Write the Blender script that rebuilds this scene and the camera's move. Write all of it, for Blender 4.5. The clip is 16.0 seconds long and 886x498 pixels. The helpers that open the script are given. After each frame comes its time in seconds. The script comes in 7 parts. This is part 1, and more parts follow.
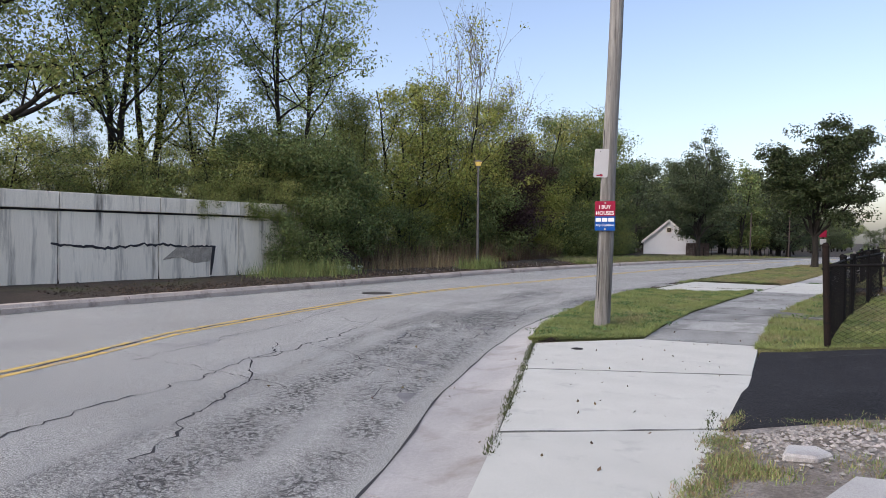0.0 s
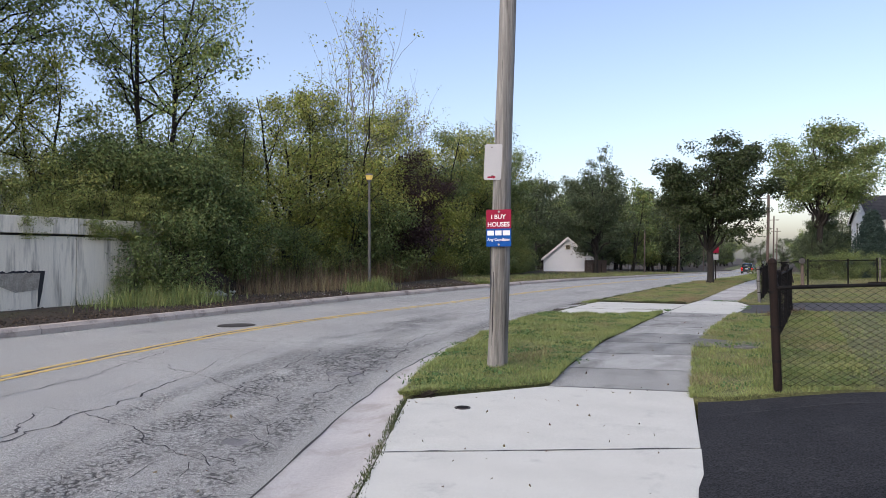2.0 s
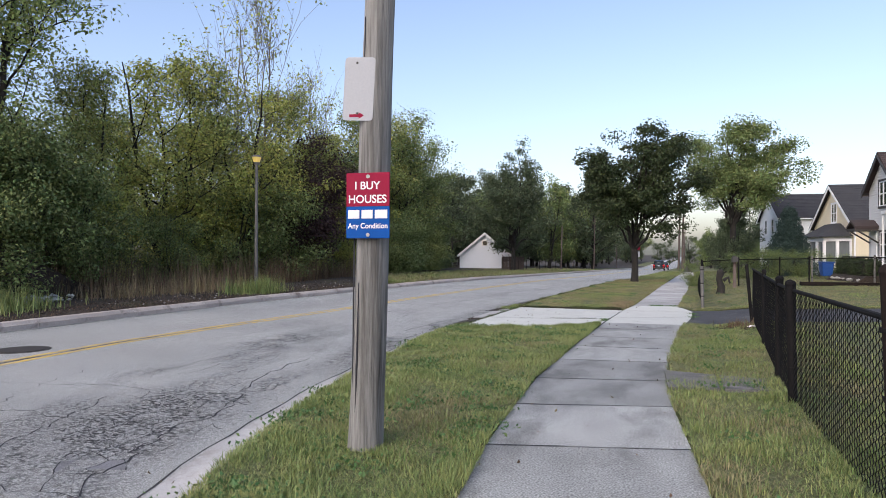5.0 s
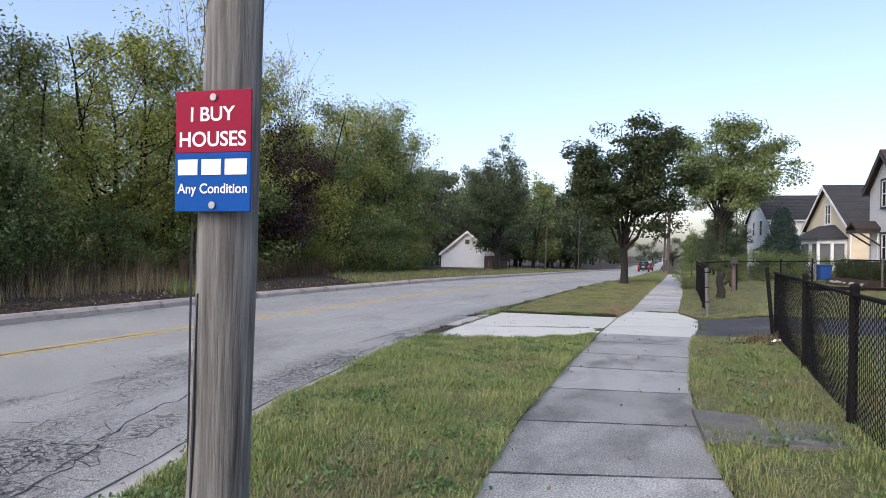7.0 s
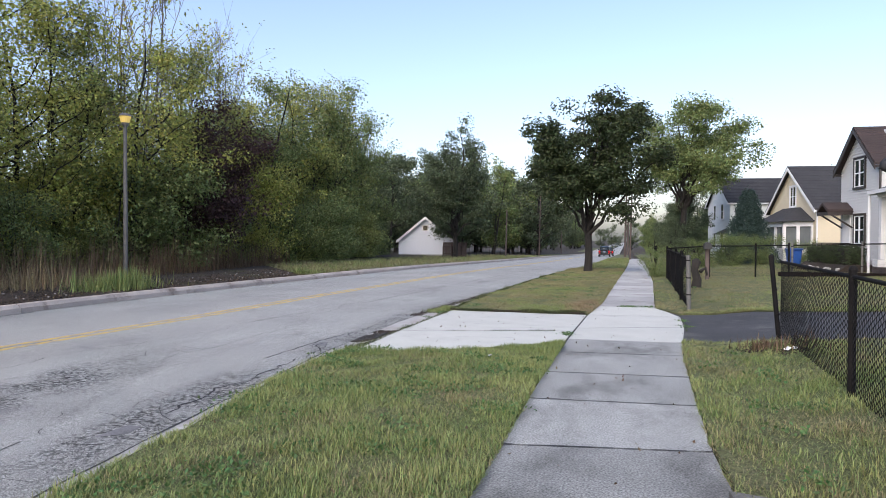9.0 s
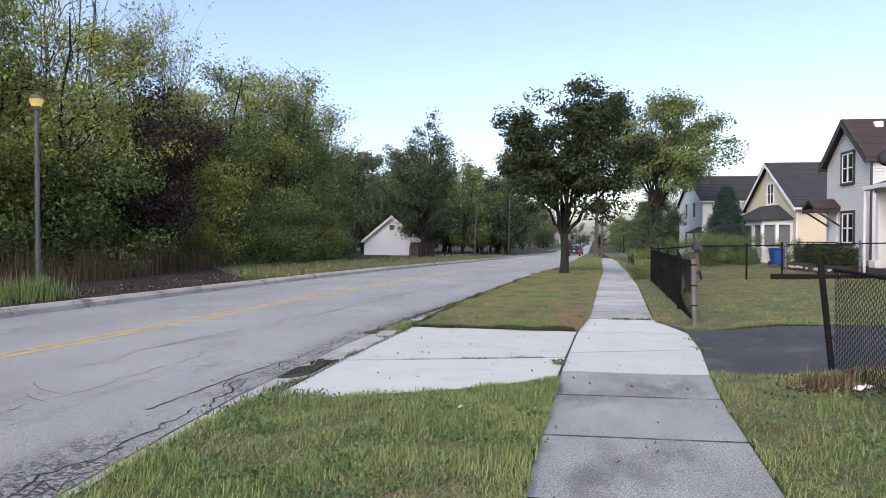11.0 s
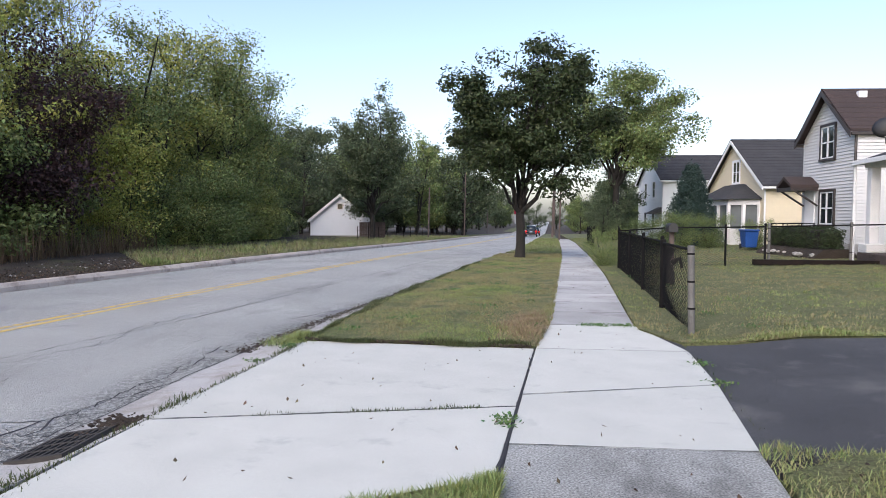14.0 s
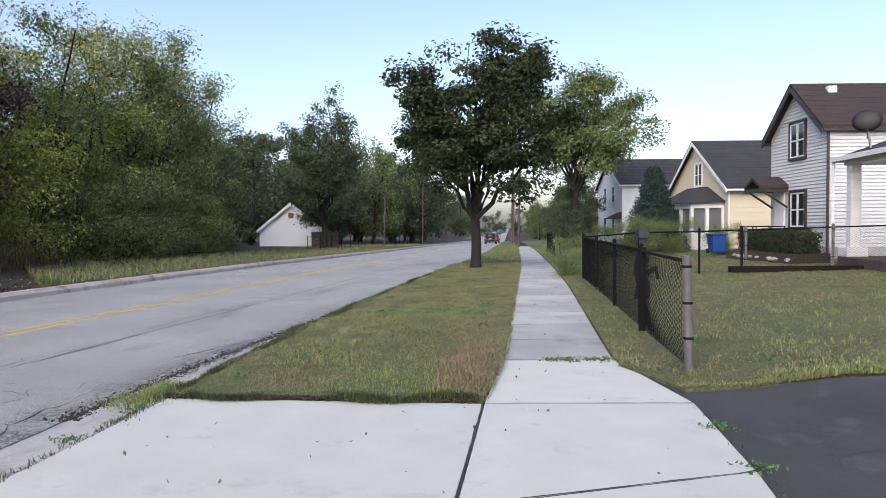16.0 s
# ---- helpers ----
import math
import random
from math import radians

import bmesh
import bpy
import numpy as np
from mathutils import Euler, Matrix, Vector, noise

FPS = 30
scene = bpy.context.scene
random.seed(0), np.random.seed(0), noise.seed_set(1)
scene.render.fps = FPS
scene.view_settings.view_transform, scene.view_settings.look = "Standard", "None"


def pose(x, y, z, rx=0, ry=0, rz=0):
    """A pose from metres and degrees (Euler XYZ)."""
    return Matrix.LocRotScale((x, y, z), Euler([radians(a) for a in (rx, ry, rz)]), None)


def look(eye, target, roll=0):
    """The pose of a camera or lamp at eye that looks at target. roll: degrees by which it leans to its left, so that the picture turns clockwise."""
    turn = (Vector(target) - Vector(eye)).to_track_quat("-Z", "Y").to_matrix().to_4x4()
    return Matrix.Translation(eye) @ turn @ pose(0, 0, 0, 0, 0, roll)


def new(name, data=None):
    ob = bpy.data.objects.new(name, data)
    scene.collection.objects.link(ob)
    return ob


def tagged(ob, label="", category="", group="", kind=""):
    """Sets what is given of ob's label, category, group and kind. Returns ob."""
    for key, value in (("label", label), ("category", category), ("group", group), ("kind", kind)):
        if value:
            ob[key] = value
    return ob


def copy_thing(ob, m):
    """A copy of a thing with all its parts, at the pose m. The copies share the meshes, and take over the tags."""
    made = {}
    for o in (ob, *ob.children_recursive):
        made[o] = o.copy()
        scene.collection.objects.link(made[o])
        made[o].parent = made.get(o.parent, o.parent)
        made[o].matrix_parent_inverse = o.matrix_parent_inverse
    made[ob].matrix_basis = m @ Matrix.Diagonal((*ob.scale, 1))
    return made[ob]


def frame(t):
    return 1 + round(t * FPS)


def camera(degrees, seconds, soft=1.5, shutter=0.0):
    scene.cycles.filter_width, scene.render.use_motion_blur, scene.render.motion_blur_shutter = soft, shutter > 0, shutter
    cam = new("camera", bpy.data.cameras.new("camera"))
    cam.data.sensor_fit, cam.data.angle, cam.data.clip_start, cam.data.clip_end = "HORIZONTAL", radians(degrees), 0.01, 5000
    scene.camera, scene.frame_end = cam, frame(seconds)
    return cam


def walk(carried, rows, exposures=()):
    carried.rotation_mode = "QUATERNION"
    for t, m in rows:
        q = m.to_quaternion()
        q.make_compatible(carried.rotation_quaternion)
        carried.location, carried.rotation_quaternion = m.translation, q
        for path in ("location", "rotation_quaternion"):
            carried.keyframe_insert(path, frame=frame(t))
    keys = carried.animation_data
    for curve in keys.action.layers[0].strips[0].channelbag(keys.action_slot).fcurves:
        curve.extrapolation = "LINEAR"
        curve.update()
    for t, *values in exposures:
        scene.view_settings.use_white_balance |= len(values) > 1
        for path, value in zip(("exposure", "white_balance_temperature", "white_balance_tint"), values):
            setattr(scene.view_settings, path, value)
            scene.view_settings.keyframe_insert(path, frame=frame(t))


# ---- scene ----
cam = camera(66.6, 16.0, soft=0.8)
PATH = [
    (0, (0.158, 0.637, 1.431), (-0.99, 2.275, 1.393), 0.6),
    (0.5, (-0.096, 1.198, 1.452), (-1.172, 2.883, 1.428), 0.3),
    (1, (-0.348, 1.812, 1.429), (-1.335, 3.552, 1.424), 0.1),
    (1.5, (-0.466, 2.393, 1.438), (-1.4, 4.161, 1.451), -0.0),
    (2, (-0.663, 2.967, 1.428), (-1.568, 4.75, 1.449), -0.1),
    (2.5, (-0.81, 3.556, 1.439), (-1.703, 5.345, 1.468), -0.3),
    (3, (-1.029, 4.097, 1.435), (-1.907, 5.894, 1.453), -0.5),
    (3.5, (-1.21, 4.698, 1.437), (-2.055, 6.511, 1.455), -0.4),
    (4, (-1.423, 5.31, 1.438), (-2.208, 7.15, 1.442), -0.2),
    (4.5, (-1.546, 5.893, 1.464), (-2.275, 7.756, 1.466), -0.0),
    (5, (-1.732, 6.499, 1.453), (-2.414, 8.379, 1.461), 0.2),
    (5.2, (-1.784, 6.737, 1.429), (-2.448, 8.623, 1.435), 0.3),
    (7.3, (-2.223, 9.02, 1.41), (-2.858, 10.917, 1.415), 0.8),
    (7.5, (-2.238, 9.298, 1.443), (-2.863, 11.198, 1.439), 0.4),
    (8, (-2.372, 9.843, 1.437), (-2.97, 11.751, 1.415), 0.4),
    (8.5, (-2.426, 10.467, 1.446), (-2.986, 12.386, 1.41), 0.2),
    (9, (-2.544, 11.039, 1.434), (-3.072, 12.968, 1.4), 0.3),
    (11.3, (-3.017, 13.609, 1.469), (-3.439, 15.564, 1.43), 0.1),
    (11.5, (-3.015, 13.83, 1.451), (-3.426, 15.786, 1.401), 0.1),
    (12, (-3.019, 14.357, 1.438), (-3.413, 16.316, 1.373), 0.2),
    (12.5, (-3.083, 14.904, 1.422), (-3.459, 16.867, 1.331), 0.5),
    (13, (-3.064, 15.436, 1.426), (-3.431, 17.4, 1.334), 0.4),
    (13.5, (-3.126, 15.922, 1.422), (-3.475, 17.889, 1.323), 0.3),
    (14, (-3.098, 16.473, 1.442), (-3.413, 18.446, 1.348), 0.3),
    (14.5, (-3.123, 16.984, 1.433), (-3.395, 18.964, 1.346), -0.0),
    (15, (-3.073, 17.522, 1.45), (-3.307, 19.507, 1.374), -0.1),
    (15.5, (-3.088, 18.039, 1.421), (-3.296, 20.027, 1.355), -0.3),
    (16, (-3.033, 18.622, 1.414), (-3.233, 20.611, 1.344), -0.5),
]
walk(cam, [(t, look(eye, target, roll)) for t, eye, target, roll in PATH],
     exposures=[(0, 0.83, 6700, 12), (4, 0.89, 6600, 12), (8, 1.03, 6450, 12), (9, 1.08, 6420, 12), (11.5, 1.05, 6400, 12), (13.5, 1.13, 6400, 12), (16, 1.03, 6400, 12)])

# ---------------------------------------------------------------- world and light
world = bpy.data.worlds.new("sky_world")
scene.world = world
world.use_nodes = True
wn, wl = world.node_tree.nodes, world.node_tree.links
wn.clear()
sky = wn.new("ShaderNodeTexSky")
sky.sky_type = "NISHITA"
sky.sun_disc = False
sky.sun_elevation = radians(38)
sky.sun_rotation = radians(196)
sky.air_density, sky.dust_density, sky.ozone_density = 1.0, 2.6, 0.9
wbg = wn.new("ShaderNodeBackground")
wbg.inputs["Strength"].default_value = 0.14
wout = wn.new("ShaderNodeOutputWorld")
haze = wn.new("ShaderNodeMix")
haze.data_type, haze.blend_type = "RGBA", "MULTIPLY"
haze.inputs["Factor"].default_value, haze.inputs["B"].default_value = 1.0, (1.045, 1.0, 1.035, 1)
wl.new(sky.outputs[0], haze.inputs["A"])
wl.new(haze.outputs["Result"], wbg.inputs[0])
wl.new(wbg.outputs[0], wout.inputs[0])
sun_data = bpy.data.lights.new("sun", "SUN")
sun_data.energy, sun_data.angle, sun_data.color = 0.95, radians(60), (0.93, 0.98, 0.95)
sun = new("sun", sun_data)
sun.matrix_world = look((0, 0, 50), (0.21 * 50, 0.737 * 50, 50 - 0.643 * 50))

# ---------------------------------------------------------------- materials


def mat(name, c1, c2=None, rough=0.85, metal=0.0, big=0.8, fine=30.0, bump=0.25, dist=0.01, island=0.0, obrand=0.0,
        stain=None, stain_scale=1.5, stain_at=0.6, spec=0.4, stretch=(1, 1, 1), speck=0.0, speck_scale=150.0):
    """A surface with broad patches, fine grain and relief at real size."""
    m = bpy.data.materials.new(name)
    m.use_nodes = True
    n, l = m.node_tree.nodes, m.node_tree.links
    b = n["Principled BSDF"]
    b.inputs["Roughness"].default_value = rough
    b.inputs["Metallic"].default_value = metal
    b.inputs["Specular IOR Level"].default_value = spec
    tc = n.new("ShaderNodeTexCoord")
    mp = n.new("ShaderNodeMapping")
    mp.inputs["Scale"].default_value = stretch
    l.new(tc.outputs["Object"], mp.inputs[0])
    n1, n2 = n.new("ShaderNodeTexNoise"), n.new("ShaderNodeTexNoise")
    n1.inputs["Scale"].default_value, n1.inputs["Detail"].default_value = big, 5
    n2.inputs["Scale"].default_value, n2.inputs["Detail"].default_value = fine, 6
    n2.inputs["Roughness"].default_value = 0.7
    l.new(mp.outputs[0], n1.inputs["Vector"])
    l.new(mp.outputs[0], n2.inputs["Vector"])
    add = n.new("ShaderNodeMath")
    add.operation = "ADD"
    l.new(n1.outputs["Fac"], add.inputs[0])
    l.new(n2.outputs["Fac"], add.inputs[1])
    rng = n.new("ShaderNodeMapRange")
    rng.inputs["From Min"].default_value, rng.inputs["From Max"].default_value = 0.7, 1.3
    l.new(add.outputs[0], rng.inputs["Value"])
    mix = n.new("ShaderNodeMix")
    mix.data_type = "RGBA"
    c2 = c2 or tuple(v * 0.75 for v in c1)
    mix.inputs["A"].default_value, mix.inputs["B"].default_value = (*c1, 1), (*c2, 1)
    l.new(rng.outputs[0], mix.inputs["Factor"])
    col = mix.outputs["Result"]
    if stain:
        n3 = n.new("ShaderNodeTexNoise")
        n3.inputs["Scale"].default_value, n3.inputs["Detail"].default_value = stain_scale, 8
        n3.inputs["Roughness"].default_value = 0.65
        l.new(mp.outputs[0], n3.inputs["Vector"])
        r3 = n.new("ShaderNodeMapRange")
        r3.inputs["From Min"].default_value, r3.inputs["From Max"].default_value = stain_at - 0.08, stain_at + 0.1
        l.new(n3.outputs["Fac"], r3.inputs["Value"])
        mx = n.new("ShaderNodeMix")
        mx.data_type = "RGBA"
        mx.inputs["B"].default_value = (*stain, 1)
        l.new(r3.outputs[0], mx.inputs["Factor"])
        l.new(col, mx.inputs["A"])
        col = mx.outputs["Result"]
    if speck:
        n4 = n.new("ShaderNodeTexNoise")
        n4.inputs["Scale"].default_value, n4.inputs["Detail"].default_value = speck_scale, 3
        l.new(tc.outputs["Object"], n4.inputs["Vector"])
        r4 = n.new("ShaderNodeMapRange")
        for kk, vv in zip(("From Min", "From Max", "To Min", "To Max"), (0.3, 0.7, 1 - speck, 1 + speck)):
            r4.inputs[kk].default_value = vv
        l.new(n4.outputs["Fac"], r4.inputs["Value"])
        h4 = n.new("ShaderNodeHueSaturation")
        l.new(r4.outputs[0], h4.inputs["Value"])
        l.new(col, h4.inputs["Color"])
        col = h4.outputs["Color"]
    if island or obrand:
        hs = n.new("ShaderNodeHueSaturation")
        if island:
            src = n.new("ShaderNodeNewGeometry").outputs["Random Per Island"]
        else:
            src = n.new("ShaderNodeObjectInfo").outputs["Random"]
        k = island or obrand
        rv = n.new("ShaderNodeMapRange")
        rv.inputs["To Min"].default_value, rv.inputs["To Max"].default_value = 1 - k, 1 + k
        l.new(src, rv.inputs["Value"])
        l.new(rv.outputs[0], hs.inputs["Value"])
        if island:
            rh = n.new("ShaderNodeMapRange")
            rh.inputs["To Min"].default_value, rh.inputs["To Max"].default_value = 0.5 + 0.03, 0.5 - 0.035
            fr = n.new("ShaderNodeMath")
            fr.operation = "FRACT"
            mu = n.new("ShaderNodeMath")
            mu.operation = "MULTIPLY"
            mu.inputs[1].default_value = 17.3
            l.new(src, mu.inputs[0])
            l.new(mu.outputs[0], fr.inputs[0])
            l.new(fr.outputs[0], rh.inputs["Value"])
            l.new(rh.outputs[0], hs.inputs["Hue"])
        l.new(col, hs.inputs["Color"])
        col = hs.outputs["Color"]
    l.new(col, b.inputs["Base Color"])
    if bump:
        bp = n.new("ShaderNodeBump")
        bp.inputs["Strength"].default_value, bp.inputs["Distance"].default_value = bump, dist
        l.new(n2.outputs["Fac"], bp.inputs["Height"])
        l.new(bp.outputs[0], b.inputs["Normal"])
    return m


def leaf_mat(name, c1, c2, k=0.45, big=0.5, fine=3.0):
    m = mat(name, c1, c2, rough=0.55, big=big, fine=fine, bump=0, island=k, spec=0.3)
    n, l = m.node_tree.nodes, m.node_tree.links
    b = n["Principled BSDF"]
    tr = n.new("ShaderNodeBsdfTranslucent")
    ms = n.new("ShaderNodeMixShader")
    ms.inputs[0].default_value = 0.2
    src = b.inputs["Base Color"].links[0].from_socket
    l.new(src, tr.inputs["Color"])
    l.new(b.outputs[0], ms.inputs[1])
    l.new(tr.outputs[0], ms.inputs[2])
    l.new(ms.outputs[0], n["Material Output"].inputs["Surface"])
    return m


def plain(name, c, rough=0.5, metal=0.0, spec=0.5, emit=None, power=0.0):
    m = mat(name, c, tuple(v * 0.85 for v in c), rough=rough, metal=metal, big=3, fine=60, bump=0.05, dist=0.002, spec=spec)
    if emit:
        b = m.node_tree.nodes["Principled BSDF"]
        b.inputs["Emission Color"].default_value, b.inputs["Emission Strength"].default_value = (*emit, 1), power
    return m


def glass_mat(name, c=(0.02, 0.025, 0.03), rough=0.05):
    m = mat(name, c, rough=rough, big=0.4, fine=2, bump=0.03, dist=0.01, spec=0.8)
    return m


M = {}
M["asphalt"] = mat("asphalt", (0.30, 0.30, 0.315), (0.21, 0.21, 0.225), rough=0.9, big=0.5, fine=55, bump=0.7, dist=0.012,
                   stain=(0.14, 0.14, 0.15), stain_scale=0.6, stain_at=0.66)
M["patch"] = mat("patched_asphalt", (0.13, 0.13, 0.135), (0.24, 0.24, 0.25), rough=0.92, big=3.5, fine=60, bump=0.9, dist=0.02)
M["blacktop"] = mat("sealed_blacktop", (0.017, 0.0175, 0.02), (0.034, 0.0345, 0.038), rough=0.92, speck=0.75, speck_scale=70, spec=0.12, big=1.2, fine=60, bump=0.9, dist=0.012,
                    stain=(0.05, 0.05, 0.053), stain_scale=2.5, stain_at=0.68)
M["blacktop_worn"] = mat("faded_blacktop", (0.038, 0.0385, 0.041), (0.064, 0.0645, 0.067), rough=0.88, speck=0.4, spec=0.25, big=1.0, fine=70, bump=0.5, dist=0.008, stain=(0.1, 0.098, 0.095), stain_scale=1.4, stain_at=0.64)
M["crack"] = mat("crack_tar", (0.035, 0.035, 0.04), rough=0.9, fine=40)
M["concrete_old"] = mat("weathered_concrete", speck=0.55, speck_scale=75, c1=(0.325, 0.33, 0.316), c2=(0.205, 0.207, 0.198), rough=0.9, big=1.6, fine=60, bump=0.6, dist=0.006,
                        stain=(0.145, 0.145, 0.138), stain_scale=1.1, stain_at=0.56, obrand=0.2, stretch=(1.6, 0.8, 1))
M["concrete_dark"] = mat("dark_damp_concrete", (0.15, 0.145, 0.135), (0.07, 0.068, 0.062), rough=0.9, big=3, fine=30, bump=0.8, dist=0.01, speck=0.4,
                         stain=(0.26, 0.25, 0.235), stain_scale=3, stain_at=0.64)
M["concrete_mid"] = mat("pinkish_concrete", speck=0.18, c1=(0.41, 0.408, 0.395), c2=(0.28, 0.277, 0.268), rough=0.9, big=1.3, fine=50, bump=0.4, dist=0.006,
                        stain=(0.22, 0.2, 0.2), stain_scale=1.4, stain_at=0.6, obrand=0.14)
M["concrete_new"] = mat("pale_concrete", speck=0.12, c1=(0.48, 0.486, 0.448), c2=(0.412, 0.416, 0.385), rough=0.9, big=2.4, fine=42, bump=0.35, dist=0.004,
                        stain=(0.33, 0.33, 0.315), stain_scale=2.6, stain_at=0.66, obrand=0.05)
M["kerb"] = mat("kerb_concrete", speck=0.2, c1=(0.40, 0.39, 0.38), c2=(0.29, 0.285, 0.28), rough=0.9, big=1.5, fine=40, bump=0.4, dist=0.008,
                stain=(0.24, 0.22, 0.20), stain_scale=2, stain_at=0.6, obrand=0.1)
M["kerb_far"] = mat("reddish_kerb", (0.50, 0.44, 0.39), (0.36, 0.31, 0.275), rough=0.9, big=1.2, fine=30, bump=0.4, dist=0.01,
                    stain=(0.16, 0.13, 0.11), stain_scale=2, stain_at=0.6, obrand=0.12)
M["soil"] = mat("leaf_litter_soil", (0.022, 0.017, 0.013), (0.055, 0.04, 0.029), rough=0.95, big=1.5, fine=14, bump=0.8, dist=0.05,
                stain=(0.06, 0.065, 0.028), stain_scale=0.5, stain_at=0.62)
M["yard"] = mat("gravelly_ground", (0.20, 0.175, 0.15), (0.11, 0.095, 0.08), rough=0.95, big=1.6, fine=30, bump=0.8, dist=0.03, stain=(0.30, 0.28, 0.26), stain_scale=2.2, stain_at=0.56, speck=0.35, speck_scale=60)
M["lawn"] = mat("lawn_ground", (0.062, 0.082, 0.03), (0.14, 0.135, 0.058), rough=0.95, big=1.0, fine=48, bump=0.9, dist=0.03, speck=0.5, speck_scale=36,
                stain=(0.11, 0.11, 0.05), stain_scale=0.9, stain_at=0.63)
M["wood_pole"] = mat("grey_weathered_pole", (0.30, 0.295, 0.285), (0.10, 0.097, 0.092), rough=0.9, big=6, fine=45, bump=1.0, dist=0.015, spec=0.2,
                     stretch=(1, 1, 0.045), stain=(0.05, 0.045, 0.04), stain_scale=9, stain_at=0.6)
M["bark"] = mat("tree_bark", (0.013, 0.0115, 0.0105), (0.03, 0.026, 0.0225), rough=0.95, big=2, fine=18, bump=0.8, dist=0.03, stretch=(1, 1, 0.3))
M["bark_pale"] = mat("pale_twig_bark", (0.16, 0.14, 0.125), (0.10, 0.085, 0.075), rough=0.95, big=2, fine=18, bump=0.4)
M["leaf_green"] = leaf_mat("leaf_green", (0.185, 0.25, 0.078), (0.24, 0.29, 0.09))
M["leaf_dark"] = leaf_mat("leaf_dark_green", (0.115, 0.16, 0.056), (0.17, 0.21, 0.07))
M["leaf_far"] = leaf_mat("leaf_distant_green", (0.055, 0.08, 0.044), (0.085, 0.108, 0.05))
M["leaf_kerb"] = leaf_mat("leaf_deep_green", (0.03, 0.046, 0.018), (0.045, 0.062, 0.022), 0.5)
M["leaf_yellow"] = leaf_mat("leaf_yellow_green", (0.40, 0.395, 0.085), (0.225, 0.275, 0.07))
M["leaf_olive"] = leaf_mat("leaf_olive", (0.265, 0.285, 0.083), (0.17, 0.21, 0.064))
M["leaf_purple"] = leaf_mat("leaf_purple", (0.035, 0.018, 0.02), (0.05, 0.025, 0.022))
M["leaf_brown"] = leaf_mat("leaf_dry_brown", (0.17, 0.12, 0.07), (0.1, 0.07, 0.042))
M["needle"] = leaf_mat("blue_spruce_needle", (0.042, 0.072, 0.06), (0.03, 0.054, 0.048))
M["grass"] = leaf_mat("grass_blade", (0.115, 0.175, 0.05), (0.285, 0.31, 0.12), 0.35, big=1.3, fine=14.0)
M["grass_dark"] = leaf_mat("dark_grass_blade", (0.045, 0.066, 0.024), (0.075, 0.085, 0.032), 0.4)
M["grass_dry"] = leaf_mat("dry_grass_blade", (0.31, 0.275, 0.145), (0.16, 0.16, 0.068), 0.28, big=1.3, fine=14.0)
M["straw"] = leaf_mat("straw", (0.31, 0.24, 0.135), (0.2, 0.155, 0.09), 0.3)
M["old_wall"] = mat("stained_wall_concrete", (0.84, 0.78, 0.66), (0.70, 0.65, 0.55), rough=0.9, big=0.8, fine=20, bump=0.5, dist=0.02, speck=0.12, speck_scale=60,
                    stretch=(1, 1, 0.1), stain=(0.13, 0.12, 0.105), stain_scale=2.6, stain_at=0.6)
M["siding_white"] = mat("white_siding", (0.58, 0.58, 0.575), (0.53, 0.53, 0.525), rough=0.6, big=0.6, fine=12, bump=0.1)
M["siding_yellow"] = mat("yellow_siding", (0.68, 0.59, 0.42), (0.60, 0.53, 0.385), rough=0.65, big=0.6, fine=12, bump=0.1)
M["siding_grey"] = mat("pale_grey_siding", (0.70, 0.71, 0.70), (0.62, 0.63, 0.62), rough=0.65, big=0.6, fine=12, bump=0.1)
M["roof"] = mat("dark_shingle", (0.024, 0.024, 0.026), (0.042, 0.041, 0.043), rough=0.9, big=1.5, fine=14, bump=0.6, dist=0.02)
M["roof_brown"] = mat("brown_shingle", (0.048, 0.033, 0.031), (0.033, 0.025, 0.024), rough=0.9, big=1.5, fine=14, bump=0.6, dist=0.02)
M["white_paint"] = mat("white_trim_paint", (0.78, 0.78, 0.78), (0.68, 0.68, 0.68), rough=0.5, big=2, fine=25, bump=0.1)
M["dark_trim"] = mat("dark_brown_trim", (0.05, 0.04, 0.037), (0.035, 0.03, 0.028), rough=0.5, big=2, fine=25, bump=0.1)
M["pane"] = glass_mat("window_pane")
# pale base: the sky's reflection is put into this pane's colour
M["sky_pane"] = glass_mat("pane_with_painted_sky", (0.16, 0.175, 0.18), 0.12)
M["curtain"] = mat("pale_curtain", (0.5, 0.5, 0.48), rough=0.9, big=3, fine=20)
M["black_metal"] = mat("black_coated_metal", (0.008, 0.008, 0.009), (0.016, 0.015, 0.0145), rough=0.8, big=4, fine=50, bump=0.1, dist=0.002, spec=0.06)
M["rusty"] = mat("rusty_dark_post", (0.008, 0.007, 0.0067), (0.017, 0.011, 0.0095), rough=0.9, big=5, fine=50, bump=0.4, dist=0.004, spec=0.15)
M["galv"] = mat("galvanised_steel", (0.32, 0.32, 0.32), (0.22, 0.22, 0.22), rough=0.5, metal=0.6, big=6, fine=40, bump=0.1)
M["grey_post"] = mat("grey_steel_post", (0.16, 0.155, 0.15), (0.10, 0.095, 0.09), rough=0.6, metal=0.3, big=6, fine=40, bump=0.1)
M["sign_white"] = plain("sign_white", (0.33, 0.34, 0.36), rough=0.55, spec=0.3)
M["sign_red"] = plain("sign_red", (0.23, 0.009, 0.035), rough=0.7, spec=0.15)
M["sign_blue"] = plain("sign_blue", (0.002, 0.06, 0.26), rough=0.7, spec=0.15)
M["letter"] = plain("letter_white", (0.62, 0.62, 0.64), rough=0.5)
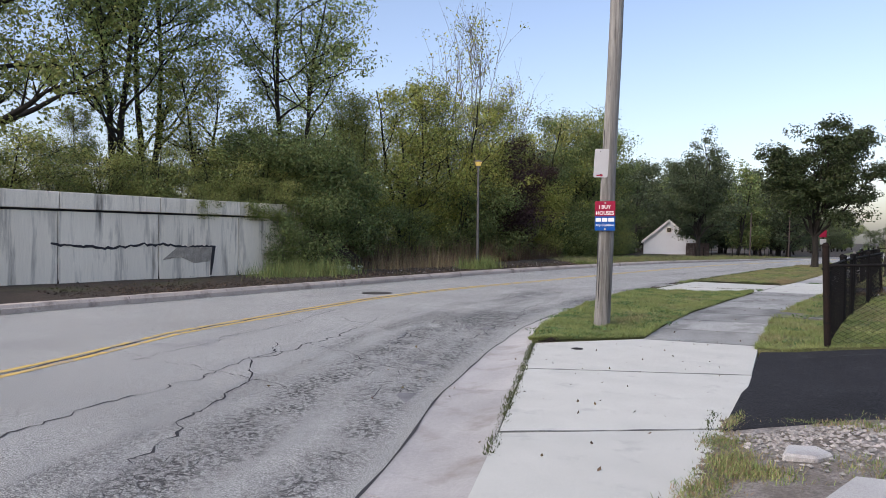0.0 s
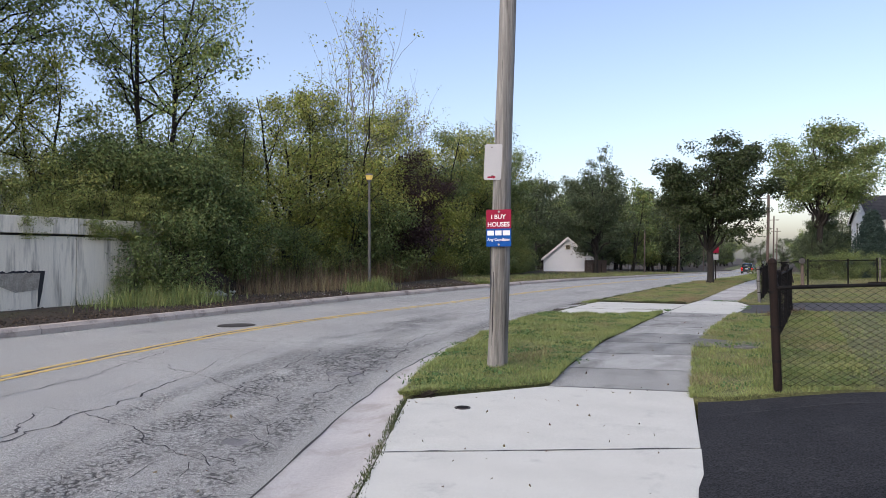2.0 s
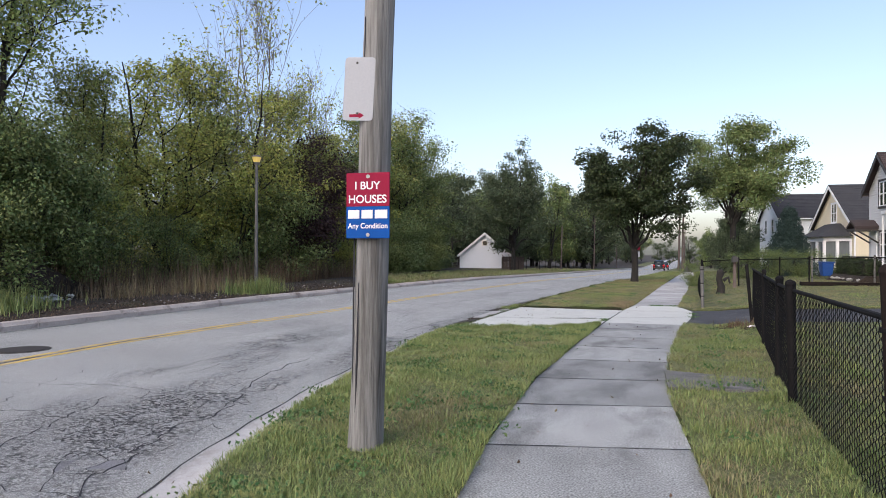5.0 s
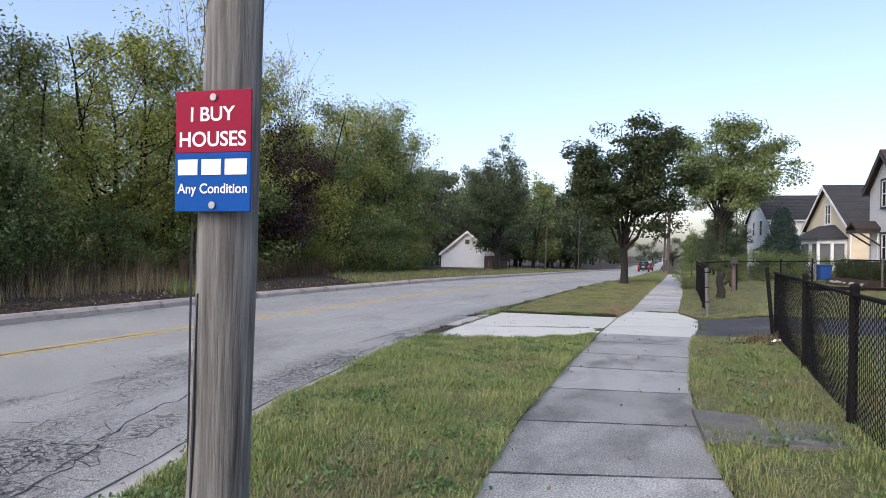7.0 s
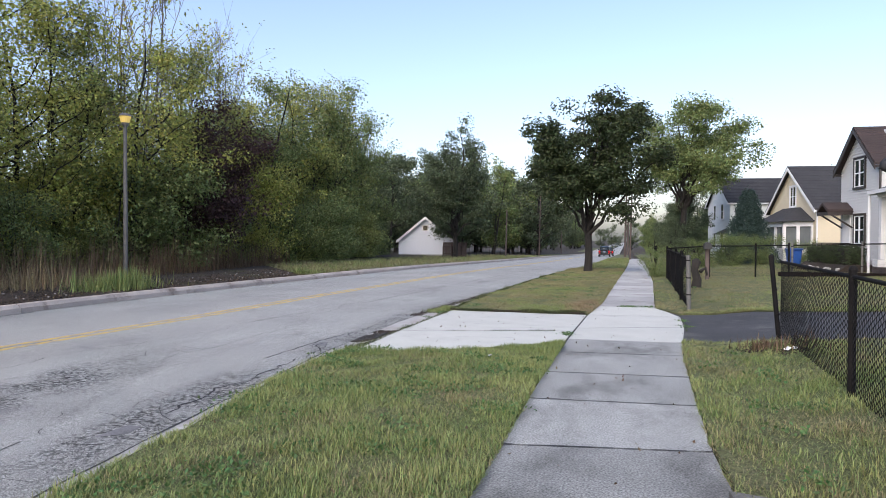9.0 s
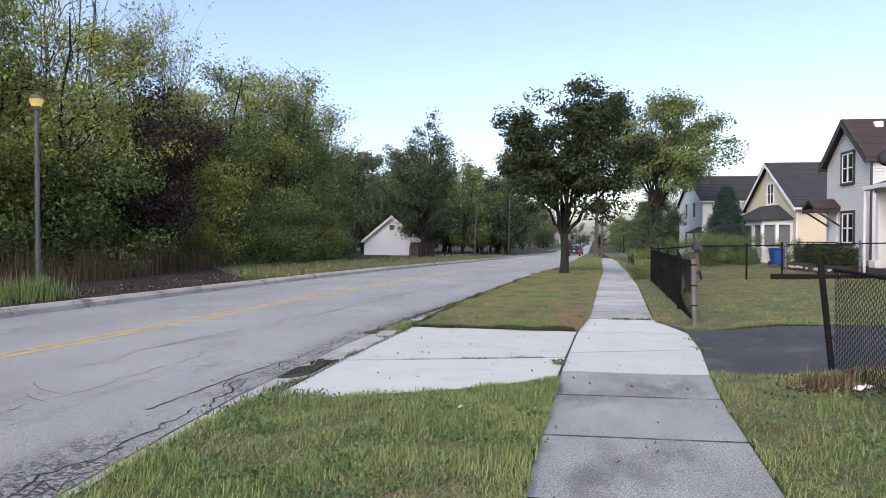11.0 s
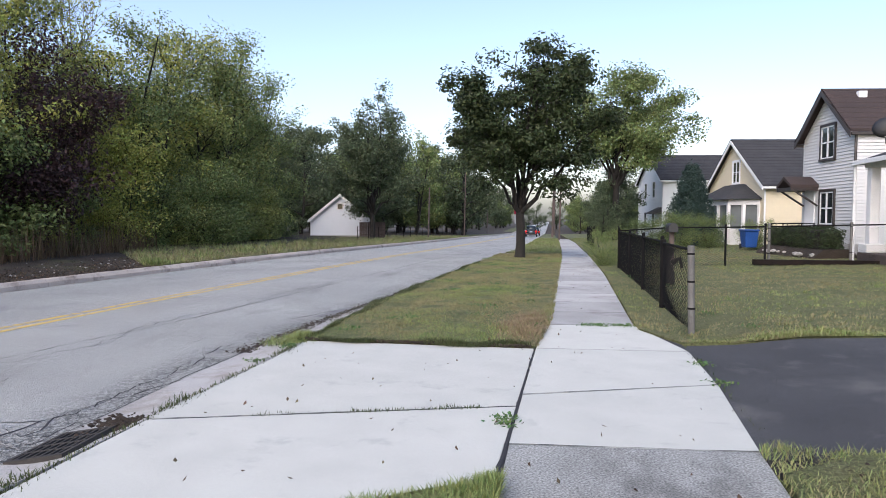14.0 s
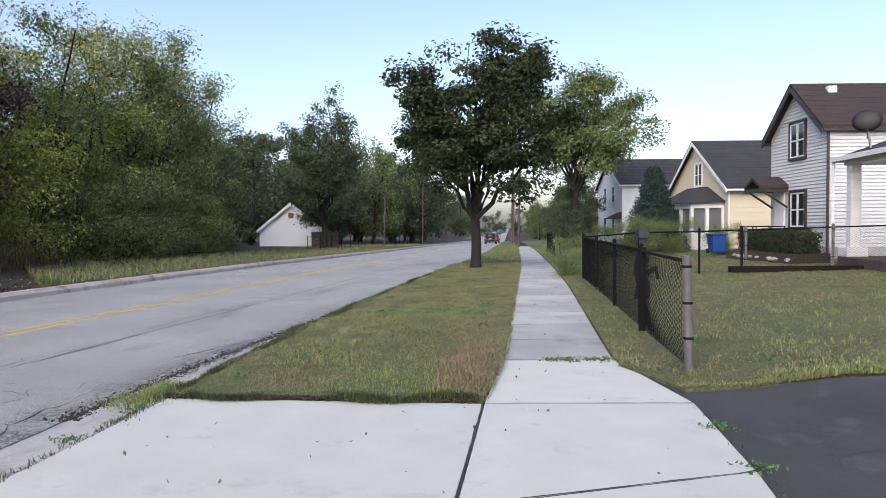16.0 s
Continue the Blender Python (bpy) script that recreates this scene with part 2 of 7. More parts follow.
M["line_yellow"] = mat("worn_yellow_line", (0.62, 0.41, 0.09), (0.48, 0.35, 0.12), rough=0.85, big=2, fine=30, bump=0.4, dist=0.004,
                       stain=(0.25, 0.25, 0.245), stain_scale=7, stain_at=0.555)
M["iron"] = mat("cast_iron", (0.03, 0.028, 0.027), (0.055, 0.048, 0.043), rough=0.8, metal=0.2, big=5, fine=60, bump=0.4, dist=0.004)
M["car_paint"] = mat("dark_teal_grey_paint", (0.018, 0.026, 0.030), (0.015, 0.022, 0.026), rough=0.25, metal=0.3, big=1, fine=200, bump=0, spec=0.7)
M["car_paint2"] = mat("dark_green_paint", (0.012, 0.02, 0.02), (0.01, 0.016, 0.016), rough=0.25, metal=0.3, big=1, fine=200, bump=0, spec=0.7)
M["tyre"] = mat("tyre_rubber", (0.018, 0.018, 0.018), rough=0.85, fine=60)
M["rim"] = plain("alloy_rim", (0.5, 0.5, 0.52), rough=0.3, metal=0.8)
M["tail"] = plain("tail_light", (0.5, 0.01, 0.012), rough=0.2, emit=(1.0, 0.03, 0.02), power=0.12)
M["plastic"] = plain("black_plastic", (0.02, 0.02, 0.021), rough=0.6)
M["blue_bin"] = plain("blue_plastic", (0.012, 0.065, 0.26), rough=0.45)
M["fence_wood"] = mat("old_fence_board", (0.075, 0.055, 0.05), (0.11, 0.085, 0.075), rough=0.9, big=3, fine=25, bump=0.5, stretch=(1, 1, 0.1), obrand=0.2)
M["amber"] = plain("lamp_lens", (0.5, 0.36, 0.10), rough=0.3, emit=(1.0, 0.72, 0.2), power=0.22)
M["rubble"] = mat("gravel_stone", (0.34, 0.32, 0.30), (0.2, 0.19, 0.18), rough=0.9, big=3, fine=25, bump=0.5, island=0.3)
M["weed"] = leaf_mat("weed_leaf", (0.09, 0.16, 0.05), (0.07, 0.13, 0.045), 0.3)
M["spall"] = mat("spalled_concrete", (0.42, 0.39, 0.34), (0.24, 0.215, 0.185), rough=0.95, big=5, fine=22, bump=1.0, dist=0.04, speck=0.3, speck_scale=50)
M["blue_house"] = mat("white_garage_siding", (0.72, 0.75, 0.80), (0.66, 0.69, 0.74), rough=0.7, big=0.7, fine=10, bump=0.1)



def road_material():
    """Worn asphalt: aggregate, patches, and crazing where the wheel track has broken up."""
    m = mat("worn_asphalt", (0.348, 0.352, 0.338), (0.247, 0.25, 0.24), rough=0.9, big=0.45, fine=70, bump=0.9, dist=0.014,
            stain=(0.17, 0.17, 0.18), stain_scale=0.55, stain_at=0.68)
    n, l = m.node_tree.nodes, m.node_tree.links
    p = n["Principled BSDF"]
    base = p.inputs["Base Color"].links[0].from_socket
    tc = n.new("ShaderNodeTexCoord")
    at = n.new("ShaderNodeAttribute")
    at.attribute_name = "across"
    sep = n.new("ShaderNodeSeparateXYZ")
    l.new(tc.outputs["Object"], sep.inputs[0])

    def math_node(op, a, b=None, clamp=False):
        q = n.new("ShaderNodeMath")
        q.operation, q.use_clamp = op, clamp
        for i, v in enumerate((a, b)):
            if v is None:
                continue
            if isinstance(v, (int, float)):
                q.inputs[i].default_value = v
            else:
                l.new(v, q.inputs[i])
        return q.outputs[0]

    def span(v, a, b, c=0.0, d=1.0):
        q = n.new("ShaderNodeMapRange")
        for k, w in zip(("From Min", "From Max", "To Min", "To Max"), (a, b, c, d)):
            q.inputs[k].default_value = w
        l.new(v, q.inputs["Value"])
        return q.outputs[0]
    cx = n.new("ShaderNodeCombineXYZ")
    l.new(math_node("MULTIPLY", at.outputs["Fac"], 1.6), cx.inputs[0])
    l.new(math_node("MULTIPLY", sep.outputs["Y"], 0.42), cx.inputs[1])
    nm = n.new("ShaderNodeTexNoise")
    nm.inputs["Scale"].default_value, nm.inputs["Detail"].default_value = 1.0, 4
    l.new(cx.outputs[0], nm.inputs["Vector"])
    # two wheel tracks, stronger near the bend
    band = math_node("MULTIPLY", span(at.outputs["Fac"], 0.1, 0.5), span(at.outputs["Fac"], 2.2, 3.6, 1.0, 0.35))
    nearb = span(sep.outputs["Y"], 15, 22, 0.11, 0.0)
    mask = span(math_node("ADD", math_node("MULTIPLY", nm.outputs["Fac"], band), nearb), 0.56, 0.72)
    # the broken wheel tracks in the bend
    acr, along = at.outputs["Fac"], sep.outputs["Y"]

    def off(v, c):
        return math_node("ABSOLUTE", math_node("SUBTRACT", v, c))
    track_a = math_node("MULTIPLY", span(off(acr, 1.45), 0.12, 0.5, 1.0, 0.0), span(along, 11.5, 13.5, 1.0, 0.0))
    track_b = math_node("MULTIPLY", span(off(acr, 0.47), 0.06, 0.34, 0.9, 0.0), span(along, 9.6, 11.0, 1.0, 0.0))
    track_c = math_node("MULTIPLY", span(off(acr, 1.0), 0.4, 0.85, 1.1, 0.0), span(off(along, 11.4), 0.8, 2.2, 1.0, 0.0))
    track_d = math_node("MULTIPLY", span(acr, 0.25, 0.75, 0.75, 0.0), span(off(along, 26.5), 7.0, 9.0, 1.0, 0.0))
    track_e = math_node("MULTIPLY", span(off(acr, 2.1), 0.25, 0.65, 1.0, 0.0), span(off(along, 16.5), 0.6, 1.6, 1.0, 0.0))
    track_f = math_node("MULTIPLY", span(off(acr, 0.35), 0.2, 0.5, 1.0, 0.0), span(off(along, 16.2), 1.0, 2.4, 1.0, 0.0))
    tracks = math_node("MAXIMUM", math_node("MAXIMUM", track_a, track_b), math_node("MAXIMUM", track_c, track_d))
    tracks = math_node("MAXIMUM", tracks, math_node("MAXIMUM", track_e, track_f))
    nb = n.new("ShaderNodeTexNoise")
    nb.inputs["Scale"].default_value, nb.inputs["Detail"].default_value = 2.2, 5
    l.new(tc.outputs["Object"], nb.inputs["Vector"])
    tracks = math_node("MULTIPLY", tracks, span(nb.outputs["Fac"], 0.3, 0.52))
    mask = math_node("MAXIMUM", math_node("MULTIPLY", mask, 0.7), tracks)
    dn = n.new("ShaderNodeTexNoise")
    dn.inputs["Scale"].default_value, dn.inputs["Detail"].default_value = 3.0, 3
    l.new(tc.outputs["Object"], dn.inputs["Vector"])
    ds = n.new("ShaderNodeVectorMath")
    ds.operation = "MULTIPLY_ADD"
    ds.inputs[1].default_value = (0.25, 0.25, 0)
    l.new(dn.outputs["Color"], ds.inputs[0])
    l.new(tc.outputs["Object"], ds.inputs[2])
    vo = n.new("ShaderNodeTexVoronoi")
    vo.feature = "DISTANCE_TO_EDGE"
    vo.inputs["Scale"].default_value = 13.0
    l.new(ds.outputs[0], vo.inputs["Vector"])
    edge = math_node("MULTIPLY", span(vo.outputs["Distance"], 0.012, 0.05, 1.0, 0.0), mask)
    rough_n = n.new("ShaderNodeTexNoise")
    rough_n.inputs["Scale"].default_value, rough_n.inputs["Detail"].default_value = 24.0, 8
    l.new(tc.outputs["Object"], rough_n.inputs["Vector"])
    worn = math_node("MULTIPLY", span(rough_n.outputs["Fac"], 0.46, 0.6), math_node("MULTIPLY", mask, 0.9))
    fac = math_node("MAXIMUM", edge, worn)
    mx = n.new("ShaderNodeMix")
    mx.data_type = "RGBA"
    mx.inputs["B"].default_value = (0.042, 0.042, 0.043, 1)
    l.new(fac, mx.inputs["Factor"])
    l.new(base, mx.inputs["A"])
    # pale and dark aggregate grains
    sn = n.new("ShaderNodeTexNoise")
    sn.inputs["Scale"].default_value, sn.inputs["Detail"].default_value = 110.0, 2
    l.new(tc.outputs["Object"], sn.inputs["Vector"])
    hs = n.new("ShaderNodeHueSaturation")
    l.new(span(sn.outputs["Fac"], 0.34, 0.66, 0.4, 1.6), hs.inputs["Value"])
    l.new(mx.outputs["Result"], hs.inputs["Color"])
    l.new(hs.outputs[0], p.inputs["Base Color"])
    bp = n.new("ShaderNodeBump")
    bp.inputs["Strength"].default_value, bp.inputs["Distance"].default_value = 0.8, 0.015
    l.new(math_node("SUBTRACT", 1.0, fac), bp.inputs["Height"])
    l.new(p.inputs["Normal"].links[0].from_socket, bp.inputs["Normal"])
    l.new(bp.outputs[0], p.inputs["Normal"])
    return m


M["road"] = road_material()

# ---------------------------------------------------------------- mesh tools


def mesh_np(name, verts, faces, material, parent=None, smooth=False):
    """One mesh object from arrays: verts (n,3), faces (m,k)."""
    verts, faces = np.asarray(verts, dtype=np.float32), np.asarray(faces, dtype=np.int32)
    me = bpy.data.meshes.new(name)
    k = faces.shape[1]
    me.vertices.add(len(verts))
    me.vertices.foreach_set("co", verts.ravel())
    me.loops.add(faces.size)
    me.loops.foreach_set("vertex_index", faces.ravel())
    me.polygons.add(len(faces))
    me.polygons.foreach_set("loop_start", np.arange(0, faces.size, k, dtype=np.int32))
    me.polygons.foreach_set("use_smooth", np.full(len(faces), bool(smooth)))
    me.update(calc_edges=True)
    me.materials.append(material)
    ob = new(name, me)
    if parent is not None:
        ob.parent = parent
    return ob


def part(name, bm, material, parent=None, label="", smooth=False):
    me = bpy.data.meshes.new(name)
    if smooth:
        for f in bm.faces:
            f.smooth = True
    bm.to_mesh(me)
    bm.free()
    me.materials.append(material)
    ob = new(name, me)
    if parent is not None:
        ob.parent = parent
    if label:
        ob["label"] = label
    return ob


def thing(name, x, y, z, rz=0, label="", category="", group="", kind=""):
    e = new(name)
    e.matrix_basis = pose(x, y, z, 0, 0, rz)
    return tagged(e, label, category, group, kind)


def box(bm, x0, x1, y0, y1, z0, z1, bevel=0.0, m=None):
    r = bmesh.ops.create_cube(bm, size=1.0)
    vs = r["verts"]
    for v in vs:
        v.co = Vector(((x0 + x1) / 2 + v.co.x * (x1 - x0), (y0 + y1) / 2 + v.co.y * (y1 - y0), (z0 + z1) / 2 + v.co.z * (z1 - z0)))
    if bevel:
        es = list({e for v in vs for e in v.link_edges})
        vs = list({v for f in bmesh.ops.bevel(bm, geom=es, offset=bevel, segments=1, affect="EDGES")["faces"] for v in f.verts} | {v for v in vs if v.is_valid})
    if m is not None:
        bmesh.ops.transform(bm, matrix=m, verts=vs)
    return bm


def B(*a, **k):
    return box(bmesh.new(), *a, **k)


def cyl(bm, p, q, r0, r1=None, n=12):
    p, q = Vector(p), Vector(q)
    d = q - p
    m = Matrix.Translation((p + q) / 2) @ d.to_track_quat("Z", "Y").to_matrix().to_4x4()
    bmesh.ops.create_cone(bm, cap_ends=True, segments=n, radius1=r0, radius2=r0 if r1 is None else r1, depth=d.length, matrix=m)
    return bm


def C(*a, **k):
    return cyl(bmesh.new(), *a, **k)


def prism(pts, a0, a1, axis="y"):
    """A solid from an outline: (x, z) pulled along y, (y, z) along x or (x, y) along z."""
    bm = bmesh.new()

    def at(p, a):
        return {"y": (p[0], a, p[1]), "x": (a, p[0], p[1]), "z": (p[0], p[1], a)}[axis]
    lo = [bm.verts.new(at(p, a0)) for p in pts]
    hi = [bm.verts.new(at(p, a1)) for p in pts]
    bm.faces.new(lo)
    bm.faces.new(hi[::-1])
    for i in range(len(pts)):
        j = (i + 1) % len(pts)
        bm.faces.new((lo[i], hi[i], hi[j], lo[j]))
    bmesh.ops.recalc_face_normals(bm, faces=bm.faces)
    return bm


def tubes(paths, sides=6):
    """Tapered tubes as arrays; each path is (points (n,3), radii (n))."""
    V, F, base = [], [], 0
    ang = np.linspace(0, 2 * np.pi, sides, endpoint=False)
    for pts, rad in paths:
        pts, rad = np.asarray(pts, float), np.asarray(rad, float)
        n = len(pts)
        t = np.gradient(pts, axis=0)
        t /= np.linalg.norm(t, axis=1)[:, None] + 1e-9
        ref = np.where(np.abs(t[:, 2:3]) < 0.9, [[0, 0, 1.0]], [[1.0, 0, 0]])
        u = np.cross(t, ref)
        u /= np.linalg.norm(u, axis=1)[:, None] + 1e-9
        v = np.cross(t, u)
        ring = pts[:, None] + rad[:, None, None] * (np.cos(ang)[None, :, None] * u[:, None] + np.sin(ang)[None, :, None] * v[:, None])
        V.append(ring.reshape(-1, 3))
        i, j = np.meshgrid(np.arange(n - 1), np.arange(sides), indexing="ij")
        a = base + i * sides + j
        b = base + i * sides + (j + 1) % sides
        F.append(np.stack([a, b, b + sides, a + sides], -1).reshape(-1, 4))
        base += n * sides
    return np.concatenate(V), np.concatenate(F)


# ---------------------------------------------------------------- plan of the ground


def drop(y):
    """The street falls gently away beyond the big kerbside tree."""
    y = np.asarray(y, float)
    return np.where(y < 34, 0.0, np.where(y < 48, -0.017 * (y - 34) ** 2 / 28, -0.017 * (np.minimum(y, 190) - 41)))


def line(pts):
    a = np.array(pts)
    return lambda y: np.interp(y, a[:, 1], a[:, 0])


right_edge = line([(-0.4, -12), (-1.4, 1), (-2.75, 4.3), (-3.4, 5.6), (-4.4, 8.2), (-5.2, 10.7), (-5.72, 13.2), (-6.05, 16), (-6.35, 19), (-6.48, 22), (-6.48, 24), (-6.35, 26.3), (-6.1, 29),
                   (-5.9, 32), (-5.5, 40), (-5.0, 50), (-4.8, 70), (-4.7, 700)])
left_edge = line([(-13.4, -12), (-13.8, 5), (-14.0, 12), (-14.2, 19), (-14.25, 24), (-13.9, 30), (-13.4, 36), (-13.1, 42), (-12.95, 50), (-12.8, 70), (-12.7, 700)])
yellow = line([(-4.5, -12), (-6.6, 1), (-8.0, 4.7), (-8.9, 6.6), (-9.6, 9.4), (-10.3, 12.5), (-10.55, 15), (-10.5, 18), (-10.25, 22), (-10.1, 27),
               (-9.85, 31), (-9.3, 41), (-8.95, 52), (-8.75, 70), (-8.65, 700)])
walk_left = line([(-2.0, -12), (-2.6, 5), (-3.0, 10.1), (-3.2, 11.6), (-3.38, 14), (-3.4, 18), (-3.35, 21), (-3.25, 24), (-3.1, 26), (-2.88, 35), (-2.62, 46), (-2.4, 70), (-2.3, 700)])
walk_right = line([(-0.3, -12), (-0.72, 4.5), (-0.85, 5.5), (-1.22, 8.3), (-1.5, 10.1), (-1.9, 13.7), (-1.97, 16), (-1.88, 19.5), (-1.78, 21), (-1.65, 22.2), (-1.57, 25.0), (-1.97, 25.3), (-1.97, 26), (-1.72, 34), (-1.55, 46), (-1.2, 70), (-1.1, 700)])
ROAD_Z = -0.10


def ys_between(a, b, step):
    return np.linspace(a, b, max(2, int(round((b - a) / step)) + 1))


def ribbon(name, fl, fr, ys, z, thick, material, cross=2, rough=0.0, seed=0, parent=None):
    """A strip between two edge lines with sides that go down by thick."""
    rs = np.random.RandomState(seed)
    fl, fr = (f if callable(f) else (lambda y, v=f: np.full_like(y, v)) for f in (fl, fr))
    xl, xr, d = fl(ys), fr(ys), drop(ys)
    s = np.linspace(0, 1, cross)
    x = xl[:, None] + (xr - xl)[:, None] * s
    zz = (z(x, ys[:, None]) if callable(z) else np.full_like(x, z)) + d[:, None] + rough * rs.randn(*x.shape)
    y = np.repeat(ys[:, None], cross, 1)
    top = np.stack([x, y, zz], -1)
    n = len(ys)
    V = [top.reshape(-1, 3)]
    i, j = np.meshgrid(np.arange(n - 1), np.arange(cross - 1), indexing="ij")
    a = i * cross + j
    F = [np.stack([a, a + 1, a + 1 + cross, a + cross], -1).reshape(-1, 4)]
    base = n * cross
    loop = np.concatenate([np.arange(cross), np.arange(1, n) * cross + cross - 1, (n - 1) * cross + np.arange(cross - 2, -1, -1), np.arange(n - 2, 0, -1) * cross])
    low = V[0][loop].copy()
    low[:, 2] -= thick
    V.append(low)
    k = len(loop)
    q = np.arange(k)
    F.append(np.stack([loop, base + q, base + (q + 1) % k, loop[(q + 1) % k]], -1))
    return mesh_np(name, np.concatenate(V), np.concatenate(F), material, parent)


def lawn_z(x, y):
    """Lawns east of the walk rise a little."""
    return 0.02 + 0.10 * np.clip((x + 1.2) / 1.0, 0, 1) + 0.15 * np.clip((x - 1) / 6, 0, 1)


# ---------------------------------------------------------------- ground, road, kerbs
kerb_back = line([(0.4, -12), (-0.7, 1), (-2.1, 4.4), (-2.86, 6.1), (-3.5, 7.6), (-4.1, 8.85), (-4.6, 10.1), (-5.05, 11.7), (-5.5, 14), (-5.78, 16), (-5.95, 18),
                  (-5.92, 20.5), (-5.88, 24), (-5.85, 27), (-5.65, 32), (-5.25, 40), (-4.78, 50), (-4.58, 70), (-4.48, 700)])


def bank(x, y):
    """Height of the bare ground: a pan under the road, a low bank under the woods."""
    out = left_edge(y) - 0.25 - x
    z = np.where(out > 0, -0.03 + 0.09 * np.clip(out, 0, 3) / 3 + 0.25 * np.clip((out - 4) / 8, 0, 1), -0.42)
    z = np.where((x < -18.55) & (y < 23), np.maximum(z, 2.35 - 2.1 * np.clip((y - 17.6) / 4.5, 0, 1)), z)
    east = x - walk_right(y)
    z = np.where(east > 0.1, lawn_z(x, y) - 0.07, z)
    return z + drop(y)


gx = np.unique(np.concatenate([np.linspace(-600, -60, 10), np.linspace(-60, -20, 21), np.linspace(-20, -12, 41), np.linspace(-12, -1, 23), np.linspace(-1, 20, 43), np.linspace(20, 600, 12)]))
gy = np.unique(np.concatenate([np.linspace(-300, -12, 7), np.linspace(-12, 60, 121), np.linspace(60, 140, 41), np.linspace(140, 900, 12)]))
GX, GY = np.meshgrid(gx, gy, indexing="ij")
GZ = bank(GX, GY) + 0.02 * np.sin(GX * 1.7 + GY * 0.6) * np.sin(GY * 1.3) * ((GX < left_edge(GY) - 0.6) | (GX > 0.5))
i, j = np.meshgrid(np.arange(len(gx) - 1), np.arange(len(gy) - 1), indexing="ij")
a = i * len(gy) + j
ground = mesh_np("ground", np.stack([GX, GY, GZ], -1).reshape(-1, 3), np.stack([a, a + len(gy), a + len(gy) + 1, a + 1], -1).reshape(-1, 4), M["soil"])
tagged(ground, "brown soil with leaf litter under the woods", "ground", kind="structure")

road_ys = np.unique(np.concatenate([ys_between(-12, 60, 0.5), ys_between(60, 700, 10)]))


def road_z(x, y):
    c = (x - left_edge(y)) / (right_edge(y) - left_edge(y))
    return ROAD_Z + 0.06 * (1 - (2 * c - 1) ** 2) - 0.02


road = ribbon("road", left_edge, right_edge, road_ys, road_z, 0.3, M["road"], cross=18)
lane = road.data.attributes.new("across", "FLOAT", "POINT")
co = np.zeros(len(road.data.vertices) * 3, dtype=np.float32)
road.data.vertices.foreach_get("co", co)
co = co.reshape(-1, 3)
lane.data.foreach_set("value", (right_edge(co[:, 1]) - co[:, 0]).astype(np.float32))
tagged(road, "grey cracked two-lane asphalt road", "road", kind="structure")


def surf(x, y):
    return float(road_z(x, y) + drop(y))


for k, off in enumerate((-0.11, 0.11)):
    yl = ribbon("yellow_line", lambda y, o=off: yellow(y) + o - 0.052, lambda y, o=off: yellow(y) + o + 0.052, road_ys, lambda x, y: road_z(x, y) + 0.005, 0.004, M["line_yellow"])
    tagged(yl, "worn double yellow centre line painted on the road", "road marking", "centre line", "structure")

# kerb and gutter by the walk: a run of cast lengths
pavement = tagged(new("pavement"), "concrete sidewalk of separate slabs with dark joints", "pavement", kind="structure")
kerb_right = tagged(new("kerb_right"), "low worn concrete kerb and gutter", "kerb", kind="structure")
kerb_left = tagged(new("kerb_left"), "raised reddish concrete kerb with stains", "kerb", kind="structure")


def slab(name, corners, z, thick, material, parent, gap=0.016, tilt=0.004, bevel=0.003, seed=0):
    """One cast piece from four plan corners, with a chamfered rim."""
    rs = random.Random(seed)
    c = Vector((sum(p[0] for p in corners) / len(corners), sum(p[1] for p in corners) / len(corners), 0))
    bm = bmesh.new()
    rings = []
    for inset, dz in ((gap / 2, -thick), (gap / 2, -bevel), (gap / 2 + bevel, 0.0)):
        ring = []
        for p in corners:
            v = Vector((p[0], p[1], 0)) - c
            v = v * (1 - inset * 1.4 / max(v.length, 0.05))
            ring.append(bm.verts.new((c.x + v.x, c.y + v.y, z + dz + float(drop(p[1])))))
        rings.append(ring)
    for v in rings[2]:
        e = rs.uniform(0, tilt)
        v.co.z += e
    for a, b in zip(rings, rings[1:]):
        for q in range(len(corners)):
            bm.faces.new((a[q], a[(q + 1) % len(corners)], b[(q + 1) % len(corners)], b[q]))
    bm.faces.new(rings[2])
    bmesh.ops.recalc_face_normals(bm, faces=bm.faces)
    return part(name, bm, material, parent)


joints = [-9, -6, -3, 0.4, 2.6, 4.9, 7.15, 10.1, 11.4, 12.8, 14.2, 15.65, 17.05, 18.3, 19.62, 20.72, 21.95, 23.93, 25.65, 26.9, 28.2, 29.5]


def sk(y):
    """How much further the right end of a joint lies than its left end."""
    return 1.15 if 4 < y < 9.9 else 0.62 if 21.8 < y < 22.2 else float(np.interp(y, [10, 13, 15.6, 17], [0.37, 0.42, 0.22, 0.12]))


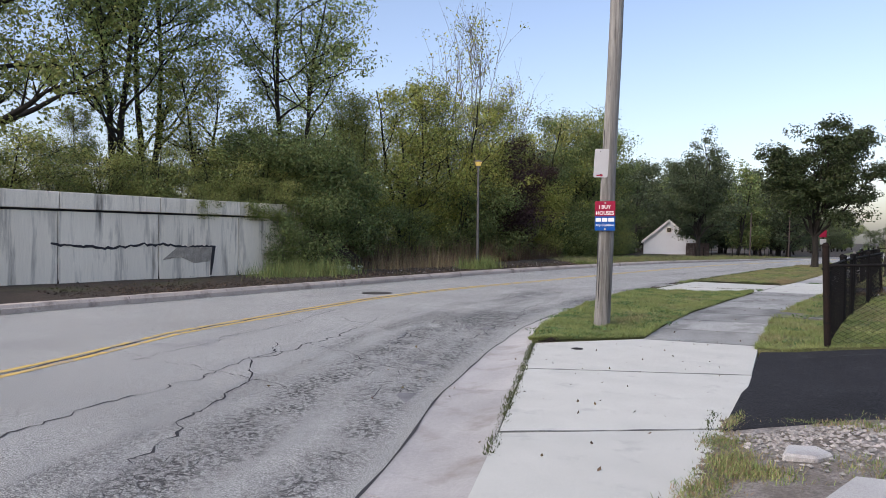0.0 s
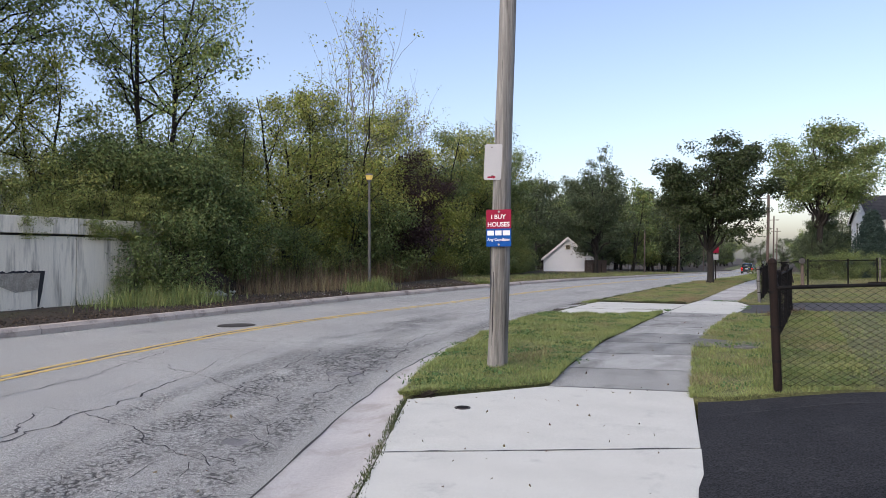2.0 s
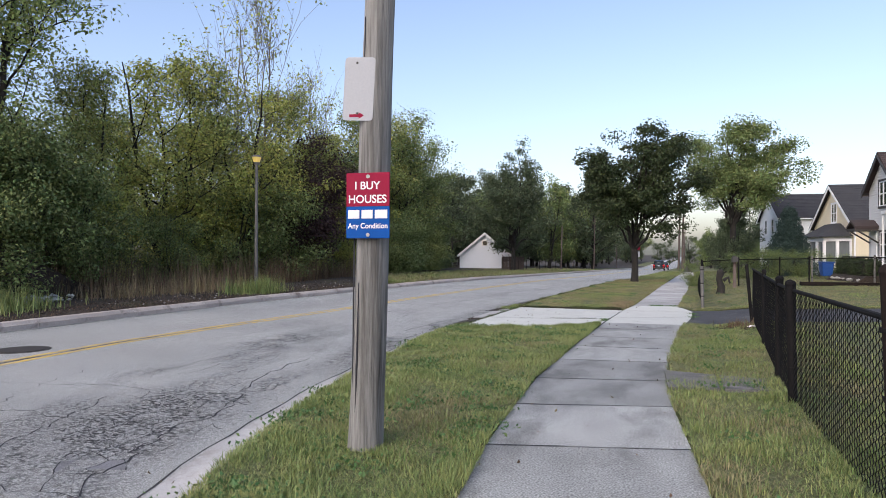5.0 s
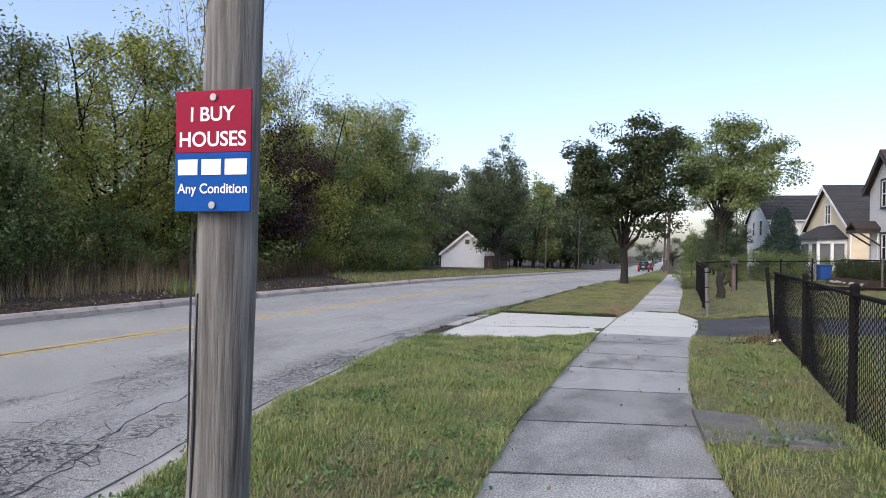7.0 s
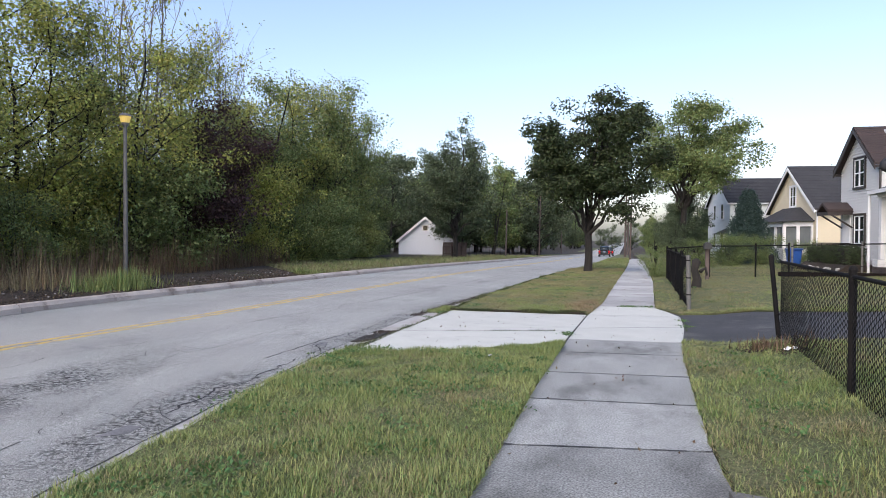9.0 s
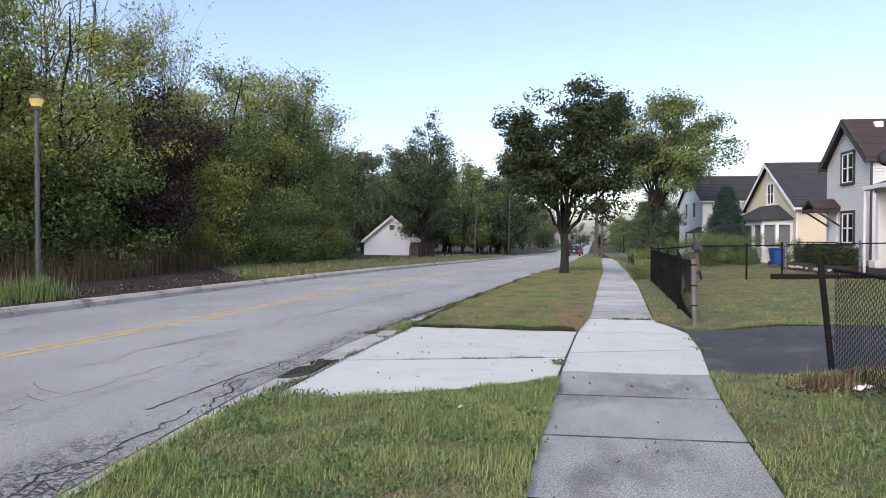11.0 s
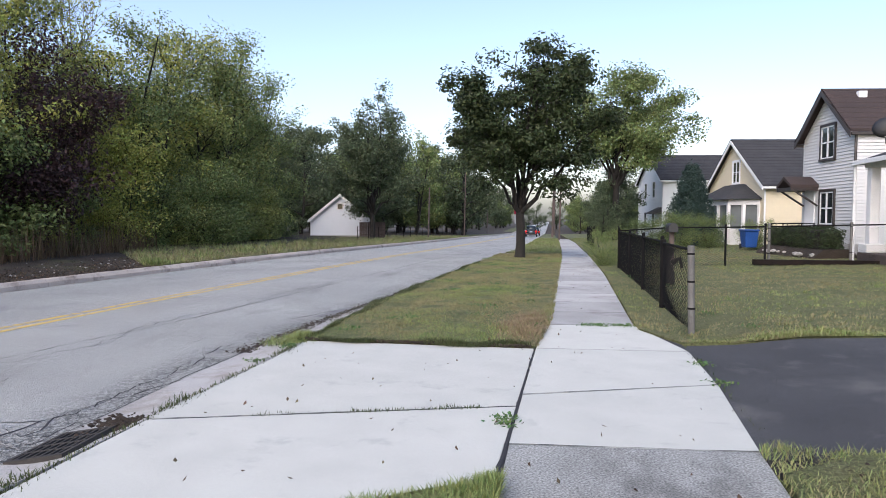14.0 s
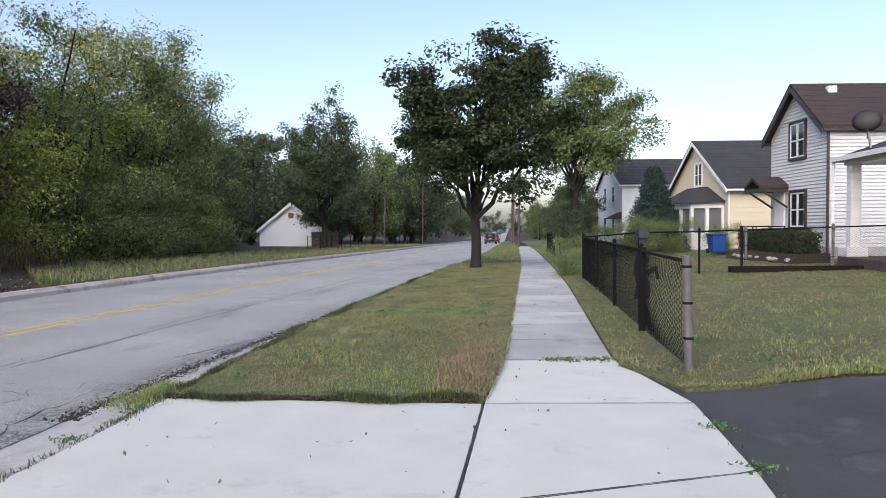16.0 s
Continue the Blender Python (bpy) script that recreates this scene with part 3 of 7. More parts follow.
joints += [29.5 + 1.32 * q for q in range(1, 46)]
for q, (a, b) in enumerate(zip(joints, joints[1:])):
    left = kerb_back if b <= 10.2 and a >= 0.3 else walk_left
    pale = b <= 10.2 or 20.7 <= a < 25.6
    la, lb, ra, rb = a, b, a + sk(a), b + sk(b)
    if b == 10.1:
        slab("slab", [(kerb_back(7.15) , 7.15), (-1.22, 8.3), (-1.53, 10.45), (-3.0, 10.1), (-4.05, 8.82)], 0.0, 0.12, M["concrete_new"], pavement, seed=q)
        continue
    slab("slab", [(float(left(la)), la), (float(walk_right(ra)), ra), (float(walk_right(rb)), rb), (float(left(lb)), lb)], 0.0, 0.12,
         M["concrete_new"] if pale else M["concrete_old"] if a < 20.7 else M["concrete_mid"], pavement, seed=q, tilt=0.001 if pale else 0.002, gap=0.016 if pale else 0.02)
slab("slab", [(-5.88, 18.55), (-3.385, 19.95), (-3.335, 21.6), (-5.92, 20.8)], 0.0, 0.12, M["concrete_new"], pavement, gap=0.02, tilt=0.001)
slab("slab", [(-5.92, 20.81), (-3.335, 21.61), (-3.255, 23.93), (-5.88, 23.93)], 0.0, 0.12, M["concrete_new"], pavement, gap=0.02, tilt=0.001)
slab("slab", [(-5.1, 43.5), (-2.75, 43.5), (-2.7, 45.3), (-4.95, 45.3)], 0.0, 0.12, M["concrete_new"], pavement)

JOINTS = [((float((kerb_back if 0.3 <= y <= 8.8 else walk_left)(y)), y), (float(walk_right(y + sk(y))), y + sk(y))) for y in joints if 2 < y < 60]
JOINTS += [((-5.92, 20.8), (-3.335, 21.6)), ((-3.385, 19.95), (-3.255, 23.93))]
for a, b, fl, fr in ((0.45, 10.1, lambda y: np.where(y < 8.8, kerb_back(y), -4.08 + (y - 8.8) * 0.8) + 0.02, lambda y: walk_right(y + 0.3) - 0.02), (10.1, 80, lambda y: walk_left(y) + 0.015, lambda y: walk_right(y) - 0.015),
                     (18.7, 23.9, lambda y: np.where(y < 20.0, -5.85 + (y - 18.6) * 0.02, -5.88), lambda y: np.where(y < 20.0, -5.7 + (y - 18.7) * 1.75, -3.3))):
    tagged(ribbon("joint_fill", fl, fr, ys_between(a, b, 0.25), lambda x, y: -0.0035 + 0 * x, 0.1, M["crack"]), "dark dirt in the joints between slabs", "joint", kind="structure")

ky = np.unique(np.concatenate([np.arange(-12, 80, 2.6), np.arange(80, 320, 12)]))
for q, (a, b) in enumerate(zip(ky, ky[1:])):
    ys = ys_between(a + 0.006, b - 0.006, 0.5)
    ribbon("kerb_length", right_edge, kerb_back, ys, lambda x, y: -0.085 + 0.085 * np.clip((x - right_edge(y)) / np.maximum(kerb_back(y) - right_edge(y), 0.05), 0, 1) ** 2,
           0.25, M["kerb"], cross=6, parent=kerb_right)
    ribbon("kerb_length", lambda y: left_edge(y) - 0.28, lambda y: left_edge(y) + 0.01, ys,
           lambda x, y: np.where(x > left_edge(y) - 0.04, -0.02, 0.045) + 0 * y, 0.3, M["kerb_far"], cross=8, parent=kerb_left, rough=0.003, seed=q)

# driveways of sealed blacktop
for name, quad in (("driveway_1", [(-0.98, 5.9), (9, 13.7), (9, 15.25), (-1.43, 9.98)]), ("driveway_2", [(-1.82, 20.72), (14, 24.2), (14, 27.4), (-1.62, 24.38)])):
    bm = bmesh.new()
    n = 24
    rows = []
    rs = random.Random(3)
    for u in range(n + 1):
        f = u / n
        lo = Vector(quad[0]).lerp(Vector(quad[1]), f)
        hi = Vector(quad[3]).lerp(Vector(quad[2]), f)
        w = 0.04 if u else 0.02
        rows.append([Vector((*p, float(lawn_z(p.x, p.y)) - 0.025)) for p in (lo + Vector((rs.uniform(-w, w), rs.uniform(-w, w))), lo.lerp(hi, 0.5), hi + Vector((rs.uniform(-w, w), rs.uniform(-w, w))))])
    vs = [[bm.verts.new(p) for p in r] for r in rows]
    lows = [[bm.verts.new(p - Vector((0, 0, 0.15))) for p in r] for r in rows]
    for u in range(n):
        for s in range(2):
            bm.faces.new((vs[u][s], vs[u + 1][s], vs[u + 1][s + 1], vs[u][s + 1]))
        bm.faces.new((vs[u][0], lows[u][0], lows[u + 1][0], vs[u + 1][0]))
        bm.faces.new((vs[u][2], vs[u + 1][2], lows[u + 1][2], lows[u][2]))
    bm.faces.new((vs[0][0], vs[0][1], vs[0][2], lows[0][2], lows[0][1], lows[0][0]))
    bmesh.ops.recalc_face_normals(bm, faces=bm.faces)
    tagged(part(name, bm, M["blacktop" if name == "driveway_1" else "blacktop_worn"]), "sealed black asphalt driveway with worn edges", "driveway", kind="structure")

# lawns
hill = lambda x, y: 0.03 + 0.015 * np.sin(x * 3.1) * np.sin(y * 2.3)
lawn_specs = [
    ("lawn_1", lambda y: np.where(y < 10.2, -4.1 + (y - 8.8) * -0.36, kerb_back(y)) + 0.01, lambda y: np.where(y < 10.2, -4.1 + (y - 8.85) * 0.8, walk_left(y)) - 0.01, ys_between(8.87, 18.6, 0.2)),
    ("lawn_2", lambda y: -5.88 + (y - 18.6) * 1.76, lambda y: walk_left(y) - 0.01, ys_between(18.6, 19.95, 0.15)),
    ("lawn_3", lambda y: kerb_back(y) + 0.01, lambda y: walk_left(y) - 0.01, ys_between(23.95, 43.45, 0.3)),
    ("lawn_4", lambda y: kerb_back(y) + 0.01, lambda y: walk_left(y) - 0.01, ys_between(45.35, 160, 1.5)),
]
for name, fl, fr, ys in lawn_specs:
    tagged(ribbon(name, fl, fr, ys, hill, 0.2, M["lawn"], cross=14, rough=0.004), "green and straw-coloured mown grass strip", "lawn", kind="structure")
east_right_1 = lambda y: np.minimum(30.0, -1.40 + (y - 10.0) / 0.505)
east_left_1 = lambda y: np.maximum(walk_right(y) + 0.01, np.where(y > 20.7, -1.8 + (y - 20.7) / 0.22, -9))
east_right_2 = lambda y: np.minimum(60.0, -1.55 + (y - 24.4) / 0.19)
tagged(ribbon("gravel_yard", lambda y: np.maximum(walk_right(y) + 0.01, -0.98 + (y - 5.9) / 0.78), 9.0, ys_between(-12, 13.4, 0.3), lambda x, y: lawn_z(x, y) - 0.03, 0.2, M["yard"], cross=40, rough=0.006),
       "bare gravelly ground beside the driveway", "ground", kind="structure")
east_specs = [("lawn_5", 10.02, 23.6, east_left_1, east_right_1), ("lawn_6", 24.42, 160, lambda y: walk_right(y) + 0.01, east_right_2)]
for name, a, b, fl, far in east_specs:
    tagged(ribbon(name, fl, far, ys_between(a, b, 0.4 if b < 30 else 1.0), lawn_z, 0.2, M["lawn"], cross=60, rough=0.004),
           "patchy mown front lawn", "lawn", kind="structure")
tagged(ribbon("lawn_7", lambda y: np.interp(y, [34, 40, 60, 300], [-14.5, -19.5, -24, -30]), lambda y: left_edge(y) - 0.29, ys_between(34, 300, 1.0),
              lambda x, y: 0.045 + 0.03 * np.clip((left_edge(y) - x) / 6, 0, 1), 0.3, M["lawn"], cross=16, rough=0.008), "rough verge of long pale grass", "grass verge", kind="structure")

# ---------------------------------------------------------------- retaining wall by the woods
rw = tagged(new("retaining_wall"), "stained pale concrete retaining wall with spalled patches", "wall", kind="structure")
for q in range(9):
    y0, y1 = -8 + q * 2.9, -8 + (q + 1) * 2.9 - 0.02
    part("panel", B(-19.0, -18.4, y0, y1, -0.4, 1.99, 0.015), M["old_wall"], rw)
    part("coping", B(-19.0, -18.33 + 0.02, y0, y1 , 2.05, 2.5, 0.012), M["old_wall"], rw)

part("backing", B(-18.98, -18.5, -8, 18.05, -0.4, 2.3), M["crack"], rw)
# broken band: a spalled strip with a ragged upper lip
rs_w = np.random.RandomState(3)
ys_w = np.linspace(9.2, 14.2, 60)
top_w = 1.05 + 0.05 * np.sin(ys_w * 2.2) + rs_w.randn(60) * 0.018
Vw, Fw = [], []
for q in range(60):
    Vw += [(-18.392, ys_w[q], top_w[q] + 0.03 + 0.02 * rs_w.rand()), (-18.392, ys_w[q], top_w[q] - 0.01 - 0.03 * rs_w.rand())]
Fw = [(2 * q, 2 * q + 1, 2 * q + 3, 2 * q + 2) for q in range(59)]
mesh_np("crack", Vw, Fw, M["crack"], rw)
part("spall", prism([(12.4, 0.62), (12.9, 1.0), (14.15, 1.0), (14.1, 0.55), (13.5, 0.5), (13.0, 0.72)], -18.398, -18.385, "x"), M["spall"], rw)
part("crack", prism([(14.12, 0.1), (14.2, 0.5), (14.28, 1.05), (14.16, 1.05), (14.1, 0.6), (14.08, 0.1)], -18.396, -18.38, "x"), M["crack"], rw)

# ---------------------------------------------------------------- utility pole with signs
pole = thing("utility_pole", -3.935, 10.93, 0.03, 0, "grey weathered wooden utility pole, cracked and split, in the grass strip", "utility pole")
zs = np.linspace(-0.2, 9.0, 30)
pts = [(0.033 * z + 0.006 * math.sin(z * 1.7), 0.004 * math.sin(z * 2), z) for z in zs]
V, F = tubes([(pts, np.interp(zs, [-0.2, 0.3, 3, 9], [0.136, 0.122, 0.107, 0.09]))], 28)
ang = np.arctan2(V[:, 1], V[:, 0])
V[:, :2] += (0.004 * np.sin(ang * 9 + V[:, 2] * 0.4) + 0.003 * np.sin(ang * 17))[:, None] * np.stack([np.cos(ang), np.sin(ang)], -1)
mesh_np("shaft", V, F, M["wood_pole"], pole, True)
for q, (az, z0, ln) in enumerate(((-1.9, 0.1, 1.1), (-1.3, 0.0, 0.5), (-2.4, 0.4, 1.6), (-1.1, 2.2, 1.3), (-1.6, 3.0, 0.9), (-2.2, 2.3, 0.8))):
    r = 0.117 - 0.005 * (z0 + ln / 2)
    part("split", prism([(0, 0), (0.006, ln * 0.5), (0.001, ln), (-0.006, ln * 0.45)], -0.004, 0.004, "y"), M["crack"], pole).matrix_basis = \
        pose(0.033 * z0 + r * math.cos(az), r * math.sin(az), z0, 0, 1.9, math.degrees(az) + 90)


import collections


def words(text, width, height, material, parent, m, name="lettering"):
    cu = bpy.data.curves.new(name, "FONT")
    cu.body, cu.extrude, cu.align_x, cu.align_y = text, 0.0, "CENTER", "CENTER"
    cu.offset = 0.018
    tmp = bpy.data.objects.new(name, cu)
    me = bpy.data.meshes.new_from_object(tmp)
    bpy.data.objects.remove(tmp)
    co = np.array([v.co for v in me.vertices])
    lo, hi = co.min(0), co.max(0)
    for v in me.vertices:
        v.co = ((v.co.x - (lo[0] + hi[0]) / 2) * width / (hi[0] - lo[0]), (v.co.y - (lo[1] + hi[1]) / 2) * height / (hi[1] - lo[1]), 0)
    left = {v.index for v in me.vertices}
    near = collections.defaultdict(set)
    for e in me.edges:
        near[e.vertices[0]].add(e.vertices[1])
        near[e.vertices[1]].add(e.vertices[0])
    while left:
        todo, isle = [left.pop()], set()
        while todo:
            k = todo.pop()
            isle.add(k)
            for j in near[k] & left:
                left.discard(j)
                todo.append(j)
        ids = sorted(isle)
        where = {k: j for j, k in enumerate(ids)}
        one = bpy.data.meshes.new("letter")
        one.from_pydata([me.vertices[k].co[:] for k in ids], [], [[where[k] for k in p.vertices] for p in me.polygons if p.vertices[0] in isle])
        one.materials.append(material)
        ob = new("letter", one)
        ob.parent, ob.matrix_basis = parent, m
    bpy.data.meshes.remove(me)


sign = thing("yard_sign", -3.848, 10.775, 1.545, 4, "red and blue printed plastic sign bolted to the utility pole", "sign")
W2, H2 = 0.163, 0.462
part("lower_panel", B(-W2, W2, 0, 0.008, 0, 0.225, 0.002), M["sign_blue"], sign, "blue lower half of the sign")
part("upper_panel", B(-W2, W2, 0, 0.008, 0.2255, H2, 0.002), M["sign_red"], sign, "red upper half of the sign")
face = lambda x, z: pose(x, -0.002, z, 90, 0, 0)
words("I BUY", 0.19, 0.055, M["letter"], sign, face(0.0, 0.372))
words("HOUSES", 0.285, 0.058, M["letter"], sign, face(0.0, 0.277))
words("Any Condition", 0.30, 0.05, M["letter"], sign, face(0.0, 0.083))
for x0, x1 in ((-0.148, -0.062), (-0.045, 0.038), (0.055, 0.148)):
    part("printed_bar", B(x0, x1, -0.003, 0, 0.14, 0.20), M["letter"], sign, "plain white printed bar")
for z in (0.435, 0.025):
    part("bolt", C((0.004, -0.008, z), (0.004, 0.0, z), 0.014, 0.012), M["galv"], sign)
plate = thing("parking_sign", -3.945, 10.80, 2.385, 9, "white metal plate with a small red arrow on the utility pole", "sign")
rc = [(sx * 0.087 + 0.025 * math.cos(q), 0.225 + sz * 0.2 + 0.025 * math.sin(q)) for sx, sz, q0 in ((1, 1, 0), (-1, 1, 1), (-1, -1, 2), (1, -1, 3)) for q in np.linspace(q0 * math.pi / 2, (q0 + 1) * math.pi / 2, 5)]
bm = prism(rc, 0, 0.004, "y")
part("plate", bm, M["sign_white"], plate).matrix_basis = pose(0, 0, 0, 0, 3, 0)
part("arrow", prism([(-0.06, 0.025), (0.01, 0.025), (0.01, 0.012), (0.05, 0.035), (0.01, 0.058), (0.01, 0.045), (-0.06, 0.045)], -0.002, 0.0, "y"), M["sign_red"], plate)
part("bolt", C((0.0, -0.006, 0.41), (0.0, 0.0, 0.41), 0.008), M["iron"], plate)
part("bolt", C((0.0, -0.006, 0.05), (0.0, 0.0, 0.05), 0.008), M["iron"], plate)

# ---------------------------------------------------------------- chain-link fences


def wire_mesh(name, p, q, z0, h, parent, material, pitch=0.058, r=0.0036, sag=0.0):
    """Woven diamonds between two plan points; neighbouring wires bend past each other."""
    p, q = np.array(p, float), np.array(q, float)
    L = np.linalg.norm(q - p)
    d = (q - p) / L
    nrm = np.array([-d[1], d[0]])
    n, m = int(L / pitch), int(h / (pitch * 0.5))
    paths = []
    k = np.arange(m + 1)
    for i in range(n):
        s = (i + 0.5) * pitch + ((k + i) % 2 - 0.5) * pitch * 1.02
        off = np.where((k + i) % 2 == 0, r, -r) + sag * np.sin(np.pi * s / L) * np.sin(np.pi * k / m)
        P = np.zeros((m + 1, 3))
        P[:, :2] = p + s[:, None] * d + off[:, None] * nrm
        P[:, 2] = z0 + k * h / m
        paths.append((P, np.full(m + 1, r)))
    V, F = tubes(paths, 3)
    return mesh_np(name, V, F, material, parent)


def fence(name, pts, z, h, label, post_mat, mesh_mat, post_r=0.03, lean=None, rails=True, cap=True, sag=0.0, group="", first=None, skip=()):
    f = thing(name, 0, 0, 0, 0, label, "fence", group)
    for i, (x, y) in enumerate(pts):
        if i in skip:
            continue
        zz = (z if not callable(z) else float(z(x, y))) + float(drop(y))
        dx, dy = (lean or {}).get(i, (0, 0))
        top = 0.24 if first is M["rusty"] and i == 0 else 0.05
        bm = C((x, y, zz - 0.15), (x + dx, y + dy, zz + h + top), post_r, n=14)
        if cap:
            bmesh.ops.create_uvsphere(bm, u_segments=10, v_segments=6, radius=post_r * 1.15, matrix=Matrix.Translation((x + dx, y + dy, zz + h + top)))
        part("post", bm, first if first and i == 0 else post_mat, f, smooth=False)
        for zb in (0.3, 0.62, 0.95):
            part("tie_band", C((x + dx * zb, y + dy * zb, zz + h * zb - 0.012), (x + dx * zb, y + dy * zb, zz + h * zb + 0.012), post_r * 1.12, n=10), M["black_metal"], f)
    for a, b in zip(pts, pts[1:]):
        za = (z if not callable(z) else float(z(*a))) + float(drop(a[1]))
        zb = (z if not callable(z) else float(z(*b))) + float(drop(b[1]))
        if rails:
            part("top_rail", C((*a, za + h - 0.01), (*b, zb + h - 0.01), 0.019, n=8), mesh_mat, f)
        wire_mesh("mesh", a, b, (za + zb) / 2 + 0.03, h - 0.04, f, mesh_mat, sag=sag)
    return f


fence("chain_link_fence", [(-0.73, 10.44), (-0.80, 13.55)], lawn_z, 1.05, "black chain-link fence along the sidewalk with a heavy rusty corner post", M["black_metal"], M["black_metal"], 0.04,
      {0: (-0.05, 0.02), 1: (-0.03, 0)}, group="yard fences", first=M["rusty"])
fence("chain_link_gate", [(-0.80, 13.62), (-0.78, 14.85)], lawn_z, 1.05, "black chain-link pedestrian gate beside a stone path", M["black_metal"], M["black_metal"], 0.03, group="yard fences")
fence("chain_link_fence", [(-0.78, 14.92), (-0.66, 17.6), (-0.52, 21.15)], lawn_z, 1.05, "sagging black chain-link fence along the sidewalk", M["black_metal"], M["black_metal"], 0.032,
      {0: (0.03, 0), 2: (-0.10, 0.12)}, sag=0.05, group="yard fences")
fence("chain_link_fence", [(-0.73, 10.46), (1.3, 11.55), (3.4, 12.65), (5.6, 13.8)], lawn_z, 1.05, "black chain-link fence beside the blacktop driveway", M["black_metal"], M["black_metal"], 0.028, skip=(0,), group="yard fences")
fence("chain_link_fence", [(-1.36, 25.15), (-1.33, 27.6)], lawn_z, 1.04, "bent chain-link fence with a grey steel end post", M["black_metal"], M["black_metal"], 0.042, {0: (-0.03, 0)}, cap=False, sag=0.12, group="yard fences", first=M["grey_post"])
fence("chain_link_fence", [(-1.33, 27.7), (-1.28, 30.3), (-1.24, 33.0), (-1.2, 35.9)], lawn_z, 1.06, "black chain-link fence with dark slats along the sidewalk", M["black_metal"], M["black_metal"], 0.03, group="yard fences")
fence("chain_link_fence", [(-1.2, 36.0), (0.2, 36.1), (1.7, 36.2), (2.75, 36.25)], lawn_z, 1.08, "black chain-link fence across the front lawn", M["black_metal"], M["black_metal"], 0.03, group="yard fences")
fence("chain_link_fence", [(2.85, 36.25), (5.0, 36.4), (7.4, 36.6), (10, 36.8)], lawn_z, 1.08, "black chain-link fence across the front lawn", M["grey_post"], M["black_metal"], 0.035, group="yard fences")
fence("chain_link_fence", [(-0.9, 52), (-0.8, 56), (-0.7, 60), (-0.6, 64)], lawn_z, 1.1, "far black chain-link fence along the sidewalk", M["black_metal"], M["black_metal"], 0.03, group="yard fences")
edging = thing("landscape_timber", 4.0, 36.2, 0.2, 3, "dark timber edging along the foot of the fence", "timber")
part("beam", B(-1.6, 2.2, -0.08, 0.08, -0.02, 0.13, 0.015), M["rusty"], edging)

# ---------------------------------------------------------------- houses


def window(parent, x, y0, y1, z0, z1, trim, sashes=1, curtain=False):
    """A sash window in a wall that faces local -x; y across, z up."""
    f = new("window")
    f.parent = parent
    t = 0.09
    fr = bmesh.new()
    for a in ((x - 0.05, x + 0.03, y0 - t, y0, z0 - t, z1 + t), (x - 0.05, x + 0.03, y1, y1 + t, z0 - t, z1 + t), (x - 0.05, x + 0.03, y0, y1, z1, z1 + t), (x - 0.07, x + 0.03, y0 - t, y1 + t, z0 - t, z0)):
        box(fr, *a)
    part("frame", fr, trim, f)
    ws = (y1 - y0) / sashes
    for s in range(sashes):
        a, b = y0 + s * ws, y0 + (s + 1) * ws
        sf = bmesh.new()
        for q in ((a, a + 0.045, z0, z1), (b - 0.045, b, z0, z1), (a, b, z0, z0 + 0.05), (a, b, z1 - 0.05, z1), (a, b, (z0 + z1) / 2 - 0.025, (z0 + z1) / 2 + 0.025)):
            box(sf, x - 0.035, x + 0.02, *q)
        part("sash", sf, M["white_paint"], f)
        part("pane", B(x - 0.012, x - 0.006, a, b, z0, z1), M["pane"], f)
        if curtain:
            part("curtain", B(x - 0.018, x - 0.014, a + 0.05, b - 0.05, z0 + (z1 - z0) * 0.45, z1 - 0.05), M["curtain"], f)
    return f


def clapboards(parent, outline, zs0, zs1, plane, at, material, step=0.115, gable=None):
    """Lapped boards on a wall plane; outline(z) gives the span at that height."""
    z = zs0
    while z < zs1 - 0.02:
        a, b = outline(z)
        a2, b2 = outline(min(z + step, zs1))
        if b - a > 0.05:
            o1, o0 = 0.034, 0.004
            pts = [(a, z, o1), (b, z, o1), (b2, z + step, o0), (a2, z + step, o0), (a, z, 0.0), (b, z, 0.0)]
            V = [(at - d, s, h) if plane == "x" else (s, at - d, h) for s, h, d in pts]
            mesh_np("clapboard", V, [(0, 1, 2, 3), (4, 5, 1, 0)], material, parent)
        z += step


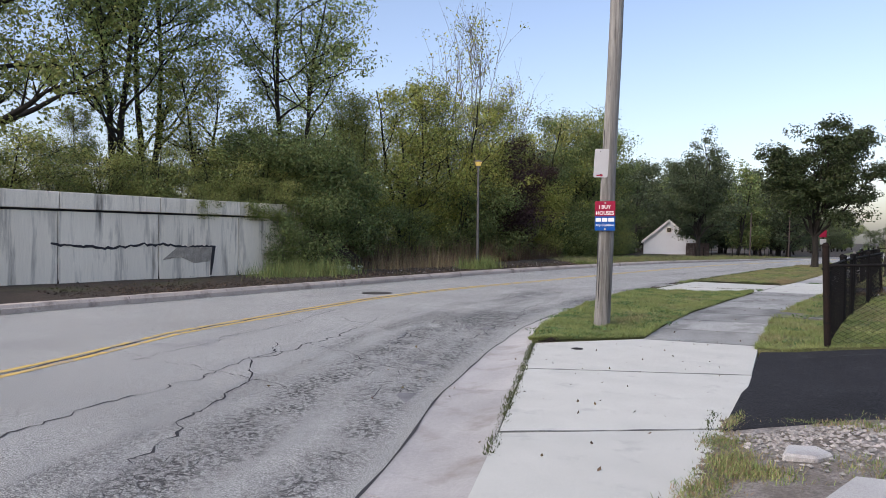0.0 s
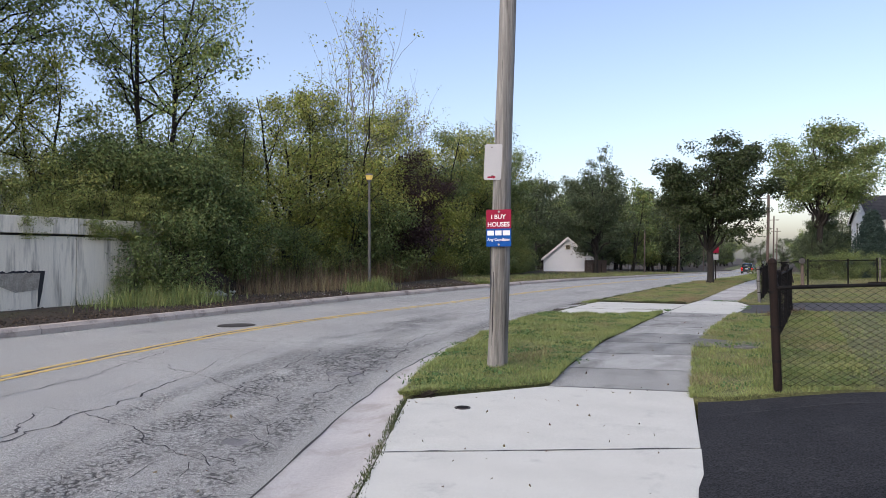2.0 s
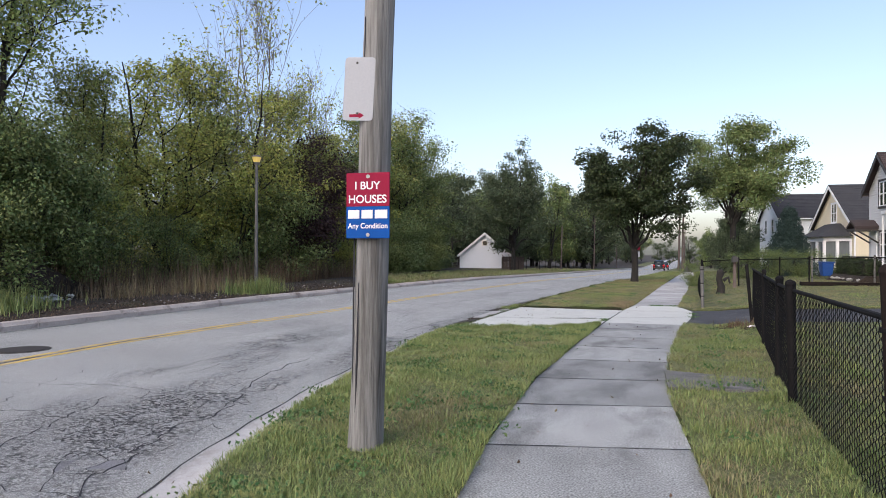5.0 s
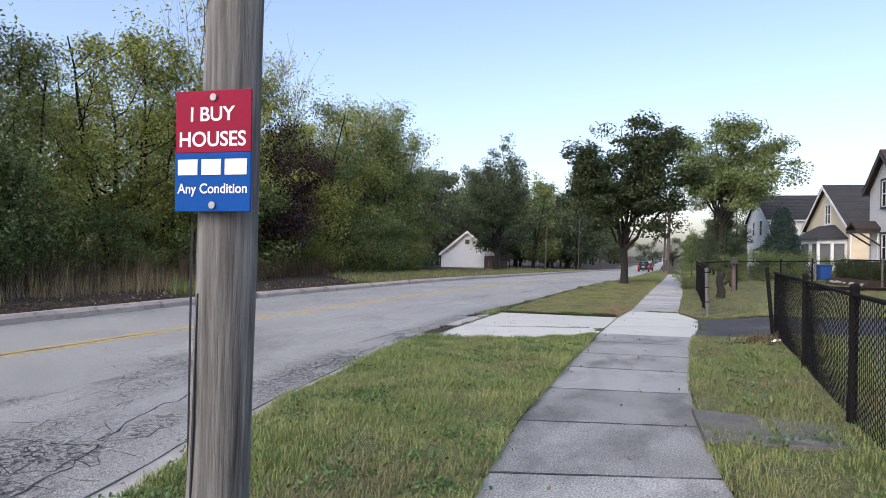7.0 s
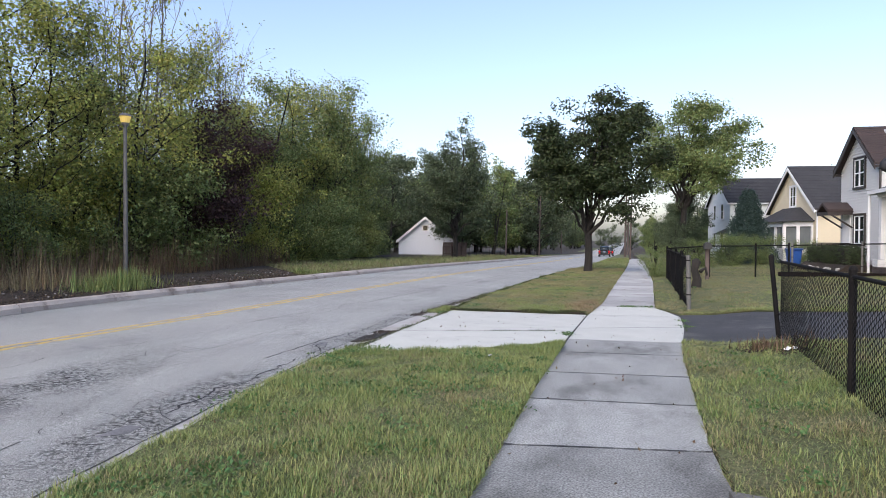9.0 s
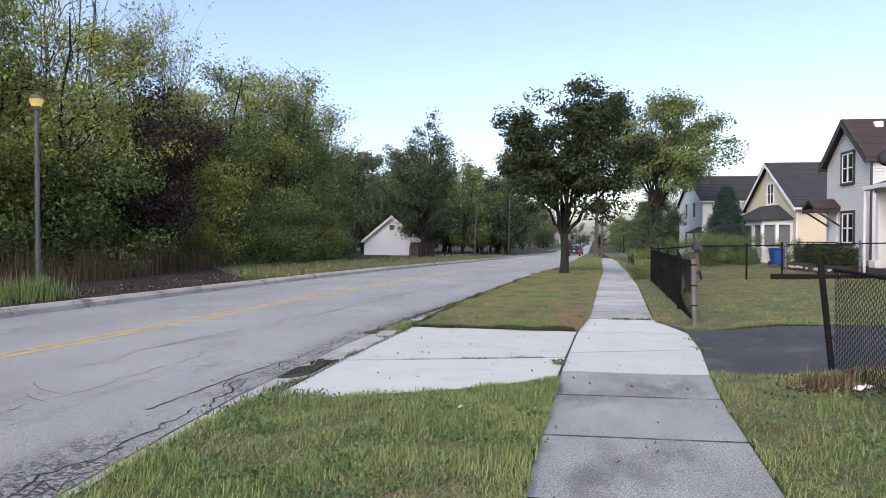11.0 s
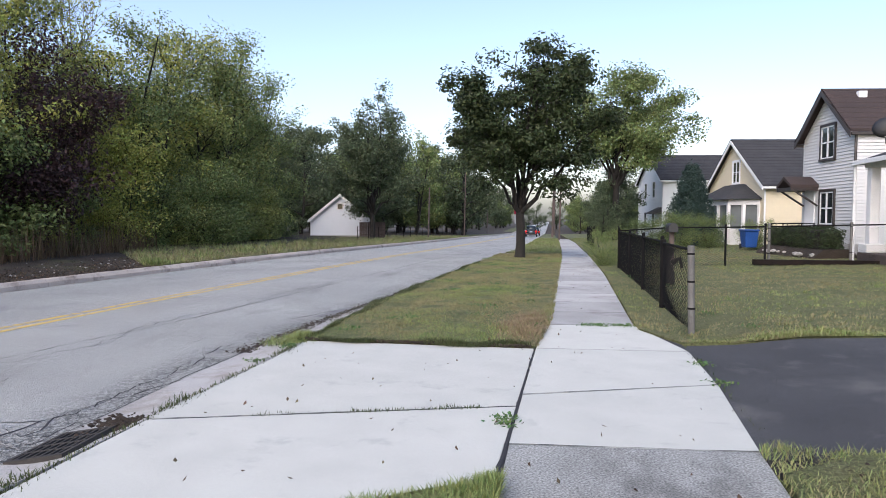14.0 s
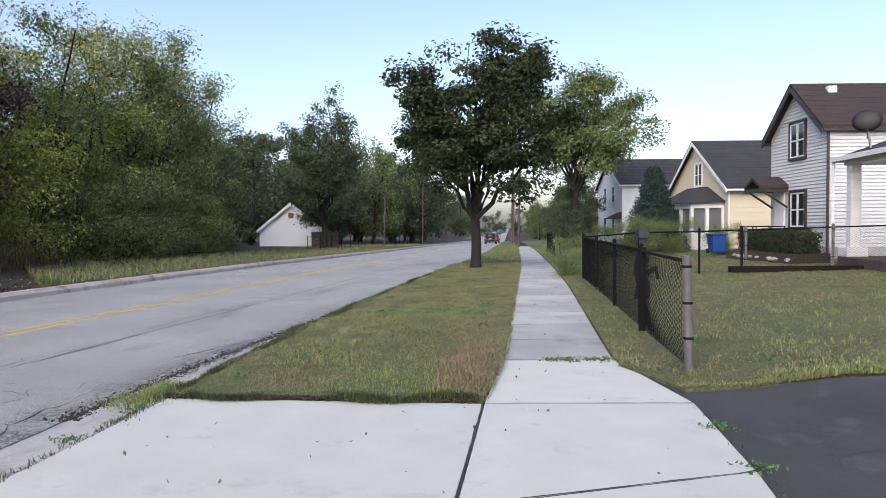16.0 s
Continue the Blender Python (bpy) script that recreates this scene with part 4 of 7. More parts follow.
def house(name, x, y, z, rz, w, L, eave, apex, wall, roof, trim, label, fascia=0.16, board=0.115, over=0.35):
    """Gable end faces local -x and spans y; the ridge runs along +x."""
    h = thing(name, x, y, z, rz, label, "house")
    part("wall", prism([(-w, -0.5), (w, -0.5), (w, eave), (0, apex), (-w, eave)], 0, L, "x"), wall, h)
    part("foundation", B(-0.03, L + 0.03, -w - 0.03, w + 0.03, -0.6, 0.35), M["kerb"], h)
    span = lambda q: (-w, w) if q < eave else (-w * (apex - q) / (apex - eave), w * (apex - q) / (apex - eave))
    clapboards(h, span, 0.36, apex - 0.05, "x", 0.0, wall, board)
    clapboards(h, lambda q: (0.0, L), 0.36, eave, "y", -w, wall, board)
    k = (apex - eave) / w
    for s in (-1, 1):
        part("roof", prism([(0, apex + 0.03), (s * (w + over), eave - k * over + 0.03), (s * (w + over), eave - k * over + 0.10), (0, apex + 0.12)], -0.3, L + 0.3, "x"), roof, h)
        part("bargeboard", prism([(0, apex + 0.04), (s * (w + over), eave - k * over + 0.04), (s * (w + over), eave - k * over - fascia), (0, apex - fascia)], -0.33, -0.29, "x"), trim, h)
        part("gutter", B(-0.28, L + 0.28, s * (w + over) - 0.06, s * (w + over) + 0.06, eave - k * over - 0.09, eave - k * over + 0.02, 0.02), trim, h)
        # courses of shingles as fine steps
        n = 16
        zz = lambda yy: apex - k * abs(yy) + 0.115
        for i in range(n):
            y0, y1 = s * (w + over) * (1 - i / n), s * (w + over) * (1 - (i + 1) / n)
            V = [(-0.32, y0, zz(y0) + 0.022), (L + 0.32, y0, zz(y0) + 0.022), (L + 0.32, y1, zz(y1) + 0.006), (-0.32, y1, zz(y1) + 0.006), (-0.32, y0, zz(y0) - 0.02), (L + 0.32, y0, zz(y0) - 0.02)]
            mesh_np("shingle_course", V, [(0, 1, 2, 3), (4, 5, 1, 0)], roof, h)
    return h


wh = house("white_house", 6.95, 43.33, 0.25, 5.7, 1.9, 9.5, 4.25, 5.85, M["siding_white"], M["roof_brown"], M["dark_trim"], "white clapboard house with dark brown trim and brown shingle roof", over=0.14)
window(wh, -0.03, -0.5, 0.45, 3.42, 4.6, M["dark_trim"], 2)
window(wh, -0.03, -0.55, 0.4, 1.0, 2.2, M["dark_trim"], 2)
part("downpipe", C((-0.06, -1.93, 0.0), (-0.06, -1.93, 4.05), 0.045, n=8), M["dark_trim"], wh)
part("door", B(-0.06, 0.02, 0.85, 1.6, 0.35, 2.35, 0.01), M["white_paint"], wh, "white front door")
hood = part("awning", prism([(0.6, 2.5), (1.23, 2.83), (1.86, 2.5), (1.86, 2.38), (1.23, 2.7), (0.6, 2.38)], -1.05, 0.0, "x"), M["roof_brown"], wh, "dark gabled door hood on brackets")
part("hood_front", prism([(0.62, 2.4), (1.84, 2.4), (1.84, 2.25), (0.62, 2.25)], -1.04, -0.98, "x"), M["dark_trim"], hood)
for yy in (0.68, 1.78):
    part("hood_side", B(-1.0, 0.0, yy - 0.04, yy + 0.04, 2.27, 2.42), M["dark_trim"], hood)
    part("bracket", C((-0.02, yy, 1.7), (-0.95, yy, 2.32), 0.04, n=6), M["dark_trim"], wh)
part("steps", B(-1.3, 0.0, 0.7, 1.8, -0.4, 0.3, 0.02), M["kerb"], wh)
for yy in (0.75, 1.75):
    part("handrail", box(box(box(B(-1.25, -0.05, yy - 0.015, yy + 0.015, 1.0, 1.04), -1.25, -1.21, yy - 0.015, yy + 0.015, 0.3, 1.0), -0.65, -0.62, yy - 0.015, yy + 0.015, 0.3, 1.0), -0.1, -0.06, yy - 0.015, yy + 0.015, 0.3, 1.0), M["black_metal"], wh, "thin black iron handrail")
part("roof_vent", B(0.75, 1.05, -0.5, -0.28, 5.45, 5.8, 0.02), M["white_paint"], wh)
swin = new("window")
swin.parent = wh
for nm, bx, mt in (("frame", (1.95, 3.05, -1.98, -1.87, 0.65, 2.15), "dark_trim"), ("sash", (2.05, 2.95, -2.0, -1.9, 0.75, 2.05), "white_paint"), ("pane", (2.1, 2.9, -2.01, -1.91, 0.8, 1.37), "pane"), ("pane", (2.1, 2.9, -2.01, -1.91, 1.43, 2.0), "pane")):
    part(nm, B(*bx), M[mt], swin)
# front porch of the next house: its eave runs along the street, on square white columns
porch = thing("porch", 5.6, 37.6, 0.2, 0, "grey-roofed front porch on square white columns with dark steps", "porch")
part("deck", B(0.05, 2.3, -7.5, 0.0, -0.2, 0.3, 0.02), M["fence_wood"], porch)
for k in range(3):
    part("step", B(0.25, 1.5, 0.0 + 0.28 * k, 0.28 + 0.28 * k, -0.2, 0.18 - 0.12 * k, 0.015), M["fence_wood"], porch)
for yy in (-0.28, -3.6, -7.0):
    part("column_base", B(0.06, 0.58, yy - 0.26, yy + 0.26, 0.3, 0.55, 0.02), M["white_paint"], porch)
    part("column", B(0.19, 0.45, yy - 0.13, yy + 0.13, 0.55, 2.72, 0.015), M["white_paint"], porch)
part("beam", B(0.15, 2.25, -7.4, -0.1, 2.7, 2.86, 0.01), M["white_paint"], porch)
bm = bmesh.new()
low = [bm.verts.new(p) for p in ((-0.05, 0.15, 2.9), (2.35, 0.15, 2.9), (2.35, -7.6, 2.9), (-0.05, -7.6, 2.9))]
high = [bm.verts.new(p) for p in ((2.35, -1.9, 3.85), (2.35, -7.6, 3.85))]
for q in ((low[0], low[1], high[0]), (low[0], high[0], high[1], low[3]), (low[1], low[2], high[1], high[0]), (low[3], high[1], low[2]), (low[3], low[2], low[1], low[0])):
    bm.faces.new(q)
bmesh.ops.recalc_face_normals(bm, faces=bm.faces)
part("roof", bm, M["roof"], porch)
part("fascia", B(-0.09, -0.05, -7.6, 0.15, 2.8, 2.93, 0.005), M["white_paint"], porch)
part("fascia", B(-0.05, 2.35, 0.15, 0.19, 2.8, 2.93, 0.005), M["white_paint"], porch)
part("downpipe", C((-0.02, 0.1, -0.15), (-0.02, 0.1, 2.85), 0.045, n=8), M["white_paint"], porch)
part("back_wall", B(2.3, 2.5, -7.6, 0.0, -0.2, 3.9), M["siding_white"], porch)
dish = thing("satellite_dish", 5.85, 36.55, 3.3, 0, "dark grey satellite dish on the porch roof", "satellite dish")
bm = bmesh.new()
bmesh.ops.create_uvsphere(bm, u_segments=20, v_segments=10, radius=1.0)
bmesh.ops.delete(bm, geom=[v for v in bm.verts if v.co.z > -0.55], context="VERTS")
for v in bm.verts:
    v.co = (v.co.x * 0.42, v.co.y * 0.36, (v.co.z + 0.8) * 0.3)
bmesh.ops.solidify(bm, geom=bm.faces[:], thickness=0.012)
part("reflector", bm, M["plastic"], dish, smooth=True).matrix_basis = pose(0, 0, 0.66, 103, 12, 158)
part("mast", C((0.12, 0.02, -0.2), (0, 0.02, 0.6), 0.025), M["galv"], dish)
part("arm", C((0.0, 0.0, 0.2), (-0.22, -0.45, 0.35), 0.014), M["galv"], dish)

yh = house("yellow_house", 7.5, 58.2, -0.25, 5.7, 4.35, 11, 3.55, 6.2, M["siding_yellow"], M["roof"], M["white_paint"], "pale yellow clapboard house with a white bay window", board=0.13)
window(yh, -0.02, -0.75, 0.25, 3.75, 5.0, M["white_paint"], 2)
part("downpipe", C((-0.06, -4.4, 0.2), (-0.06, -4.4, 3.3), 0.05, n=8), M["white_paint"], yh)
bay = new("bay_window")
bay.parent = yh
part("bay_wall", prism([(0.0, 3.4), (-1.3, 2.3), (-1.3, -2.6), (0.0, -3.7)], 0.0, 1.15, "z"), M["siding_white"], bay)
part("bay_head", prism([(0.0, 3.4), (-1.3, 2.3), (-1.3, -2.6), (0.0, -3.7)], 2.45, 2.75, "z"), M["white_paint"], bay)
# bay glass wears the reflected sky as its base colour
part("bay_glass", prism([(0.0, 3.25), (-1.2, 2.2), (-1.2, -2.5), (0.0, -3.55)], 1.15, 2.45, "z"), M["sky_pane"], bay)
for xx, yy in ((-0.02, 3.35), (-1.25, 2.25), (-1.25, 0.9), (-1.25, -1.0), (-1.25, -2.55), (-0.65, -3.1), (-0.65, 2.8), (-0.02, -3.62)):
    part("mullion", B(xx - 0.08, xx + 0.08, yy - 0.1, yy + 0.1, 1.1, 2.5, 0.01), M["white_paint"], bay)
bm = bmesh.new()
base = [bm.verts.new(p) for p in ((0.0, 3.7, 2.75), (-1.55, 2.5, 2.75), (-1.55, -2.8, 2.75), (0.0, -4.0, 2.75))]
top = [bm.verts.new(p) for p in ((0.0, 1.4, 3.65), (-0.25, 1.0, 3.65), (-0.25, -1.2, 3.65), (0.0, -1.6, 3.65))]
for q in range(3):
    bm.faces.new((base[q], base[q + 1], top[q + 1], top[q]))
bm.faces.new(top)
bm.faces.new(base[::-1])
bm.faces.new((base[3], base[0], top[0], top[3]))
bmesh.ops.recalc_face_normals(bm, faces=bm.faces)
part("bay_roof", bm, M["roof"], bay)
part("side_window", B(2.2, 3.2, -4.43, -4.33, 0.9, 2.4), M["white_paint"], yh)
part("side_pane", B(2.32, 3.08, -4.45, -4.34, 1.0, 2.3), M["pane"], yh)

gh = house("grey_house", 6.2, 83.4, -0.75, 5.7, 4.6, 10, 5.7, 8.1, M["siding_grey"], M["roof"], M["white_paint"], "pale grey two-storey clapboard house", board=0.16)
for y0 in (-2.1, 1.0):
    for z0 in (1.3, 4.1):
        window(gh, -0.02, y0, y0 + 0.95, z0, z0 + 1.5, M["white_paint"], 1)
part("door_hood", prism([(-1.2, 2.6), (0, 3.2), (0, 2.6)], -4.5, -3.0, "y"), M["roof"], gh)

gg = house("white_garage", -22.5, 77.0, -0.65, 106, 2.7, 8, 1.85, 4.1, M["blue_house"], M["white_paint"], M["white_paint"], "small white gabled garage at the edge of the woods", board=0.14, over=0.2)
part("vent_window", B(-0.06, 0.02, -0.35, 0.3, 2.75, 3.35), M["white_paint"], gg)
part("vent_pane", B(-0.08, 0.0, -0.25, 0.2, 2.82, 3.28), M["pane"], gg)
wf = thing("wooden_fence", -20.2, 75.6, -0.6, 0, "dark weathered board fence beside the white garage", "fence")
for k in range(16):
    part("board", B(k * 0.15, k * 0.15 + 0.135, -0.02 + 0.004 * (k % 3), 0.02, 0.0, 1.55 + 0.03 * (k % 2)), M["fence_wood"], wf)
part("rail", B(0, 2.4, 0.02, 0.06, 0.4, 0.5), M["fence_wood"], wf)
part("rail", B(0, 2.4, 0.02, 0.06, 1.1, 1.2), M["fence_wood"], wf)

# ---------------------------------------------------------------- street furniture
lamp = thing("street_lamp", -16.93, 27.87, 0.0, 0, "slim grey street lamp with a small lit amber head", "street lamp")
part("post", C((0, 0, -0.2), (0, 0, 4.75), 0.07, 0.05, n=14), M["grey_post"], lamp)
part("base_plate", B(-0.16, 0.16, -0.16, 0.16, -0.02, 0.05, 0.01), M["grey_post"], lamp)
part("collar", C((0, 0, 4.7), (0, 0, 4.78), 0.09, 0.11, n=14), M["grey_post"], lamp)
part("lens", C((0, 0, 4.78), (0, 0, 4.97), 0.11, 0.17, n=14), M["amber"], lamp, "glowing amber lens")
part("cap", C((0, 0, 4.97), (0, 0, 5.05), 0.21, 0.12, n=14), M["grey_post"], lamp)


def far_pole(x, y, h, arm=True):
    p = thing("utility_pole", x, y, float(drop(y)), 0, "distant brown wooden utility pole beside the road", "utility pole", "far poles")
    part("shaft", C((0, 0, -0.3), (0.02 * h, 0, h), 0.15 if h > 9.5 else 0.09, 0.10 if h > 9.5 else 0.06, n=10), M["fence_wood"], p)
    if arm:
        part("crossarm", B(-1.0, 1.0, -0.05, 0.05, h - 0.8, h - 0.68), M["fence_wood"], p)


for x, y, h, arm in ((-2.9, 104, 11, True), (-2.3, 82, 8.5, False), (-2.6, 135, 10, True), (-2.5, 175, 10, True), (-15.3, 112, 9.0, False), (-15.4, 84, 5.2, False), (-15.6, 150, 9, True)):
    far_pole(x, y, h, arm)
ss = thing("road_sign", -4.66, 49.5, float(drop(49.5)), 0, "thin steel post with a small red sign and a white plate", "road sign")
part("post", C((0, 0, -0.2), (0, 0, 2.3), 0.035, n=8), M["rusty"], ss)
part("red_panel", B(-0.2, 0.2, -0.06, -0.045, 1.75, 2.2, 0.01), M["sign_red"], ss)
part("white_panel", B(-0.18, 0.18, -0.06, -0.045, 1.3, 1.65, 0.01), M["sign_white"], ss)
mb = thing("mailbox", -0.05, 34.4, float(lawn_z(-0.05, 34.4)), 0, "black rounded mailbox on a weathered wooden post", "mailbox")
part("post", B(-0.06, 0.06, -0.06, 0.06, -0.1, 0.98, 0.01), M["fence_wood"], mb)
bm = bmesh.new()
pr = [(-0.11, 0)] + [(0.11 * math.cos(a), 0.12 + 0.11 * math.sin(a)) for a in np.linspace(math.pi, 0, 9)] + [(0.11, 0)]
part("box", prism([(p[0], p[1] + 0.98) for p in pr], -0.25, 0.25, "y"), M["plastic"], mb)
stump = thing("carved_stump", -0.7, 31.0, float(lawn_z(-0.7, 31.0)), 0, "dark brown wooden stump ornament on the lawn", "garden ornament")
V, F = tubes([([(0, 0, -0.05), (0.03, 0, 0.25), (-0.04, 0.02, 0.5), (0.02, 0, 0.75), (0.03, 0, 0.82)], [0.15, 0.12, 0.10, 0.13, 0.03])], 10)
mesh_np("log", V, F, M["bark"], stump, True)
V, F = tubes([([(0.1, 0, 0.45), (0.25, 0.03, 0.55), (0.3, 0.03, 0.35)], [0.06, 0.05, 0.03])], 8)
mesh_np("branch_stub", V, F, M["bark"], stump, True)
bn = thing("recycling_bin", 5.0, 46.0, 0.22, 8, "blue plastic wheeled recycling bin", "bin")
bm = B(-0.28, 0.28, -0.3, 0.3, 0.05, 0.72, 0.03)
for v in bm.verts:
    if v.co.z < 0.4:
        v.co.x *= 0.8
        v.co.y *= 0.8
part("tub", bm, M["blue_bin"], bn)
part("lid", B(-0.31, 0.31, -0.34, 0.32, 0.72, 0.79, 0.02), M["blue_bin"], bn)
for s in (-1, 1):
    part("wheel", C((s * 0.2, 0.28, 0.1), (s * 0.26, 0.28, 0.1), 0.1, n=14), M["plastic"], bn)

# grate, valve cover
grate = thing("storm_drain", -6.25, 20.36, -0.058, 4, "rusty iron storm drain grate set in the gutter", "drain grate")
grate.matrix_basis = pose(-6.22, 20.36, -0.05, 0, -10, 4) @ Matrix.Diagonal((0.72, 0.85, 1, 1))
part("frame", box(box(box(B(-0.27, 0.27, -0.34, -0.30, -0.05, 0.012), -0.27, 0.27, 0.30, 0.34, -0.05, 0.012), -0.27, -0.23, -0.3, 0.3, -0.05, 0.012), 0.23, 0.27, -0.3, 0.3, -0.05, 0.012), M["iron"], grate)
for k in range(6):
    part("bar", B(-0.203 + k * 0.076, -0.177 + k * 0.076, -0.3, 0.3, -0.012, 0.012), M["iron"], grate)
for k in range(3):
    part("crossbar", B(-0.23, 0.23, -0.165 + k * 0.15, -0.14 + k * 0.15, -0.012, 0.0115), M["iron"], grate)
# solid black block under the bars: its colour stands for the unlit hollow
part("pit", B(-0.23, 0.23, -0.3, 0.3, -0.049, -0.012), M["black_metal"], grate)
cover = thing("valve_cover", -3.38, 8.72, 0.004, 0, "small round cast-iron valve cover in the concrete", "cover")
part("ring", C((0, 0, -0.03), (0, 0, 0.002), 0.078, 0.076, n=24), M["iron"], cover)
part("lid", C((0, 0, -0.02), (0, 0, 0.005), 0.06, 0.055, n=24), M["black_metal"], cover)
mh = thing("manhole_cover", -11.26, 13.97, surf(-11.26, 13.97) + 0.002, 0, "dark iron manhole cover in the far lane", "manhole cover")
part("ring", C((0, 0, -0.03), (0, 0, 0.006), 0.40, n=28), M["iron"], mh)
part("lid", C((0, 0, -0.03), (0, 0, 0.012), 0.33, n=28), M["iron"], mh)

# ---------------------------------------------------------------- trees


def leaf_quads(cent, size, rs, flat=0.3, ratio=0.5, out=None):
    """Folded diamond leaves, one island each; out turns their upper faces that way."""
    n = len(cent)
    if out is None:
        d = rs.randn(n, 3)
        d[:, 2] -= 0.4
        r = rs.randn(n, 3)
        r[:, 2] += flat
        s = np.cross(d, r)
    else:
        nrm = out * 0.75 + np.array([0, 0, 0.55]) + rs.randn(n, 3) * 0.48
        d = np.cross(nrm, rs.randn(n, 3))
        s = np.cross(nrm, d)
    d /= np.linalg.norm(d, axis=1)[:, None] + 1e-9
    s /= np.linalg.norm(s, axis=1)[:, None] + 1e-9
    nn = np.cross(d, s)
    L = size * rs.uniform(0.6, 1.35, n)[:, None]
    W = L * ratio
    V = np.stack([cent - d * L * 0.5, cent + s * W * 0.5 + nn * L * 0.12, cent + d * L * 0.5, cent - s * W * 0.5 + nn * L * 0.12], 1).reshape(-1, 3)
    return V, np.arange(4 * n).reshape(n, 4)


def skeleton_of(rs, h, w, base, r0, limbs, subs, stems=1, up=0.5, zc=None, lean=0.0, bare=False):
    """Trunk, limbs and twigs as paths, and the ends where foliage sits."""
    paths, ends = [], []
    zlo = base * h
    mid, half = (zlo + h) / 2, (h - zlo) / 2
    for s in range(stems):
        a0 = rs.uniform(0, 6.28)
        spread = 0.0 if stems == 1 else w * 0.22
        n = 9
        t = np.linspace(0, 1, n)
        wob = rs.randn(n, 2).cumsum(0) * 0.012 * h * t[:, None] ** 0.5
        trunk = np.stack([spread * np.cos(a0) * t ** 0.8 + wob[:, 0] + lean * t * h, spread * np.sin(a0) * t ** 0.8 + wob[:, 1], t * h * (0.93 if s == 0 else rs.uniform(0.7, 0.92)) - 0.15 * (1 - t)], -1)
        rr = r0 / math.sqrt(stems) * (1 - 0.9 * t) ** 0.9 + 0.008
        rr[0] *= 1.35
        paths.append((trunk, rr))
        m = max(3, limbs // stems)
        for q in range(m):
            f = rs.uniform(max(0.08, base * 0.75), 0.93) if q else base * 0.8 + 0.02
            p = np.array([np.interp(f, t, trunk[:, k]) for k in range(3)])
            az = q * 2.4 + rs.uniform(-0.5, 0.5) + s * 1.3
            zt = np.clip(p[2] + h * rs.uniform(0.05, 0.32) * up * 2, zlo, h * 0.97)
            R = w / 2 * math.sqrt(max(0.06, 1 - ((zt - mid) / half) ** 2)) * rs.uniform(0.65, 1.05)
            e = np.array([lean * h * 0.5 + math.cos(az) * R, math.sin(az) * R, zt])
            c = (p + e) / 2 + np.array([0, 0, -0.10 * np.linalg.norm(e - p) * (1 - 2 * up * 0.3)])
            u = np.linspace(0, 1, 7)[:, None]
            L = (1 - u) ** 2 * p + 2 * u * (1 - u) * c + u ** 2 * e
            L[1:] += rs.randn(6, 3) * 0.02 * np.linalg.norm(e - p)
            rl = np.interp(f, t, rr) * 0.55
            paths.append((L, np.linspace(rl, 0.008, 7)))
            ln = np.linalg.norm(e - p)
            ends.append(L[-1])
            for z in range(subs):
                g = rs.uniform(0.3, 1.0)
                b = np.array([np.interp(g, u[:, 0], L[:, k]) for k in range(3)])
                dd = rs.randn(3)
                dd[2] = abs(dd[2]) * 0.6 + 0.1 if not bare else abs(dd[2]) + 0.8
                dd += 0.8 * (e - p) / (ln + 1e-6)
                dd /= np.linalg.norm(dd)
                e2 = b + dd * ln * rs.uniform(0.22, 0.5)
                m2 = (b + e2) / 2 + rs.randn(3) * 0.04 * ln
                paths.append((np.array([b, m2, e2]), np.array([max(0.008, rl * (1 - g) * 0.5 + 0.006), 0.008, 0.005])))
                ends += [e2, m2]
    return paths, np.array(ends)


def make_tree(name, label, seed, h, w, base, r0, limbs, subs, leaves, size, sig, material, bark="bark", stems=1, up=0.5, lean=0.0, bare=False, fill=0.25, group="", category="tree"):
    rs = np.random.RandomState(seed)
    paths, ends = skeleton_of(rs, h, w, base, r0, limbs, subs, stems, up, lean=lean, bare=bare)
    t = thing(name, 0, 0, -50, 0, label, category, group)
    V, F = tubes(paths, 6)
    mesh_np("trunk", V, F, M[bark], t, True)
    if leaves:
        nf = int(leaves * fill)
        keep = rs.permutation(len(ends))[:max(12, int(len(ends) * 0.55))]
        rad = rs.uniform(0.7, 1.5, len(ends)) * sig * 1.55
        who = keep[rs.randint(0, len(keep), leaves - nf)]
        g = rs.randn(leaves - nf, 3)
        g /= np.linalg.norm(g, axis=1)[:, None]
        c1 = ends[who] + g * (rad[who] * rs.uniform(0, 1, leaves - nf) ** 0.45)[:, None] * np.array([1.1, 1.1, 0.75])
        # looser foliage along the limbs
        idx = rs.randint(0, len(ends), nf)
        c2 = ends[idx] * rs.uniform(0.55, 1.0, (nf, 1)) ** np.array([1, 1, 0.5]) + rs.uniform(-1, 1, (nf, 3)) * sig * 1.2
        cent = np.concatenate([c1, c2])
        cent[:, 2] = np.maximum(cent[:, 2], 0.15)
        V, F = leaf_quads(cent, size, rs, ratio=0.55, out=np.concatenate([g, rs.randn(nf, 3) * 0.6]))
        mesh_np("crown", V, F, M[material], t)
    return t


def put(src, x, y, rz, s=1.0, sz=None, z=None, label=""):
    z = float(bank(np.array(x), np.array(y))) if z is None else z
    c = copy_thing(src, pose(x, y, z, 0, 0, rz) @ Matrix.Diagonal((s, s, sz or s, 1)))
    if label:
        c["label"] = label
    return c


def drop_source(*obs):
    for ob in obs:
        for o in (*ob.children_recursive, ob):
            bpy.data.objects.remove(o)


